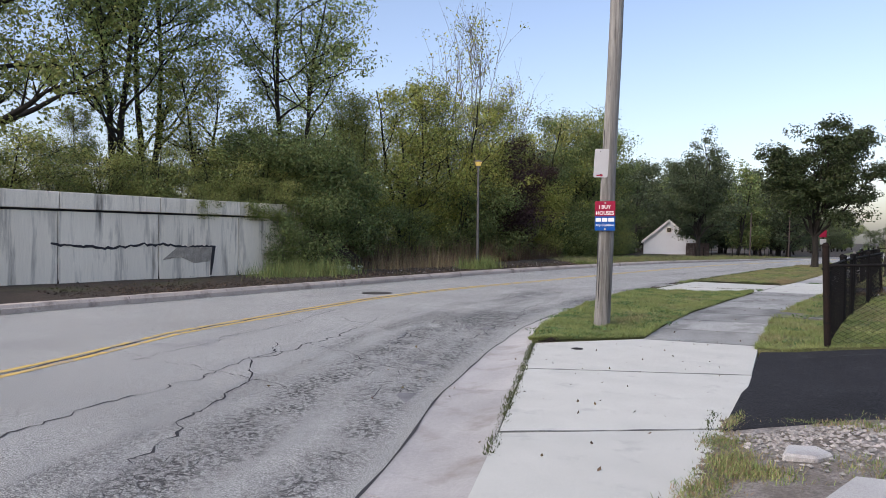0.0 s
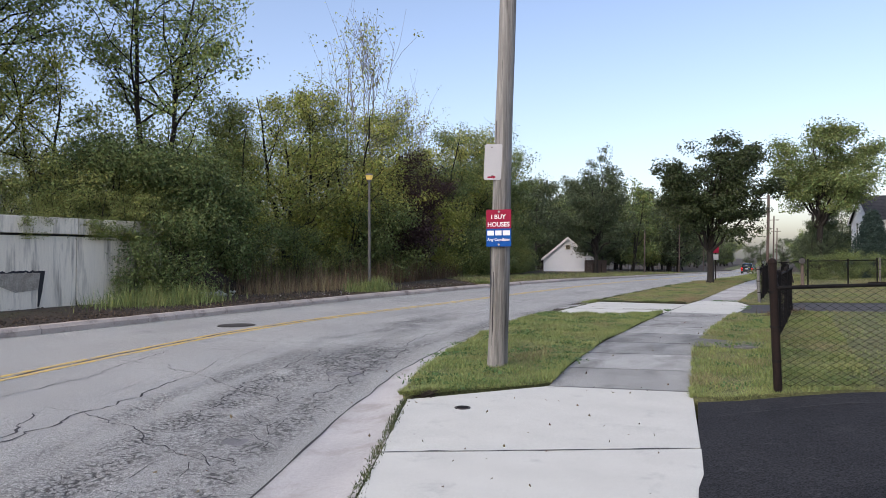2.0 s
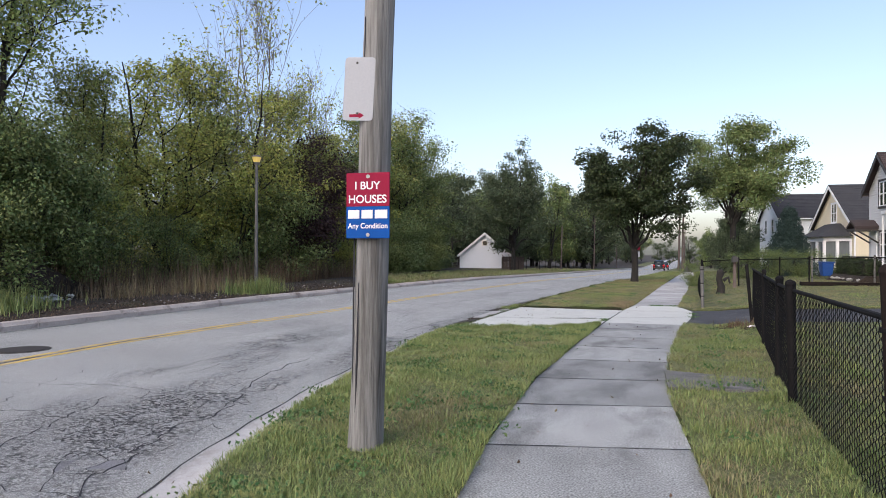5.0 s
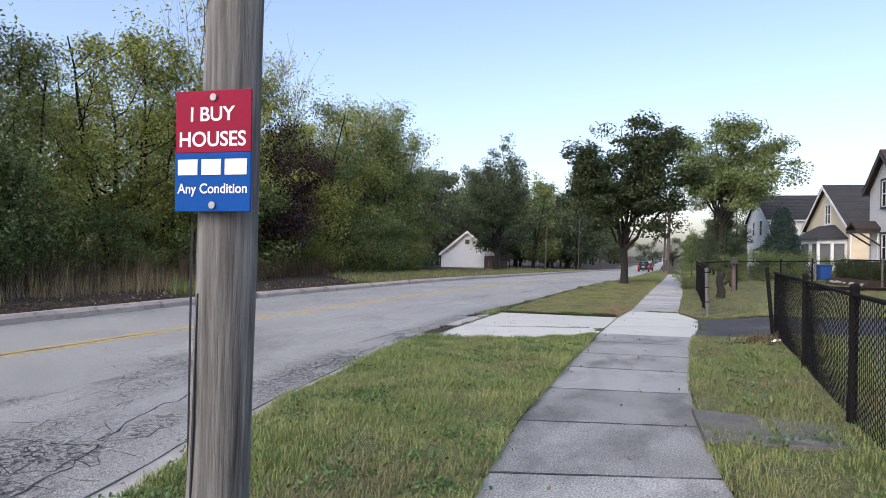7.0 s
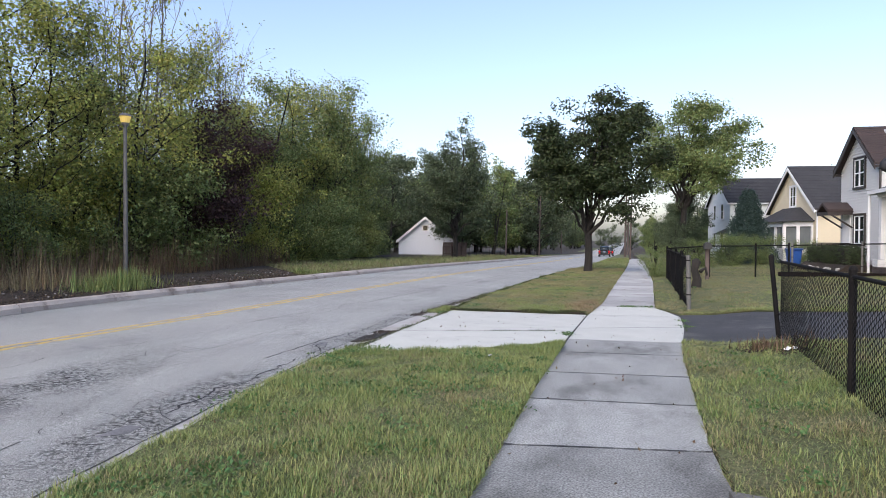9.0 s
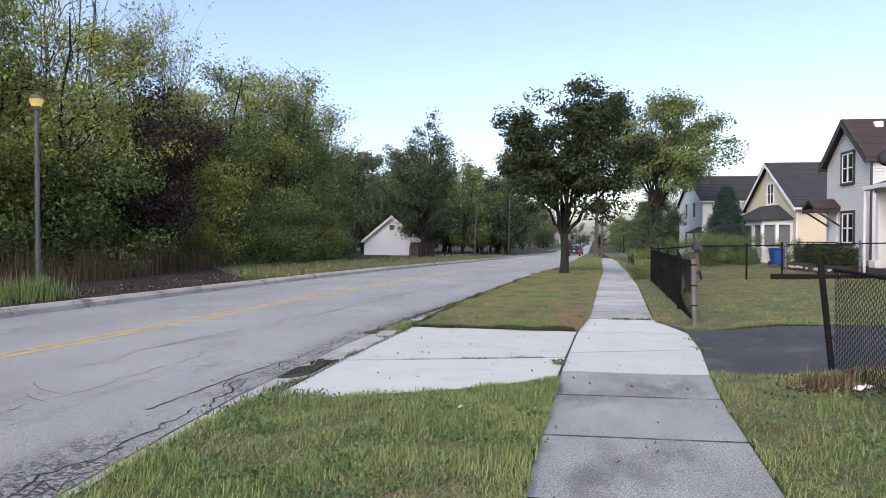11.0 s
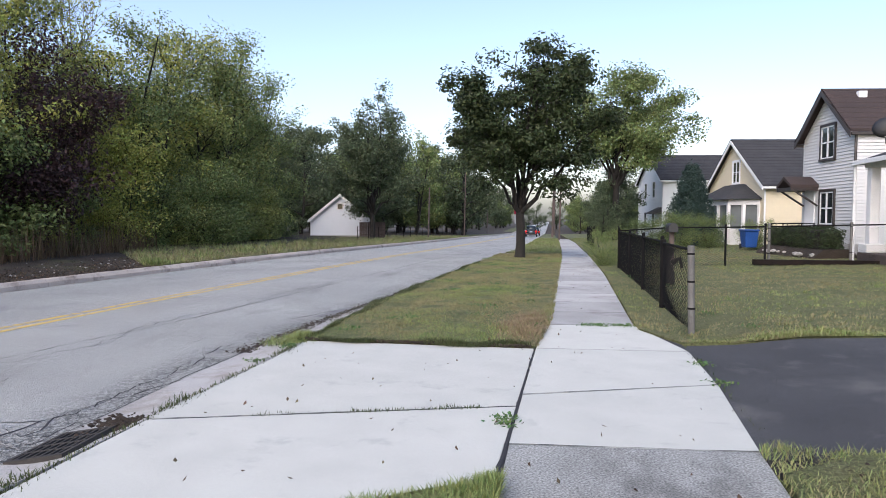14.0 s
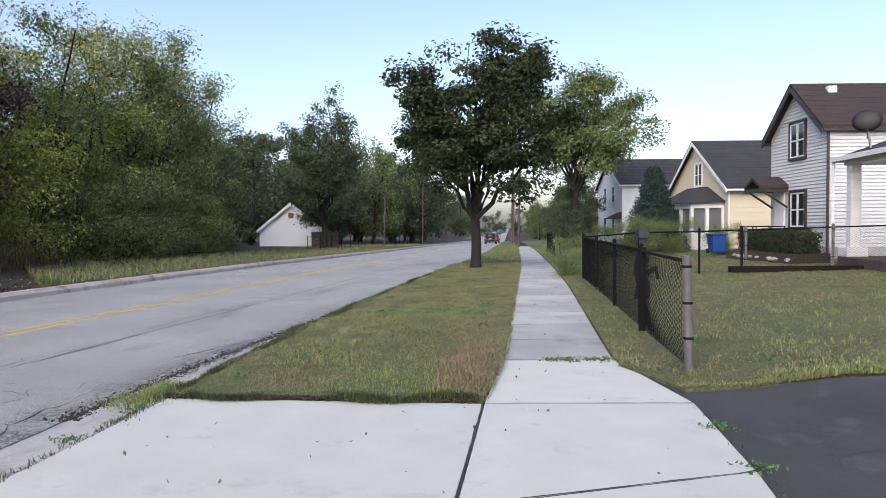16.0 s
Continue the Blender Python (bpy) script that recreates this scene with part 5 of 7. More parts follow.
def vase_tree(name, label, seed, h, w, fork, r0, stems, leaves, size, sig, material, skew=0.0, low=0.42):
    """A short trunk that forks into rising stems; foliage in separate tufts along them."""
    rs = np.random.RandomState(seed)
    t = thing(name, 0, 0, 0, 0, label, "tree")
    zt = np.linspace(-0.15, fork, 6)
    trunk = np.stack([0.03 * np.sin(zt * 2), 0.02 * np.cos(zt * 3), zt], -1)
    paths, ends = [(trunk, r0 * np.array([1.45, 1.08, 1.0, 0.96, 0.95, 0.9]))], []
    for k in range(stems):
        q = math.sqrt((k + 0.4) / stems)
        az = k * 2.4 + rs.uniform(-0.35, 0.35)
        reach = w / 2 * (0.08 + 0.84 * q) * rs.uniform(0.68, 1.18)
        top = h * (1 - low * (reach / (w / 2)) ** 2) * rs.uniform(0.84, 1.0)
        p = np.array([trunk[-1, 0], trunk[-1, 1], fork * rs.uniform(0.9, 1.0)])
        e = np.array([math.cos(az) * reach + skew * top / h, math.sin(az) * reach, top])
        c = np.array([math.cos(az) * reach * 0.3, math.sin(az) * reach * 0.3, fork + (top - fork) * rs.uniform(0.3, 0.5)])
        u = np.linspace(0, 1, 10)[:, None]
        L = (1 - u) ** 2 * p + 2 * u * (1 - u) * c + u ** 2 * e
        L[1:] += rs.randn(9, 3) * 0.012 * h
        rl = r0 * rs.uniform(0.38, 0.62)
        paths.append((L, np.linspace(rl, 0.012, 10)))
        ends.append(L[-1])
        for z in range(15):
            g = rs.uniform(0.34, 1.0)
            b = np.array([np.interp(g, u[:, 0], L[:, i]) for i in range(3)])
            a2 = az + rs.randn() * 0.9
            dd = np.array([math.cos(a2), math.sin(a2), rs.uniform(-0.25, 0.75)])
            e2 = b + dd * w * rs.uniform(0.07, 0.22) * (1.25 - 0.6 * g)
            m2 = (b + e2) / 2 + np.array([0, 0, 0.05]) + rs.randn(3) * 0.05
            paths.append((np.array([b, m2, e2]), np.array([max(0.012, rl * (1 - g) * 0.5), 0.012, 0.006])))
            ends += [e2, m2]
    ends = np.array(ends)
    V, F = tubes(paths, 8)
    mesh_np("trunk", V, F, M["bark"], t, True)
    keep = rs.permutation(len(ends))[:int(len(ends) * 0.62)]
    rad = rs.uniform(0.6, 1.6, len(ends)) * sig
    who = keep[rs.randint(0, len(keep), leaves)]
    g = rs.randn(leaves, 3)
    g /= np.linalg.norm(g, axis=1)[:, None]
    cent = ends[who] + g * (rad[who] * rs.uniform(0, 1, leaves) ** 0.5)[:, None] * np.array([1.15, 1.15, 0.8])
    V, F = leaf_quads(cent, size, rs, ratio=0.55, out=g)
    mesh_np("crown", V, F, M[material], t)
    return t


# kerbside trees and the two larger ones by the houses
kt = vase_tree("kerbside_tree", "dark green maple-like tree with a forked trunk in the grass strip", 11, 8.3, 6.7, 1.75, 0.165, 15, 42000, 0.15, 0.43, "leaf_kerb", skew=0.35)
kt.matrix_basis = pose(-4.2, 41.0, float(drop(41)) - 0.02, 0, 0, 5)
k2 = vase_tree("street_tree", "tall rounded green tree with bare lower limbs", 23, 11.4, 9.0, 3.6, 0.21, 14, 40000, 0.17, 0.66, "leaf_dark", skew=0.6, low=0.4)
k2.matrix_basis = pose(2.2, 74, float(drop(74)), 0, 0, 10) @ Matrix.Diagonal((1.3, 1.3, 1.3, 1))
k3 = vase_tree("tree", "dark green tree beside the white garage", 31, 13.2, 7.6, 2.2, 0.2, 16, 22000, 0.2, 0.6, "leaf_far", low=0.8)
k3.matrix_basis = pose(-18.2, 72.6, float(drop(72.6)), 0, 0, 0) @ Matrix.Diagonal((1.05, 1.05, 1.1, 1))
rs = np.random.RandomState(5)
sp = thing("spruce", 4.35, 54.5, float(drop(54.5)), 0, "blue-green conical spruce in a front garden", "tree")
part("trunk", C((0, 0, -0.1), (0, 0, 4.6), 0.12, 0.02, n=8), M["bark"], sp)
n = 24000
u = rs.uniform(0.02, 1, n) ** 0.65
bough = np.floor(u * 16 + rs.uniform(-0.5, 0.5, n)) / 16
az = rs.randint(0, 13, n) * 0.483 + bough * 40 + rs.randn(n) * 0.17
f = rs.uniform(0.15, 1.0, n) ** 0.6
R = (0.12 + 1.62 * np.clip(bough + 0.05, 0, 1) ** 0.9) * f * (1 + 0.16 * np.sin(az * 3.7 + bough * 31))
zz = 4.95 - 4.65 * np.clip(0.5 * (bough + u) + 0.04, 0, 1) - 0.2 * R + 0.09 * rs.randn(n) + 0.1 * f ** 2
V, F = leaf_quads(np.stack([R * np.cos(az), R * np.sin(az), zz], -1), 0.17, rs, ratio=0.26, out=np.stack([0.5 * np.cos(az), 0.5 * np.sin(az), 0 * az], -1))
mesh_np("crown", V, F, M["needle"], sp)

# the woods: five kinds of tree and two kinds of bush, planted along the bank
T = {}
T["tall"] = make_tree("tree", "tall dark green tree with feathery foliage in the woods", 41, 14, 6.6, 0.24, 0.2, 26, 9, 17000, 0.14, 0.36, "leaf_green", stems=2, up=0.5, group="woods")
T["yellow"] = make_tree("tree", "yellow-green leafy tree at the edge of the woods", 42, 9.6, 6.4, 0.15, 0.18, 24, 9, 15000, 0.14, 0.4, "leaf_yellow", stems=2, up=0.5, group="woods")
T["olive"] = make_tree("tree", "olive green tree in the woods", 43, 9.6, 6.2, 0.12, 0.18, 24, 9, 16000, 0.14, 0.42, "leaf_olive", stems=3, up=0.45, group="woods")
T["dark"] = make_tree("tree", "dense dark green tree in the woods", 44, 10.5, 6.8, 0.1, 0.2, 26, 9, 17000, 0.15, 0.45, "leaf_dark", stems=2, up=0.42, group="woods")
T["purple"] = make_tree("tree", "dark purple-leaved tree at the edge of the woods", 45, 7.2, 5.0, 0.12, 0.14, 22, 8, 12000, 0.15, 0.4, "leaf_purple", stems=3, up=0.55, group="woods")
T["bare"] = make_tree("tree", "half-bare tree with thin pale twigs against the sky", 46, 14.5, 5.6, 0.3, 0.14, 30, 10, 1800, 0.17, 0.3, "leaf_yellow", bark="bark_pale", stems=3, up=0.85, bare=True, group="woods")
T["bush"] = make_tree("bush", "dense green bush at the foot of the woods", 47, 3.4, 4.2, 0.02, 0.05, 22, 8, 7500, 0.125, 0.36, "leaf_olive", stems=5, up=0.4, group="undergrowth", category="bush")
T["vine"] = make_tree("bush", "tangled dark green undergrowth with vines", 48, 4.6, 4.6, 0.02, 0.06, 24, 8, 8500, 0.13, 0.42, "leaf_dark", stems=5, up=0.4, group="undergrowth", category="bush")
T["vine2"] = make_tree("bush", "yellowing green undergrowth with vines", 50, 4.8, 4.4, 0.02, 0.06, 24, 8, 8500, 0.13, 0.42, "leaf_yellow", stems=5, up=0.45, group="undergrowth", category="bush")
T["limb"] = make_tree("tree", "old tree with long dark spreading limbs behind the wall", 49, 11, 13, 0.22, 0.32, 16, 10, 15000, 0.16, 0.42, "leaf_olive", up=0.35, fill=0.1, group="woods")
rr = random.Random(8)
PLAN = [("tall", -25.5, 10.2, 1.0), ("tall", -26.5, 16.8, 1.05), ("limb", -23.5, 8.5, 1.0), ("tall", -23.5, 13.8, 0.95), ("yellow", -22.5, 16.6, 0.62), ("tall", -22.3, 21.2, 1.02), ("olive", -22.8, 25.3, 0.82),
        ("yellow", -21.8, 28.6, 0.98), ("olive", -22.3, 31.0, 0.98), ("bare", -22.3, 34.9, 0.98), ("yellow", -21.0, 33.2, 0.95), ("purple", -19.7, 36.4, 0.95), ("olive", -22.8, 38.5, 1.02), ("bare", -23.0, 41.2, 0.82),
        ("yellow", -21.6, 40.5, 0.85), ("dark", -22.4, 44.5, 0.95), ("yellow", -22.8, 47.2, 1.05), ("olive", -22.4, 50.2, 1.12), ("dark", -22.8, 53.6, 1.15), ("olive", -23.6, 57.0, 1.12), ("dark", -24.2, 61.0, 1.08),
        ("olive", -27.5, 65.5, 0.95), ("dark", -29.5, 70.5, 0.95)]
for kind, x, y, s in PLAN:
    put(T[kind], x, y, rr.uniform(0, 360), s * 0.98 if kind != "bare" else s, s)
for k in range(26):
    y = 6 + k * 2.7
    put(T[rr.choice(["dark", "olive", "dark", "tall"])], -29 + rr.uniform(-3, 2.0) - max(0, y - 55) * 0.15, y + rr.uniform(-1, 1), rr.uniform(0, 360), rr.uniform(0.3, 0.42) if y < 31 else rr.uniform(0.78, 0.95))
for k in range(34):
    y = 18.5 + k * 1.32
    x = -20.0 + rr.uniform(-0.7, 0.6) - max(0, y - 50) * 0.25
    put(T[rr.choice(["bush", "vine", "vine", "vine2"])], x - (1.3 if y < 34 else 0.2), y, rr.uniform(0, 360), rr.uniform(0.7, 1.05) * (0.55 if 35.5 < y < 40 else 0.72 if y < 31 else 1.0))
for x, y, s in ((-19.6, 18.6, 0.75), (-19.9, 19.6, 0.9), (-20.4, 17.8, 0.8), (-20.4, 20.6, 1.0), (-21.2, 19.2, 1.0), (-20.2, 16.6, 0.6), (-19.9, 21.8, 0.9)):
    put(T["vine"], x, y, rr.uniform(0, 360), s)
for k in range(26):
    y = 8 + k * 2.1
    put(T["vine"], -24.5 + rr.uniform(-1, 1) - max(0, y - 50) * 0.25, y, rr.uniform(0, 360), rr.uniform(0.9, 1.25) * (0.42 if y < 33 else 1.0))
for x, y, s in ((-18.9, 15.0, 0.4), (-18.7, 16.0, 0.46), (-18.7, 13.9, 0.34), (-18.5, 16.9, 0.46), (-19.2, 12.2, 0.3), (-18.6, 17.7, 0.45)):
    put(T["bush"], x, y, rr.uniform(0, 360), s, z=1.85, label="leafy vine hanging over the top of the wall")
for x, y, s in ((-18.15, 16.9, 0.42), (-18.2, 17.6, 0.6), (-18.3, 18.3, 0.7), (-18.75, 18.9, 0.75), (-18.9, 19.6, 0.8), (-19.1, 20.6, 0.8), (-19.3, 21.6, 0.8)):
    put(T["vine"], x, y, rr.uniform(0, 360), s)
for k in range(9):
    put(T["bush"], -20.2 + rr.uniform(-0.6, 0.4), 7.5 + k * 1.35, rr.uniform(0, 360), rr.uniform(0.45, 0.7), z=2.2, label="green bush spilling over the top of the wall")

# far woods round the garage and down the street
FT = [make_tree("tree", "distant hazy green tree beyond the road", 60 + q, 12, 8, 0.1, 0.22, 18, 6, 6500, 0.32, 0.55, m, stems=1 + q % 2, up=0.45, group="far woods") for q, m in enumerate(("leaf_far", "leaf_dark", "leaf_far", "leaf_far"))]
for k in range(46):
    y = rr.uniform(86, 150)
    x = -17.5 - (k % 12) * 3.6 + rr.uniform(-1.5, 1.5)
    put(FT[k % 4], x, y, rr.uniform(0, 360), rr.uniform(0.95, 1.3))
for k in range(16):
    put(FT[(k * 3) % 4], -20 - rr.uniform(0, 8), 150 + k * 11, rr.uniform(0, 360), rr.uniform(0.9, 1.2))
for k in range(20):
    put(FT[k % 3], 2.5 + rr.uniform(0, 4), 96 + k * 9, rr.uniform(0, 360), rr.uniform(0.45, 0.75))
for x, y, s in ((1.6, 74, 0.42), (3.0, 80, 0.55), (2.0, 88, 0.5), (0.9, 70, 0.3), (24, 78, 1.0), (30, 82, 1.0), (20, 95, 0.85), (15, 92, 0.7), (34, 70, 1.0)):
    put(FT[0], x, y, rr.uniform(0, 360), s)
for k in range(26):
    put(FT[k % 4], -75 + k * 6.2 + rr.uniform(-2, 2), 255 + rr.uniform(-14, 14), rr.uniform(0, 360), rr.uniform(0.7, 1.05) * (0.85 if -20 < -75 + k * 6.2 < 0 else 1))
for k in range(16):
    put(FT[k % 4], 9 + k * 5.5 + rr.uniform(-2, 2), 128 + rr.uniform(-8, 8), rr.uniform(0, 360), rr.uniform(0.6, 0.8))
put(FT[0], -35, 82, 20, 1.0)
put(FT[2], -29, 84, 80, 0.9)
put(FT[3], -25, 88, 140, 0.95)
for x, y, s, sz in ((-1.5, 37.2, 0.25, 0.27), (1.0, 47.5, 0.4, 0.35), (2.6, 48.5, 0.45, 0.4), (4.4, 50.5, 0.45, 0.38), (5.6, 47.2, 0.3, 0.3)):
    put(T["vine"], x, y, rr.uniform(0, 360), s, sz, float(lawn_z(x, y) + drop(y)), "rounded dark green garden shrub")
bed = thing("planting_bed", 5.5, 41.4, 0.2, 5, "raised bed of dark soil under the hedge, edged with pale stones", "planting bed")
part("soil", prism([(-0.9, -0.2), (0.75, -0.2), (0.5, 0.3), (-0.4, 0.28), (-0.6, 0.12)], -2.3, 2.2, "y"), M["soil"], bed)
rb = random.Random(6)
for k in range(9):
    bm = bmesh.new()
    bmesh.ops.create_icosphere(bm, subdivisions=1, radius=rb.uniform(0.06, 0.13))
    for v in bm.verts:
        v.co = (v.co.x * rb.uniform(0.8, 1.3), v.co.y * rb.uniform(0.8, 1.4), v.co.z * rb.uniform(0.5, 0.8))
    part("stone", bm, M["rubble"], bed).matrix_basis = pose(-0.72 + rb.uniform(-0.12, 0.12), -2.2 + k * 0.48 + rb.uniform(-0.2, 0.2), 0.1, 0, 0, rb.uniform(0, 360))
hedge = thing("hedge", 5.5, 41.4, 0.44, 5, "clipped dark hedge in front of the white house", "hedge")
rs = np.random.RandomState(77)
c = rs.uniform(-1, 1, (9000, 3))
k = np.argmax(np.abs(c), 1)
g = np.zeros_like(c)
g[np.arange(9000), k] = np.sign(c[np.arange(9000), k])
c[np.arange(9000), k] = g[np.arange(9000), k] * rs.uniform(0.85, 1.05, 9000)
c[:, 2] += 0.12 * np.sin(c[:, 1] * 7)
V, F = leaf_quads(c * np.array([0.42, 2.0, 0.34]) + np.array([0, 0, 0.38]), 0.09, rs, out=g)
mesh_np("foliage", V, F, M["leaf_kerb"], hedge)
part("core", B(-0.34, 0.34, -1.9, 1.9, -0.1, 0.66, 0.1), M["bark"], hedge)
drop_source(*T.values(), *FT)

# dead stalks and dry weeds along the foot of the woods
rs = np.random.RandomState(9)


def blades(name, x, y, z, length, width, material, label, category="grass", bend=0.35, seed=1):
    n = len(x)
    r = np.random.RandomState(seed)
    az = r.uniform(0, 6.283, n)
    L = length * r.uniform(0.35, 1.35, n) * (1.0 + 0.5 * np.sin(x * 5.1 + 2 * np.sin(y * 2.3)) * np.sin(y * 4.3 + 1.5 * np.sin(x * 3.1)))
    out = bend * length * r.uniform(0.2, 1.5, n)
    sx, sy = -np.sin(az) * width / 2, np.cos(az) * width / 2
    p = np.stack([x, y, z], -1)
    tip = p + np.stack([np.cos(az) * out, np.sin(az) * out, L], -1)
    s = np.stack([sx, sy, 0 * sx], -1)
    midp = p * 0.5 + tip * 0.5 + np.stack([0 * L, 0 * L, L * 0.08], -1)
    V = np.stack([p - s, p + s, midp + s * 0.7, tip, midp - s * 0.7], 1).reshape(-1, 3)
    b = np.arange(n)[:, None] * 5
    quads = b + np.array([[0, 1, 2, 4]])
    tris = b + np.array([[4, 2, 3]])
    faces = np.concatenate([np.concatenate([quads[:, [0, 1, 2]], quads[:, [0, 2, 3]]]), tris])
    ob = mesh_np(name, V, faces, material)
    return tagged(ob, label, category, kind="stuff")


n = 5200
y = rs.uniform(18.5, 42, n)
x = -18.2 - np.abs(rs.randn(n)) * 1.1 - np.clip((y - 34) / 8, 0, 1) * 0.8
blades("dead_stalks", x, y, bank(x, y) - 0.02, 0.95, 0.014, M["leaf_brown"], "brown dead stalks and dry weeds at the foot of the woods", "weeds", 0.25, 3)
n = 1500
y = rs.choice([22.0, 24.6, 26.2], n) + rs.randn(n) * 0.8
x = -17.6 + rs.randn(n) * 0.5
blades("straw_weeds", x, y, bank(x, y) - 0.02, 0.55, 0.012, M["straw"], "clumps of straw-coloured dry grass", "weeds", 0.4, 4)
n = 5200
y = np.concatenate([17.0 + rs.randn(3400) * 0.9, rs.randn(1800) * 0.6 + 26.1])
x = np.concatenate([-17.0 + rs.randn(3400) * 0.5, -15.7 + rs.randn(1800) * 0.3])
blades("green_weeds", x, y, bank(x, y) - 0.02, 0.42, 0.016, M["grass"], "tall green grass clumps at the end of the wall", "weeds", 0.45, 5)

# grass: mown strips near the walk, longer along the edges


def scatter(n, fl, fr, y0, y1, zf, seed):
    r = np.random.RandomState(seed)
    y = r.uniform(y0, y1, n)
    a, b = fl(y), fr(y)
    u = r.uniform(0, 1, n)
    tuft = r.randint(0, max(1, n // 9), n)
    tu, ty = r.uniform(0, 1, n // 9 + 1), r.uniform(y0, y1, n // 9 + 1)
    half = r.rand(n) < 0.7
    y = np.where(half, np.clip(ty[tuft] + r.randn(n) * 0.022, y0, y1), y)
    a, b = fl(y), fr(y)
    x = a + (b - a) * np.where(half, tu[tuft], u) + np.where(half, r.randn(n) * 0.022, 0)
    x = np.clip(x, a, np.maximum(b, a))
    ok = b > a
    return x[ok], y[ok], zf(x[ok], y[ok]) + drop(y[ok])


def patchy(x, y, seed, scale=0.9):
    return np.array([noise.noise((px * scale + seed, py * scale, seed * 3.1)) for px, py in zip(x, y)])


def turf(tag, n, fl, fr, y0, y1, zf, seed, length, width, dry_at):
    x, y, z = scatter(n, fl, fr, y0, y1, zf, seed)
    v = patchy(x, y, seed) + 0.25 * np.random.RandomState(seed).randn(len(x))
    d = v > dry_at
    blades("grass", x[~d], y[~d], z[~d] - 0.01, length, width, M["grass"], "short green lawn grass " + tag, "grass", 1.0, seed)
    blades("dry_grass", x[d], y[d], z[d] - 0.01, length * 0.85, width, M["grass_dry"], "dry straw-coloured lawn grass " + tag, "grass", 1.2, seed + 1)


l1l = lambda y: np.where(y < 10.2, -4.1 + (y - 8.8) * -0.36, kerb_back(y)) - 0.03
l1r = lambda y: np.where(y < 10.2, -4.1 + (y - 8.85) * 0.8, walk_left(y)) + 0.03
turf("in the strip round the pole", 150000, l1l, l1r, 8.9, 19.0, hill, 21, 0.05, 0.006, 0.3)
turf("by the pale apron", 9000, lambda y: -5.86 + (y - 18.6) * 1.76, lambda y: walk_left(y) + 0.03, 18.6, 20.0, hill, 22, 0.06, 0.006, 0.4)
turf("beside the fence", 80000, lambda y: walk_right(y) - 0.02, lambda y: np.minimum(0.15, east_right_1(y)), 10.1, 20.9, lawn_z, 23, 0.05, 0.006, 0.22)
turf("in the strip beyond the apron", 170000, lambda y: kerb_back(y) - 0.04, lambda y: walk_left(y) + 0.04, 23.95, 43.4, hill, 24, 0.036, 0.0065, -0.32)
turf("on the front lawn", 110000, lambda y: walk_right(y) - 0.02, lambda y: np.minimum(9.0, east_right_2(y)), 24.5, 44, lawn_z, 25, 0.04, 0.010, -0.2)
turf("inside the fence", 16000, lambda y: -0.4 + 0 * y, lambda y: np.minimum(7.0, east_right_1(y)), 11.5, 21.2, lawn_z, 26, 0.06, 0.01, 0.15)
turf("along the far verge", 46000, lambda y: np.interp(y, [34, 40, 60, 100], [-14.5, -19.5, -24, -27]), lambda y: left_edge(y) - 0.3, 34, 100, lambda x, y: 0.045 + 0.03 * np.clip((left_edge(y) - x) / 6, 0, 1), 27, 0.17, 0.022, -0.12)
turf("in the far strip", 16000, lambda y: kerb_back(y), walk_left, 45.4, 90, hill, 28, 0.07, 0.02, 0.1)
turf("on the far lawns", 26000, lambda y: walk_right(y) + 0.05, lambda y: 8.0 + 0 * y, 44, 90, lawn_z, 29, 0.07, 0.02, 0.05)

# grass fringe along the second driveway
r = np.random.RandomState(81)
x = r.uniform(-1.5, 9.0, 9000)
y = 24.42 + 0.19 * (x + 1.55) + np.abs(r.randn(9000)) * 0.12
blades("drive_fringe", x, y, lawn_z(x, y) - 0.012, 0.045, 0.009, M["grass"], "green grass fringe along the blacktop driveway", "grass", 1.0, 82)

# ragged grass where the walk meets the gravel
r = np.random.RandomState(71)
gx, gy = [], []
for x0, y0, sx, sy, cnt in ((-0.97, 6.18, 0.03, 0.15, 500), (-0.92, 5.6, 0.07, 0.09, 900), (-0.76, 5.15, 0.08, 0.14, 1100), (-0.58, 4.92, 0.12, 0.08, 1100), (-0.78, 4.5, 0.08, 0.2, 1200), (-0.1, 6.32, 0.35, 0.07, 900), (0.5, 6.7, 0.3, 0.08, 700), (0.0, 5.3, 0.12, 0.15, 500)):
    gx.append(x0 + r.randn(cnt) * sx)
    gy.append(y0 + r.randn(cnt) * sy)
gx, gy = np.concatenate(gx), np.concatenate(gy)
d = r.rand(len(gx)) < 0.45
blades("edge_grass", gx[~d], gy[~d], lawn_z(gx[~d], gy[~d]) - 0.035, 0.032, 0.006, M["grass"], "ragged green grass at the edge of the gravel", "grass", 1.0, 72)
blades("edge_straw", gx[d], gy[d], lawn_z(gx[d], gy[d]) - 0.035, 0.028, 0.006, M["straw"], "dry brown grass at the edge of the gravel", "grass", 1.2, 73)

# grass creeping over the kerb, tan dead patch, sod edge coloured dark for its shadow
r = np.random.RandomState(61)
n = 24000
y = r.uniform(23.9, 38, n)
wv = patchy(y * 0 + 3.0, y, 5, 1.1)
a = right_edge(y) + 0.06 - 0.25 * np.clip(wv + 0.1, 0, 0.6)
x = kerb_back(y) + 0.03 - (kerb_back(y) + 0.03 - a) * r.uniform(0, 1, n) ** 1.4 * np.clip(0.75 + 1.2 * wv, 0.1, 1.1)
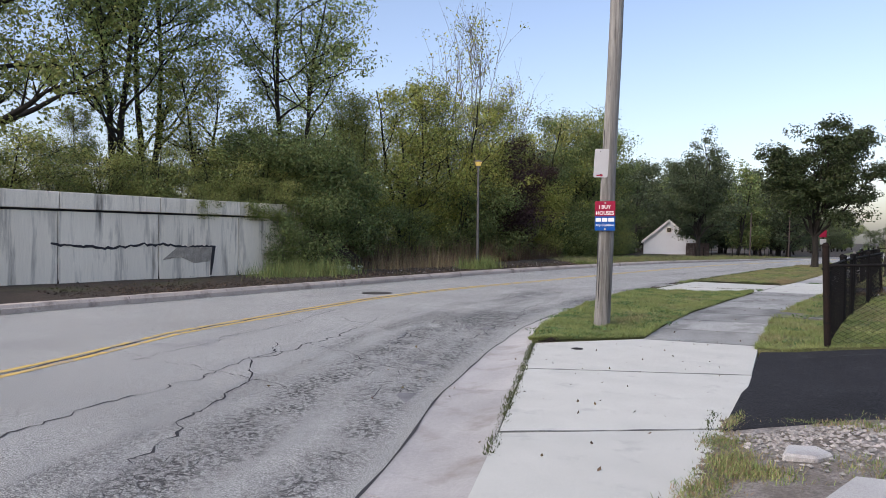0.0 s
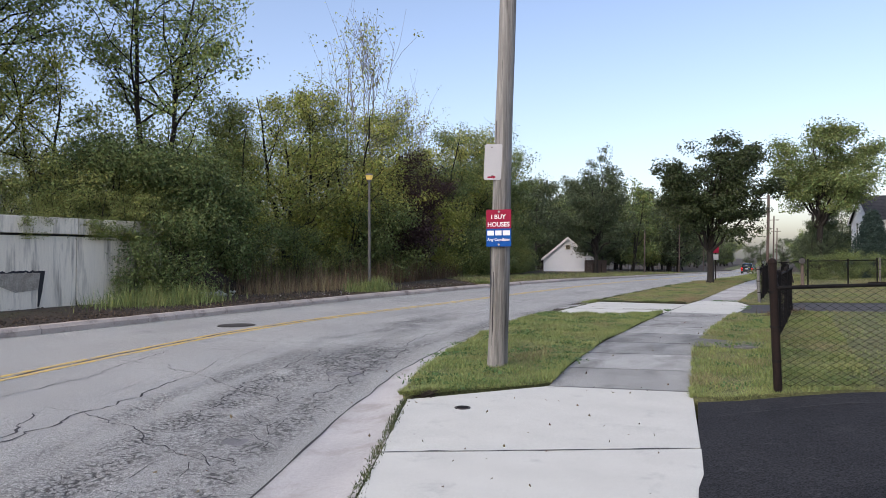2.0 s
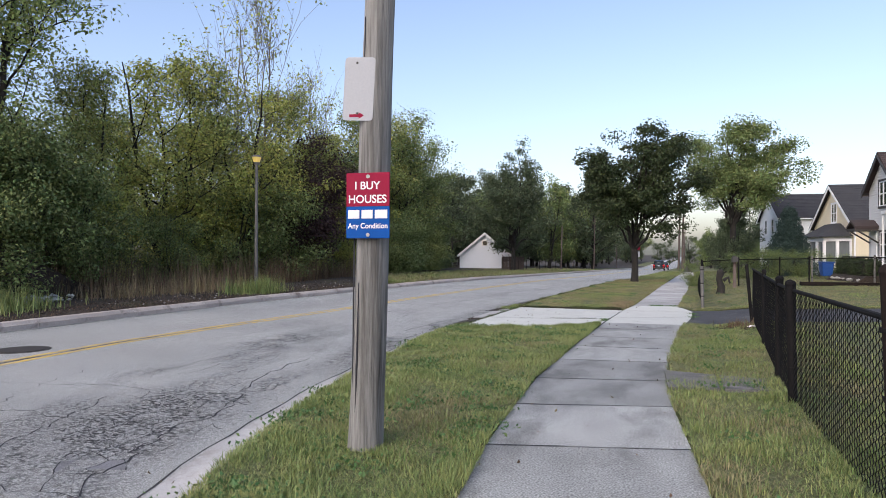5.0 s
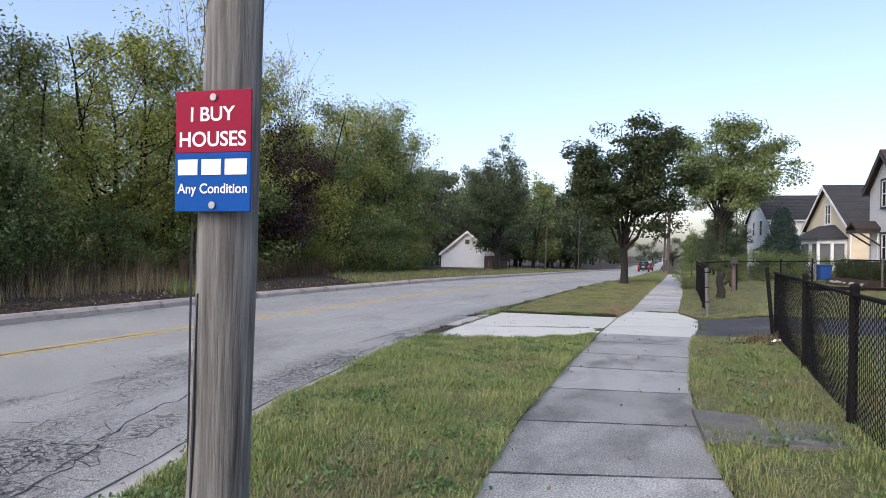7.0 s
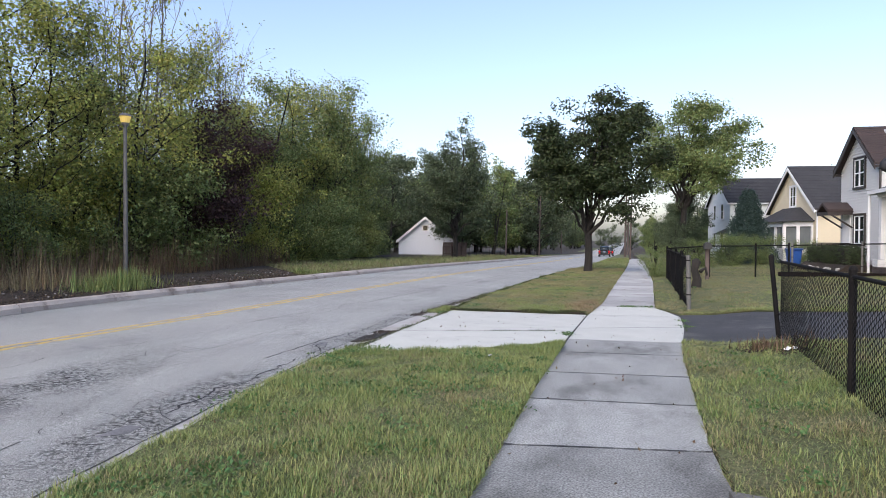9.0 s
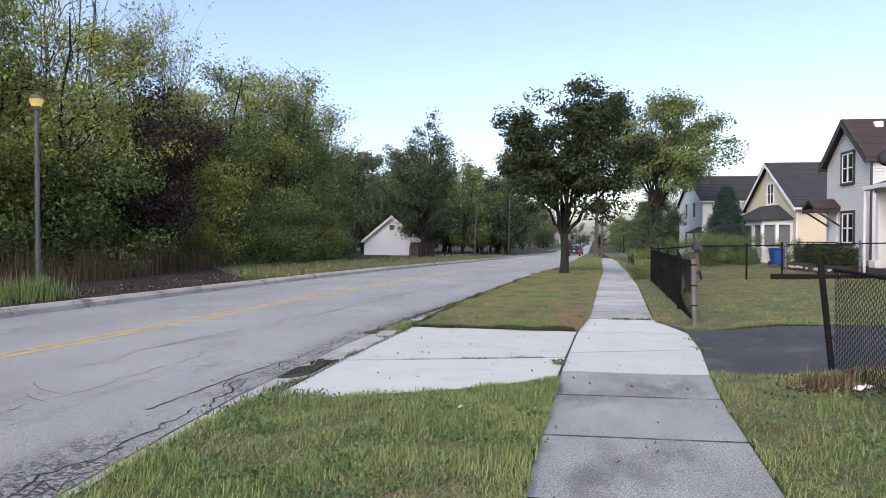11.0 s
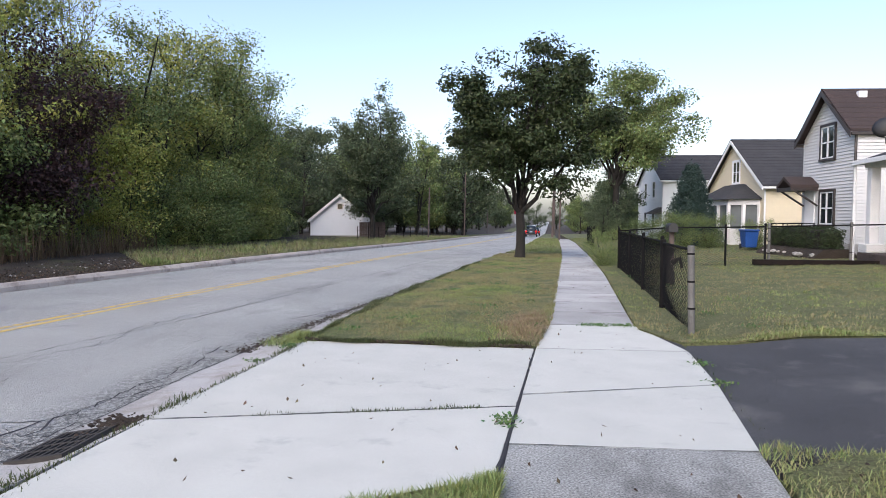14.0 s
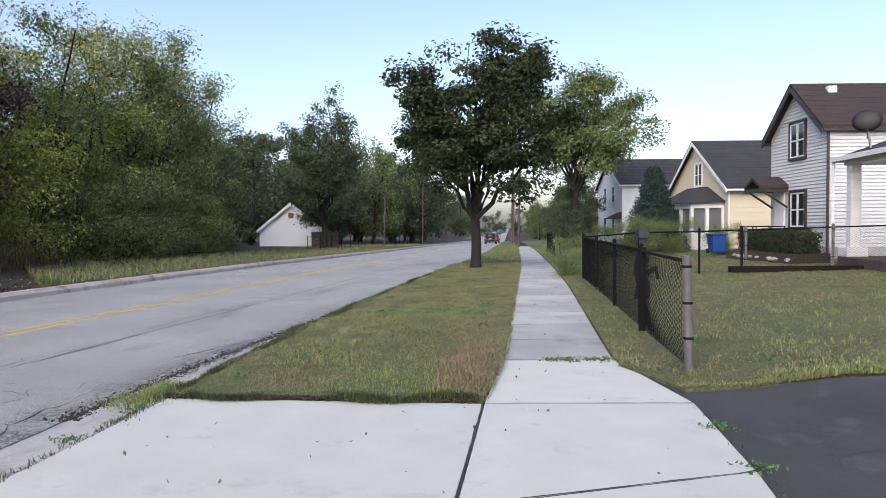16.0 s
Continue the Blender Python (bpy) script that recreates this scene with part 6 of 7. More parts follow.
blades("kerb_grass", x, y, np.where(x < right_edge(y), -0.1, -0.085 + 0.085 * np.clip((x - right_edge(y)) / np.maximum(kerb_back(y) - right_edge(y), 0.05), 0, 1) ** 2) + drop(y), 0.06, 0.008, M["grass_dark"], "dark grass and weeds creeping over the kerb", "grass", 0.9, 62)
n = 4200
y = 24.12 + r.randn(n) * 0.16
x = -5.98 + r.randn(n) * 0.14 + (y - 24.1) * 0.3
blades("kerb_clump", x, y, np.full(n, -0.04), 0.07, 0.008, M["grass"], "thick tuft of grass where the apron meets the kerb", "grass", 0.6, 63)
n = 1500
y = np.clip(r.choice([18.4, 18.8, 19.2, 19.6, 21.3, 23.3], n) + r.randn(n) * 0.16, 18.3, 23.9)
x = kerb_back(y) - 0.02 + r.randn(n) * 0.05 * (1 + 0.8 * np.clip((20 - y), 0, 1.5))
blades("kerb_fringe", x, y, np.full(n, -0.02), 0.035, 0.007, M["grass_dark"], "fringe of grass in the joint behind the kerb", "grass", 0.9, 64)
# fringe blades take the dark grass colour in place of the edge's shadow
n = 5000
x = r.uniform(-5.75, -3.3, n)
y = 23.95 + 0.07 * np.sin(x * 5) + r.randn(n) * 0.035
blades("sod_fringe", x, y, np.full(n, 0.012), 0.045, 0.007, M["grass_dark"], "ragged grass along the cut edge of the strip, coloured dark for its shadow", "grass", 0.9, 67)
n = 6000
x, y = -3.4 + r.randn(n) * 0.14, 25.3 + r.randn(n) * 0.6
ok = (x < walk_left(y) + 0.05) & (y > 24.0)
blades("dead_patch", x[ok], y[ok], hill(x[ok], y[ok]) + drop(y[ok]) - 0.005, 0.05, 0.008, M["straw"], "tan dead patch of grass beside the walk", "grass", 1.4, 65)
n = 9000
y = r.uniform(41.0, 43.3, n)
x = kerb_back(y) + (walk_left(y) - kerb_back(y)) * r.uniform(0, 1, n)
blades("tree_foot_grass", x, y, hill(x, y) + drop(y) - 0.01, 0.08, 0.012, M["grass_dry"], "long dry grass round the kerbside tree", "grass", 0.6, 66)

# weeds in the joints and along the kerb
rs = np.random.RandomState(15)
jx, jy = [], []
for (x0, y0), (x1, y1), cnt in (((-2.1, 4.4), (-4.05, 8.8), 2400), ((-5.93, 18.6), (-5.9, 24), 900), ((-5.2, 21.02), (-3.6, 21.52), 420), ((-5.5, 23.97), (-3.3, 23.99), 500),
                               ((-1.66, 21), (-1.58, 25), 200), ((-5.95, 24), (-5.7, 33), 1100), ((-1.0, 5.4), (-1.2, 6.6), 200)):
    u = rs.uniform(0, 1, cnt)
    jx.append(x0 + (x1 - x0) * u + rs.randn(cnt) * 0.022)
    jy.append(y0 + (y1 - y0) * u + rs.randn(cnt) * 0.02)
jx, jy = np.concatenate(jx), np.concatenate(jy)
blades("joint_weeds", jx, jy, np.full(len(jx), -0.012), 0.03, 0.008, M["grass_dark"], "small green weeds growing in the pavement joints", "weeds", 0.8, 16)


def weed_patch(name, spots, per, spread, size, material, label):
    r = np.random.RandomState(len(spots) + per)
    c = []
    for x, y, z in spots:
        c.append(np.stack([x + r.randn(per) * spread, y + r.randn(per) * spread, z + r.uniform(0.0, size * 1.1, per)], -1))
    V, F = leaf_quads(np.concatenate(c), size, r, flat=2.0, ratio=0.7)
    return tagged(mesh_np(name, V, F, material), label, "weeds", kind="stuff")


r = random.Random(4)
sp1 = []
for k in range(130):
    yy = r.uniform(9.3, 19)
    sp1.append((r.uniform(float(l1l(np.array(yy))), float(l1r(np.array(yy)))), yy, 0.04))
for k in range(40):
    yy = r.uniform(24.2, 40)
    sp1.append((r.uniform(-5.6, -3.3), yy, 0.04))
for k in range(60):
    sp1.append((r.uniform(-1.4, 7), r.uniform(25.2, 33), 0.08))
for k in range(14):
    sp1.append((r.uniform(-1.7, -0.9), r.uniform(10.3, 20), 0.06))
weed_patch("clover", sp1, 40, 0.09, 0.034, M["weed"], "low broad-leaved weeds and clover in the grass")
weed_patch("weed_tuft", [(-2.62, 25.66, 0.0), (-2.5, 25.68, 0.0), (-2.4, 25.66, 0.0), (-2.22, 25.7, 0.0), (-2.05, 25.7, 0.0), (-3.38, 21.25, 0.0), (-3.4, 21.15, 0.0), (-1.62, 22.6, 0.0), (-1.6, 23.4, 0), (-6.0, 23.6, -0.02), (-5.9, 24.1, 0), (-6.05, 22.9, -0.04)], 55, 0.05, 0.03, M["weed"], "tufts of weeds at the edges of the concrete")

# litter of dry leaves on paving, road and bank
rs = np.random.RandomState(31)
n = 420
y = rs.uniform(4.5, 40, n)
x = walk_left(y) + rs.uniform(-2.2, 1.6, n)
z = np.where(x < walk_left(y), 0.05, 0.012)
dry = np.stack([x, y, z + drop(y)], -1)
n2 = 5000
y2 = rs.uniform(9, 36, n2)
x2 = left_edge(y2) - 0.4 - np.abs(rs.randn(n2)) * 1.5
dry = np.concatenate([dry, np.stack([x2, y2, bank(x2, y2) + 0.03 + 0.03 * rs.rand(n2)], -1)])
V, F = leaf_quads(dry, 0.034, rs, flat=6.0, ratio=0.6)
tagged(mesh_np("fallen_leaves", V, F, M["leaf_brown"]), "scattered dry brown fallen leaves", "leaves", kind="stuff")


def stones(name, n, fx, material, size, label, seed, category="gravel"):
    r = np.random.RandomState(seed)
    P = fx(r, n)
    base = np.array([[1, 0, 0], [-1, 0, 0], [0, 1, 0], [0, -1, 0], [0, 0, 1], [0, 0, -1]], float)
    tri = np.array([[0, 2, 4], [2, 1, 4], [1, 3, 4], [3, 0, 4], [2, 0, 5], [1, 2, 5], [3, 1, 5], [0, 3, 5]])
    S = size * r.uniform(0.4, 1.6, (n, 1, 1)) * r.uniform(0.6, 1.2, (n, 6, 1)) * np.array([1, 1, 0.6])
    V = (P[:, None] + base[None] * S).reshape(-1, 3)
    F = (np.arange(n)[:, None, None] * 6 + tri[None]).reshape(-1, 3)
    return tagged(mesh_np(name, V, F, material), label, category, kind="stuff")


stones("gravel", 2600, lambda r, n: (lambda s, o: (lambda x, y: np.stack([x, y, lawn_z(x, y) - 0.026], -1))(np.maximum(-0.95, -0.95 + 0.78 * s + 0.6 * o), 5.75 + 0.62 * s - 0.78 * o))(r.uniform(0, 3.5, n), np.abs(r.randn(n)) * 0.4), M["rubble"], 0.016, "loose grey gravel and rubble beside the driveway", 3)
stones("bank_rubble", 3600, lambda r, n: (lambda y, x: np.stack([x, y, bank(x, y) + 0.01], -1))(*(lambda y: (y, left_edge(y) - 0.4 - np.abs(r.randn(n)) * 1.3))(r.uniform(8, 38, n))), M["soil"], 0.042, "dark clods and rubble on the bank behind the kerb", 4)
stones("bank_litter", 130, lambda r, n: (lambda y, x: np.stack([x, y, bank(x, y) + 0.03], -1))(*(lambda y: (y, left_edge(y) - 1.0 - np.abs(r.randn(n)) * 1.3))(r.uniform(20, 36, n))), M["rubble"], 0.032, "pale scraps and stones on the bank", 5, "litter")
for k, (x, y, rz, s) in enumerate(((-0.4, 5.42, 25, 0.34), (0.15, 4.75, 10, 1.0), (1.1, 4.9, -35, 0.8), (-0.2, 3.9, 60, 0.8), (1.7, 5.6, 40, 0.7))):
    bm = prism([(-0.45 * s, -0.3 * s), (0.1 * s, -0.4 * s), (0.5 * s, -0.1 * s), (0.35 * s, 0.35 * s), (-0.2 * s, 0.3 * s)], -0.1, 0.0, "z")
    bmesh.ops.bevel(bm, geom=bm.edges[:], offset=0.015, segments=1, affect="EDGES")
    t = thing("concrete_fragment", x, y, float(lawn_z(x, y)) + 0.005, rz, "broken pale concrete slab fragment among gravel", "rubble", "broken slabs")
    part("piece", bm, M["concrete_mid"], t)
# dark soil crumbs put the cut edge's shadow into shape and colour
stones("sod_edge", 900, lambda r, n: (lambda x: np.stack([x, 23.93 + r.randn(n) * 0.02, 0.005 + 0.03 * r.rand(n)], -1))(r.uniform(-5.9, -3.3, n)), M["soil"], 0.014, "soil crumbs drawing the dark shadow line along the cut edge of the grass strip", 8, "soil")
stones("gutter_dirt", 4200, lambda r, n: (lambda y: np.stack([right_edge(y) + r.randn(n) * 0.07, y, -0.09 + 0.012 * r.rand(n) + drop(y)], -1))(23.5 + 14 * r.rand(n) ** 1.3), M["soil"], 0.012, "dark dirt washed into the gutter", 9, "soil")
stones("edge_soil", 2200, lambda r, n: (lambda y: np.stack([-0.92 + (6.2 - y) * 0.09 + r.randn(n) * 0.05, y, -0.01 + 0.025 * r.rand(n)], -1))(r.uniform(3.2, 6.3, n)), M["yard"], 0.02, "loose brown soil along the edge of the concrete", 10, "soil")
stones("rubbish_heap", 90, lambda r, n: (lambda x, y: np.stack([x, y, bank(x, y) + 0.04 + 0.12 * r.rand(n)], -1))(-17.9 + r.randn(n) * 0.22, 19.5 + r.randn(n) * 0.5), M["concrete_new"], 0.09, "pale broken rubble and scraps heaped at the end of the wall", 11, "rubble")
stones("dug_soil", 900, lambda r, n: (lambda x, y: np.stack([x, y, lawn_z(x, y) + 0.02 * r.rand(n)], -1))(-0.72 + r.randn(n) * 0.22, 20.3 + r.randn(n) * 0.2), M["soil"], 0.016, "dark dug soil at the foot of the fence", 12, "soil")
r = np.random.RandomState(91)
x, y = np.concatenate([-0.95 + r.randn(60) * 0.05, -0.7 + r.randn(260) * 0.25]), np.concatenate([20.2 + r.randn(60) * 0.05, 20.35 + r.randn(260) * 0.22])
blades("dry_stalks", x, y, lawn_z(x, y), 0.13, 0.012, M["leaf_brown"], "brown dry weed stalks at the end of the fence", "weeds", 0.5, 92)
scrap = thing("paper_scrap", -0.62, 20.05, float(lawn_z(-0.62, 20.05)) + 0.02, 30, "crumpled white paper scrap in the grass", "litter")
part("sheet", prism([(-0.07, 0.0), (-0.02, 0.03), (0.04, 0.012), (0.08, 0.03), (0.08, 0.024), (0.04, 0.006), (-0.02, 0.024), (-0.07, -0.006)], -0.04, 0.04, "y"), M["white_paint"], scrap)
cup = thing("paper_scrap", -4.07, 18.7, 0.06, 60, "small white paper scrap in the grass strip", "litter")
part("sheet", prism([(-0.02, 0.0), (-0.006, 0.025), (0.012, 0.014), (0.02, 0.022), (0.02, 0.018), (0.012, 0.01), (-0.006, 0.02), (-0.02, -0.003)], -0.014, 0.014, "y"), M["sign_white"], cup)
path_1 = tagged(new("pavement_path"), "cracked grey concrete path across the grass to the gate", "path", kind="structure")
for quad in ([(-1.93, 13.9), (-1.4, 14.0), (-1.42, 14.9), (-2.0, 15.05)], [(-1.38, 14.0), (-0.75, 14.1), (-0.78, 14.85), (-1.4, 14.9)]):
    slab("slab", quad, 0.04, 0.12, M["concrete_dark"], path_1, gap=0.03, tilt=0.015)
stones("leaf_heap", 1700, lambda r, n: np.stack([-4.0 + r.randn(n) * 0.07, 9.06 + r.randn(n) * 0.06, 0.0 + 0.06 * r.rand(n)], -1), M["soil"], 0.011, "small heap of dark soil and leaves at the grass tip", 6, "soil")
stones("grate_debris", 300, lambda r, n: np.stack([-6.08 + r.randn(n) * 0.1, 20.78 + r.randn(n) * 0.1, -0.045 + 0.03 * r.rand(n)], -1), M["soil"], 0.02, "dark leaves and dirt beside the drain", 7, "soil")

# ---------------------------------------------------------------- cracks and patches in the road


def crack_mesh(name, lines, label, lift=0.0035, zf=None, material="crack"):
    V, F = [], []
    zf = zf or (lambda x, y: road_z(x, y) + drop(y))
    for pts, wid in lines:
        pts = np.asarray(pts, float)
        if len(pts) < 2:
            continue
        t = np.gradient(pts, axis=0)
        t /= np.linalg.norm(t, axis=1)[:, None] + 1e-9
        nn = np.stack([-t[:, 1], t[:, 0]], -1)
        o = len(V)
        wv = np.asarray(wid)[:, None] if np.ndim(wid) else np.full((len(pts), 1), wid)
        for a in (pts - nn * wv / 2, pts + nn * wv / 2):
            z = zf(a[:, 0], a[:, 1]) + lift
            V += [tuple(q) for q in np.column_stack([a, z])]
        m = len(pts)
        F += [(o + q, o + q + 1, o + m + q + 1, o + m + q) for q in range(m - 1)]
    return tagged(mesh_np(name, V, F, M[material]), label, "crack", kind="stuff")


def wander(r, p, q, wob=0.12, step=0.1, wid=0.018):
    p, q = np.array(p, float), np.array(q, float)
    n = max(4, int(np.linalg.norm(q - p) / step))
    t = np.linspace(0, 1, n)[:, None]
    off = r.randn(n, 2).cumsum(0) * wob * 0.2
    off -= t * off[-1]
    pts = p + (q - p) * t + off + r.randn(n, 2) * 0.012
    return pts, wid * 0.75 * r.uniform(0.2, 1.35, n)


r = np.random.RandomState(12)
L = []
mid = lambda f, y: float(right_edge(np.array(y)) + f * (yellow(np.array(y)) - right_edge(np.array(y))))
for y0, y1, f0, f1, wd in ((1.5, 8.8, 0.62, 0.55, 0.032), (8.8, 13.0, 0.55, 0.7, 0.012), (5, 10.5, 0.85, 0.9, 0.018), (3, 7, 0.35, 0.62, 0.03), (7.5, 12, 0.3, 0.42, 0.02), (9, 15, 0.12, 0.2, 0.025), (13, 22, 0.5, 0.42, 0.014),
                           (15, 30, 0.75, 0.6, 0.016), (16, 20, 0.08, 0.1, 0.03), (20.5, 24.2, 0.12, 0.1, 0.02)):
    L.append(wander(r, (mid(f0, y0), y0), (mid(f1, y1), y1), 0.2, 0.09, wd))
for y0 in (5.2, 6.7, 8.4, 9.6, 11.2, 12.6, 14.5):
    L.append(wander(r, (mid(r.uniform(0.02, 0.3), y0), y0), (mid(r.uniform(0.55, 1.0), y0 + r.uniform(-0.6, 0.8)), y0 + r.uniform(-0.5, 1.2)), 0.16, 0.08, r.uniform(0.008, 0.02)))
for k in range(20):
    y0 = r.uniform(4, 18)
    f = r.uniform(0.05, 0.98)
    L.append(wander(r, (mid(f, y0), y0), (mid(f, y0) + r.uniform(-0.9, 0.9), y0 + r.uniform(0.2, 1.4)), 0.14, 0.07, r.uniform(0.005, 0.011)))
for k in range(14):
    y0 = r.uniform(10, 45)
    x0 = float(left_edge(np.array(y0))) + r.uniform(0.1, 3.2)
    L.append(wander(r, (x0, y0), (x0 + r.uniform(-0.3, 0.4), y0 + r.uniform(0.8, 3)), 0.12, 0.15, r.uniform(0.008, 0.018)))
L.append(wander(r, (-8.95, 21.5), (-8.38, 25.3), 0.04, 0.15, 0.02))
L.append(wander(r, (-8.38, 25.3), (-7.72, 33.9), 0.04, 0.2, 0.028))
L.append(wander(r, (-7.72, 33.9), (-6.9, 47), 0.04, 0.4, 0.03))
L.append(wander(r, (-6.85, 20.95), (-6.35, 23.2), 0.05, 0.1, 0.02))
L.append(wander(r, (-7.9, 20.4), (-6.85, 20.95), 0.05, 0.1, 0.016))
L.append(wander(r, (-6.95, 18.6), (-6.85, 20.95), 0.05, 0.1, 0.03))
L.append(wander(r, (-6.95, 26.1), (-6.4, 27.7), 0.03, 0.1, 0.03))
yc = np.arange(2, 19, 0.3)
L.append((np.stack([yellow(yc) + 0.02 * r.randn(len(yc)), yc], -1), 0.05 * r.uniform(0.0, 1.2, len(yc))))
L.append(wander(r, (float(left_edge(np.array(6.0))) + 0.14, 6), (float(left_edge(np.array(22.0))) + 0.13, 22), 0.03, 0.3, 0.09))
L.append(wander(r, (float(left_edge(np.array(22.0))) + 0.1, 22), (float(left_edge(np.array(60.0))) + 0.1, 60), 0.03, 0.4, 0.05))
crack_mesh("road_cracks", L, "dark wandering cracks across the worn road surface")
# crazed surface: broken cells in the wheel tracks
L, P = [], []
for cx, cy, rx, ry, cell in ((-6.3, 11.6, 0.75, 2.3, 0.2), (-5.3, 8.6, 0.5, 2.0, 0.2), (-4.6, 6.8, 0.45, 1.6, 0.18), (-7.3, 13.2, 0.55, 1.6, 0.24), (-6.7, 15.6, 0.5, 1.4, 0.22), (-6.6, 20.1, 0.35, 1.3, 0.2), (-8.3, 18.5, 0.8, 0.8, 0.3), (-7.6, 24.5, 0.7, 0.5, 0.25),
                             (-6.45, 26.5, 0.25, 2.2, 0.22), (-8.9, 16.2, 0.5, 0.6, 0.25), (-7.6, 9.3, 0.35, 1.2, 0.28), (-6.4, 17.6, 0.3, 1.2, 0.2)):
    nx, ny = int(2 * rx / cell) + 2, int(2 * ry / cell) + 2
    tx = (float(right_edge(np.array(cy + 1))) - float(right_edge(np.array(cy - 1)))) / 2
    g = np.zeros((nx, ny, 2))
    for a in range(nx):
        for b in range(ny):
            yy = (b - ny / 2) * cell + r.randn() * cell * 0.36
            g[a, b] = (cx + (a - nx / 2) * cell + r.randn() * cell * 0.36 + tx * yy, cy + yy)
    ins = lambda p: ((p[0] - cx - tx * (p[1] - cy)) / rx) ** 2 + ((p[1] - cy) / ry) ** 2 < r.uniform(0.35, 1.25)
    for a in range(nx - 1):
        for b in range(ny - 1):
            for q in ((a + 1, b), (a, b + 1)):
                if r.rand() < 0.3 and ins(g[a, b]):
                    e0, e1 = g[a, b], g[q]
                    if e0[0] < float(right_edge(e0[1])) - 0.05 and e1[0] < float(right_edge(e1[1])) - 0.05:
                        m = (e0 + e1) / 2 + r.randn(2) * cell * 0.1
                        L.append((np.array([e0, m, e1]), r.uniform(0.003, 0.011, 3)))
            if r.rand() < 0.02 and ins(g[a, b]):
                P.append([g[a, b], g[a + 1, b], g[a + 1, b + 1], g[a, b + 1]])
crack_mesh("crazed_asphalt", L, "crazed broken asphalt in the wheel tracks")
V, F = [], []
for q in P:
    if max(float(p[0]) - float(right_edge(p[1])) for p in q) > -0.05:
        continue
    o = len(V)
    for p in q:
        V.append((p[0], p[1], float(road_z(p[0], p[1]) + drop(p[1])) + 0.0025))
    F.append((o, o + 1, o + 2, o + 3))
for x0, x1, y0, y1 in ((-6.72, -6.3, 26.4, 27.6), (-6.1, -5.7, 34.4, 35.6)):
    o = len(V)
    for px, py in ((x0, y0), (x1, y0 - 0.1), (x1 + 0.12, y1), (x0 + 0.2, y1 + 0.05)):
        V.append((px, py, float(road_z(px, py) + drop(py)) + 0.004))
    F.append((o, o + 1, o + 2, o + 3))
tagged(mesh_np("asphalt_patches", V, F, M["patch"]), "dark worn asphalt cells in the wheel tracks", "road patch", kind="stuff")
L = [wander(r, (-1.25, 9.4), (2.5, 11.6), 0.1, 0.15, 0.02), wander(r, (-1.5, 21.9), (-1.1, 22.8), 0.05, 0.1, 0.015), wander(r, (-1.2, 22.8), (0.6, 23.0), 0.1, 0.15, 0.012)]
crack_mesh("driveway_cracks", L, "thin cracks in the sealed driveway", zf=lambda x, y: lawn_z(x, y) - 0.025, lift=0.008)
L = []
for p, q in JOINTS:
    L.append(wander(r, p, q, 0.008, 0.12, 0.026 if p[1] < 20 else 0.017))
for q in range(len(L)):
    pts, wd = L[q]
    t = np.linspace(0, 1, len(pts))[:, None]
    p, e = np.array(JOINTS[q][0]), np.array(JOINTS[q][1])
    L[q] = (p + (e - p) * t + r.randn(len(pts), 2) * 0.004, np.maximum(wd, 0.006))
crack_mesh("slab_joint_dirt", L, "dark dirt filling the joints of the sidewalk slabs", lift=0.0045, zf=lambda x, y: drop(y))
# joint at the foot of the kerb
yy = np.arange(2, 60, 0.4)
L = [(np.stack([right_edge(yy) - 0.015 + 0.01 * r.randn(len(yy)), yy], -1), 0.02 * r.uniform(0.2, 1.6, len(yy)))]
crack_mesh("gutter_joint", L, "dark dirty joint between road and gutter", lift=0.006, zf=lambda x, y: np.maximum(road_z(x, y), -0.085) + drop(y))

# ---------------------------------------------------------------- vehicles far down the street


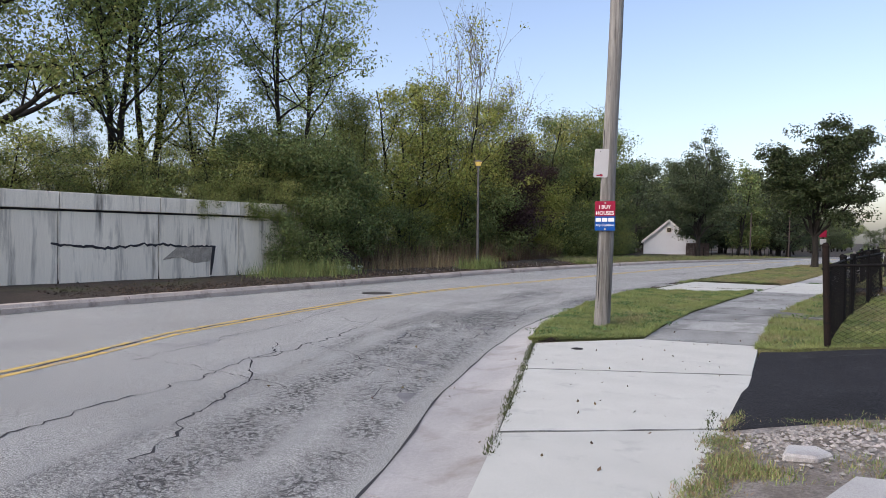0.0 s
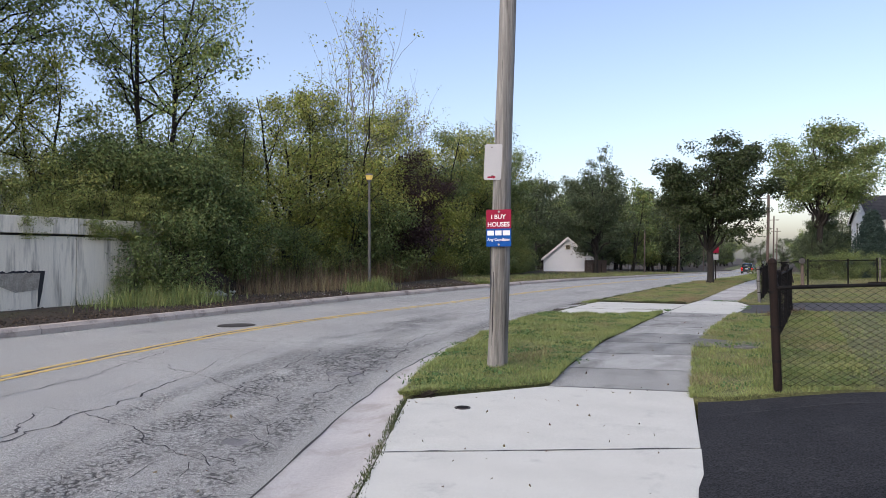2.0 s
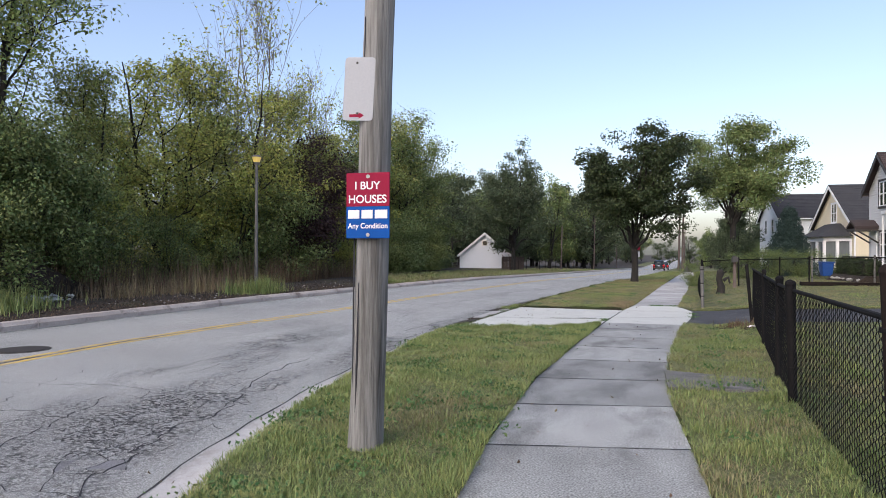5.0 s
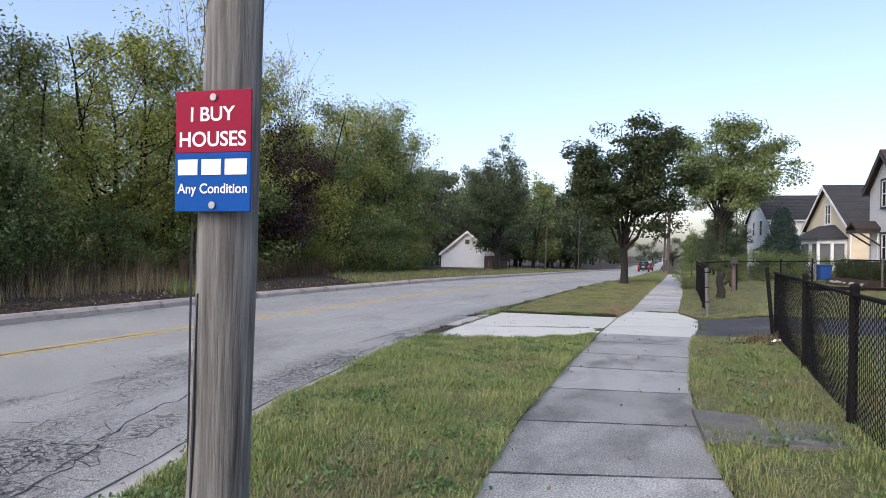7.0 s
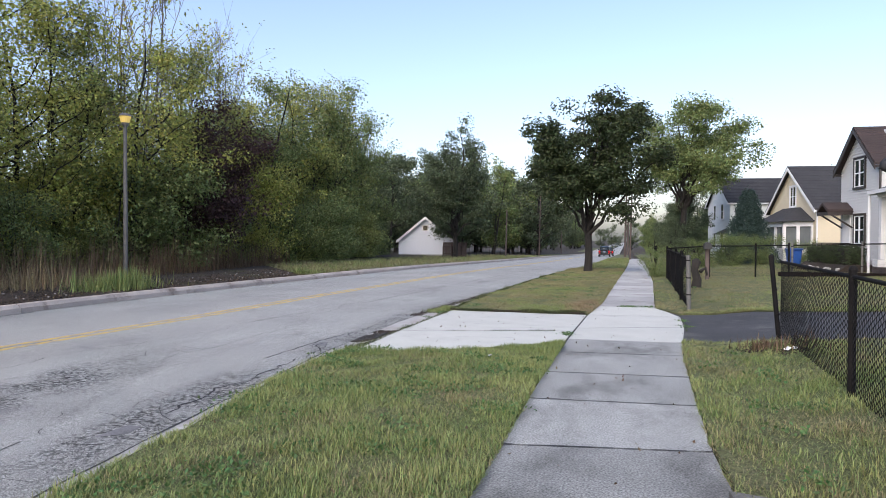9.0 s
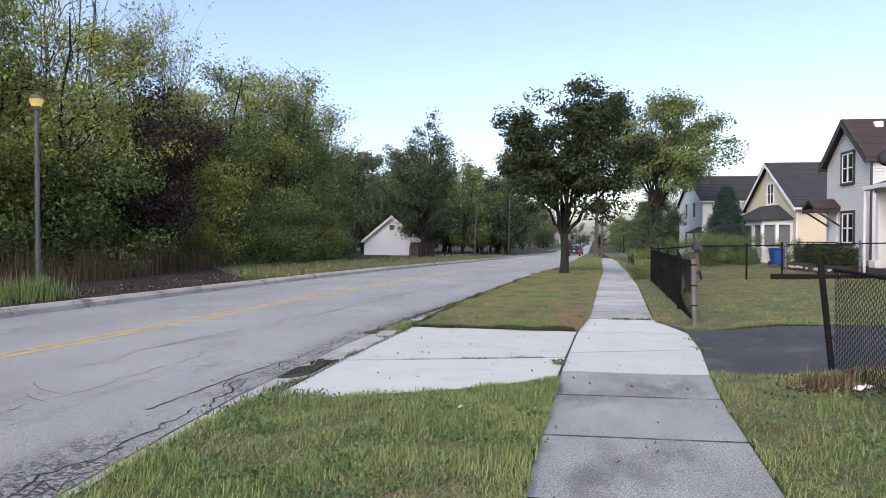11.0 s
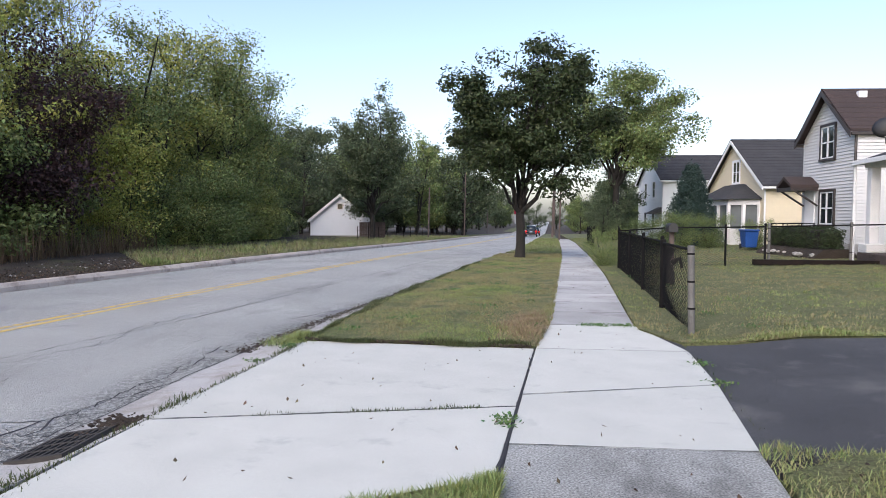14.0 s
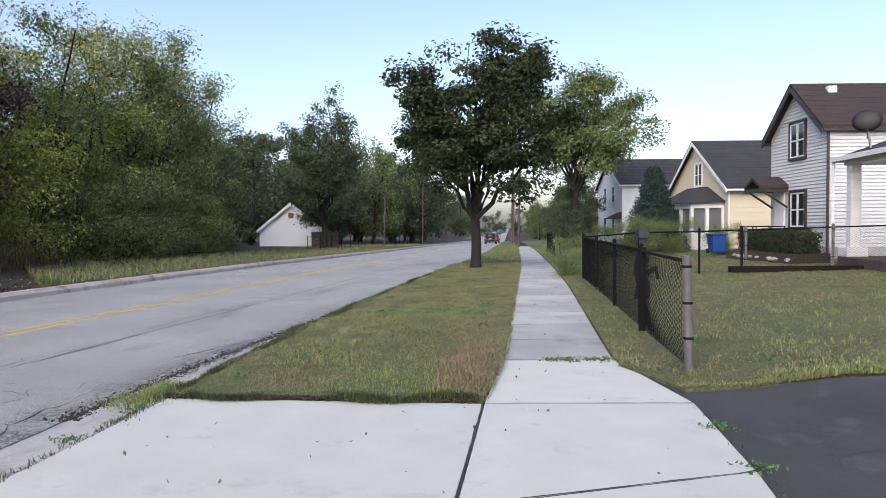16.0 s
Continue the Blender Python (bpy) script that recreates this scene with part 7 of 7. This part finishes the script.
def vehicle(name, x, y, rz, L, W, H, belt, roof_pts, paint, label, rails=False):
    """Length along y with the tail at -y; roof_pts is the side outline above the belt."""
    z = surf(x, y)
    c = thing(name, x, y, z, rz, label, "car")
    low = [(-L / 2 + 0.06, 0.28), (-L / 2, 0.45), (-L / 2 + 0.02, belt - 0.05), (-L / 2 + 0.12, belt), (L / 2 - 0.95, belt), (L / 2 - 0.12, belt - 0.18), (L / 2, belt - 0.4), (L / 2, 0.4), (L / 2 - 0.08, 0.26)]
    bm = prism([(p[0], p[1]) for p in low], -W / 2, W / 2, "x")
    bmesh.ops.bevel(bm, geom=bm.edges[:], offset=0.07, segments=3, affect="EDGES")
    part("body", bm, paint, c, smooth=True)
    bm = prism(roof_pts, -W / 2 + 0.12, W / 2 - 0.12, "x")
    for v in bm.verts:
        if v.co.z > belt + 0.2:
            v.co.x *= 0.84
    bmesh.ops.bevel(bm, geom=bm.edges[:], offset=0.06, segments=3, affect="EDGES")
    part("cabin", bm, paint, c, smooth=True)
    ymin, ymax = min(p[0] for p in roof_pts), max(p[0] for p in roof_pts)
    zt = max(p[1] for p in roof_pts)
    ytl = min(p[0] for p in roof_pts if p[1] > zt - 0.06)
    bm = prism([(ymin + 0.0, belt + 0.06), (ytl - 0.03, zt - 0.1), (ytl - 0.05, zt - 0.1), (ymin - 0.03, belt + 0.06)], -W / 2 + 0.3, W / 2 - 0.3, "x")
    part("rear_window", bm, M["pane"], c)
    for s in (-1, 1):
        for a, b in ((ymin + 0.5, -0.05), (0.05, ymax - 0.75)):
            bm = prism([(a, belt + 0.06), (b, belt + 0.06), (b - 0.12 * (b > 0.5), zt - 0.14), (a + 0.12, zt - 0.14)], s * (W / 2 - 0.13), s * (W / 2 - 0.10), "x")
            for v in bm.verts:
                if v.co.z > belt + 0.2:
                    v.co.x -= s * 0.11
            part("side_window", bm, M["pane"], c)
        part("tail_light", B(s * (W / 2 - 0.16) - 0.15, s * (W / 2 - 0.16) + 0.15, -L / 2 - 0.015, -L / 2 + 0.2, belt - 0.32, belt - 0.04, 0.04), M["tail"], c, "lit red tail light")
        part("mirror", B(s * (W / 2 + 0.1) - 0.1, s * (W / 2 + 0.1) + 0.1, ymax - 0.75, ymax - 0.6, belt, belt + 0.16, 0.03), M["plastic"], c)
        part("reflector", B(s * (W / 2 - 0.2) - 0.1, s * (W / 2 - 0.2) + 0.1, -L / 2 - 0.02, -L / 2 + 0.05, 0.46, 0.55), M["tail"], c)
        if rails:
            part("roof_rail", B(s * (W / 2 - 0.27) - 0.02, s * (W / 2 - 0.27) + 0.02, ytl + 0.1, 0.6, zt + 0.02, zt + 0.06, 0.01), M["rim"], c)
        for yw in (-L / 2 + 0.78, L / 2 - 0.85):
            w = new("wheel")
            w.parent = c
            part("tyre", C((s * (W / 2 - 0.2), yw, 0.33), (s * (W / 2 + 0.01), yw, 0.33), 0.33, n=24), M["tyre"], w)
            part("rim", C((s * (W / 2 - 0.1), yw, 0.33), (s * (W / 2 + 0.02), yw, 0.33), 0.21, n=20), M["rim"], w)
            for q in range(5):
                m = Matrix.Translation((s * (W / 2 + 0.025), yw, 0.33)) @ Matrix.Rotation(q * 1.2566, 4, "X")
                part("spoke", B(-0.01, 0.01, -0.03, 0.03, 0.02, 0.2, m=m), M["rim"], w)
    part("bumper", B(-W / 2 + 0.08, W / 2 - 0.08, -L / 2 - 0.05, -L / 2 + 0.1, 0.3, 0.5, 0.03), M["plastic"], c)
    pl = part("plate", B(-0.16, 0.16, -L / 2 - 0.025, -L / 2 + 0.02, belt - 0.26, belt - 0.1), M["sign_white"], c)
    part("plate_bar", B(-0.12, 0.12, -L / 2 - 0.03, -L / 2 - 0.024, belt - 0.21, belt - 0.15), M["sign_blue"], pl)
    return c


vf = thing("wire_fence", 0, 0, 0, 0, "low wire fence on thin posts along the far verge", "fence")
for k in range(18):
    y = 66 + k * 3.0
    x = -17.6 + (y - 66) * 0.02
    z = float(drop(y))
    part("post", C((x, y, z - 0.1), (x, y, z + 1.15), 0.03, n=6), M["rusty"], vf)
for h in (0.5, 0.8, 1.1):
    part("wire", C((-17.6, 66, float(drop(66)) + h), (-17.6 + 51 * 0.02, 117, float(drop(117)) + h), 0.012, n=5), M["rusty"], vf)
suv_roof = [(-2.0, 0.98), (-1.72, 1.55), (-1.5, 1.64), (0.3, 1.65), (0.62, 1.58), (1.45, 0.98)]
vehicle("suv", -6.0, 120, 0, 4.25, 1.78, 1.66, 1.0, suv_roof, M["car_paint"], "dark grey compact SUV with lit red tail lights on the road", True)
sedan_roof = [(-1.75, 0.9), (-1.1, 1.32), (-0.7, 1.43), (0.2, 1.43), (0.5, 1.36), (1.3, 0.9)]
vehicle("sedan", -5.9, 138, 0, 4.6, 1.8, 1.45, 0.92, sedan_roof, M["car_paint2"], "dark green sedan with red tail lights on the road")
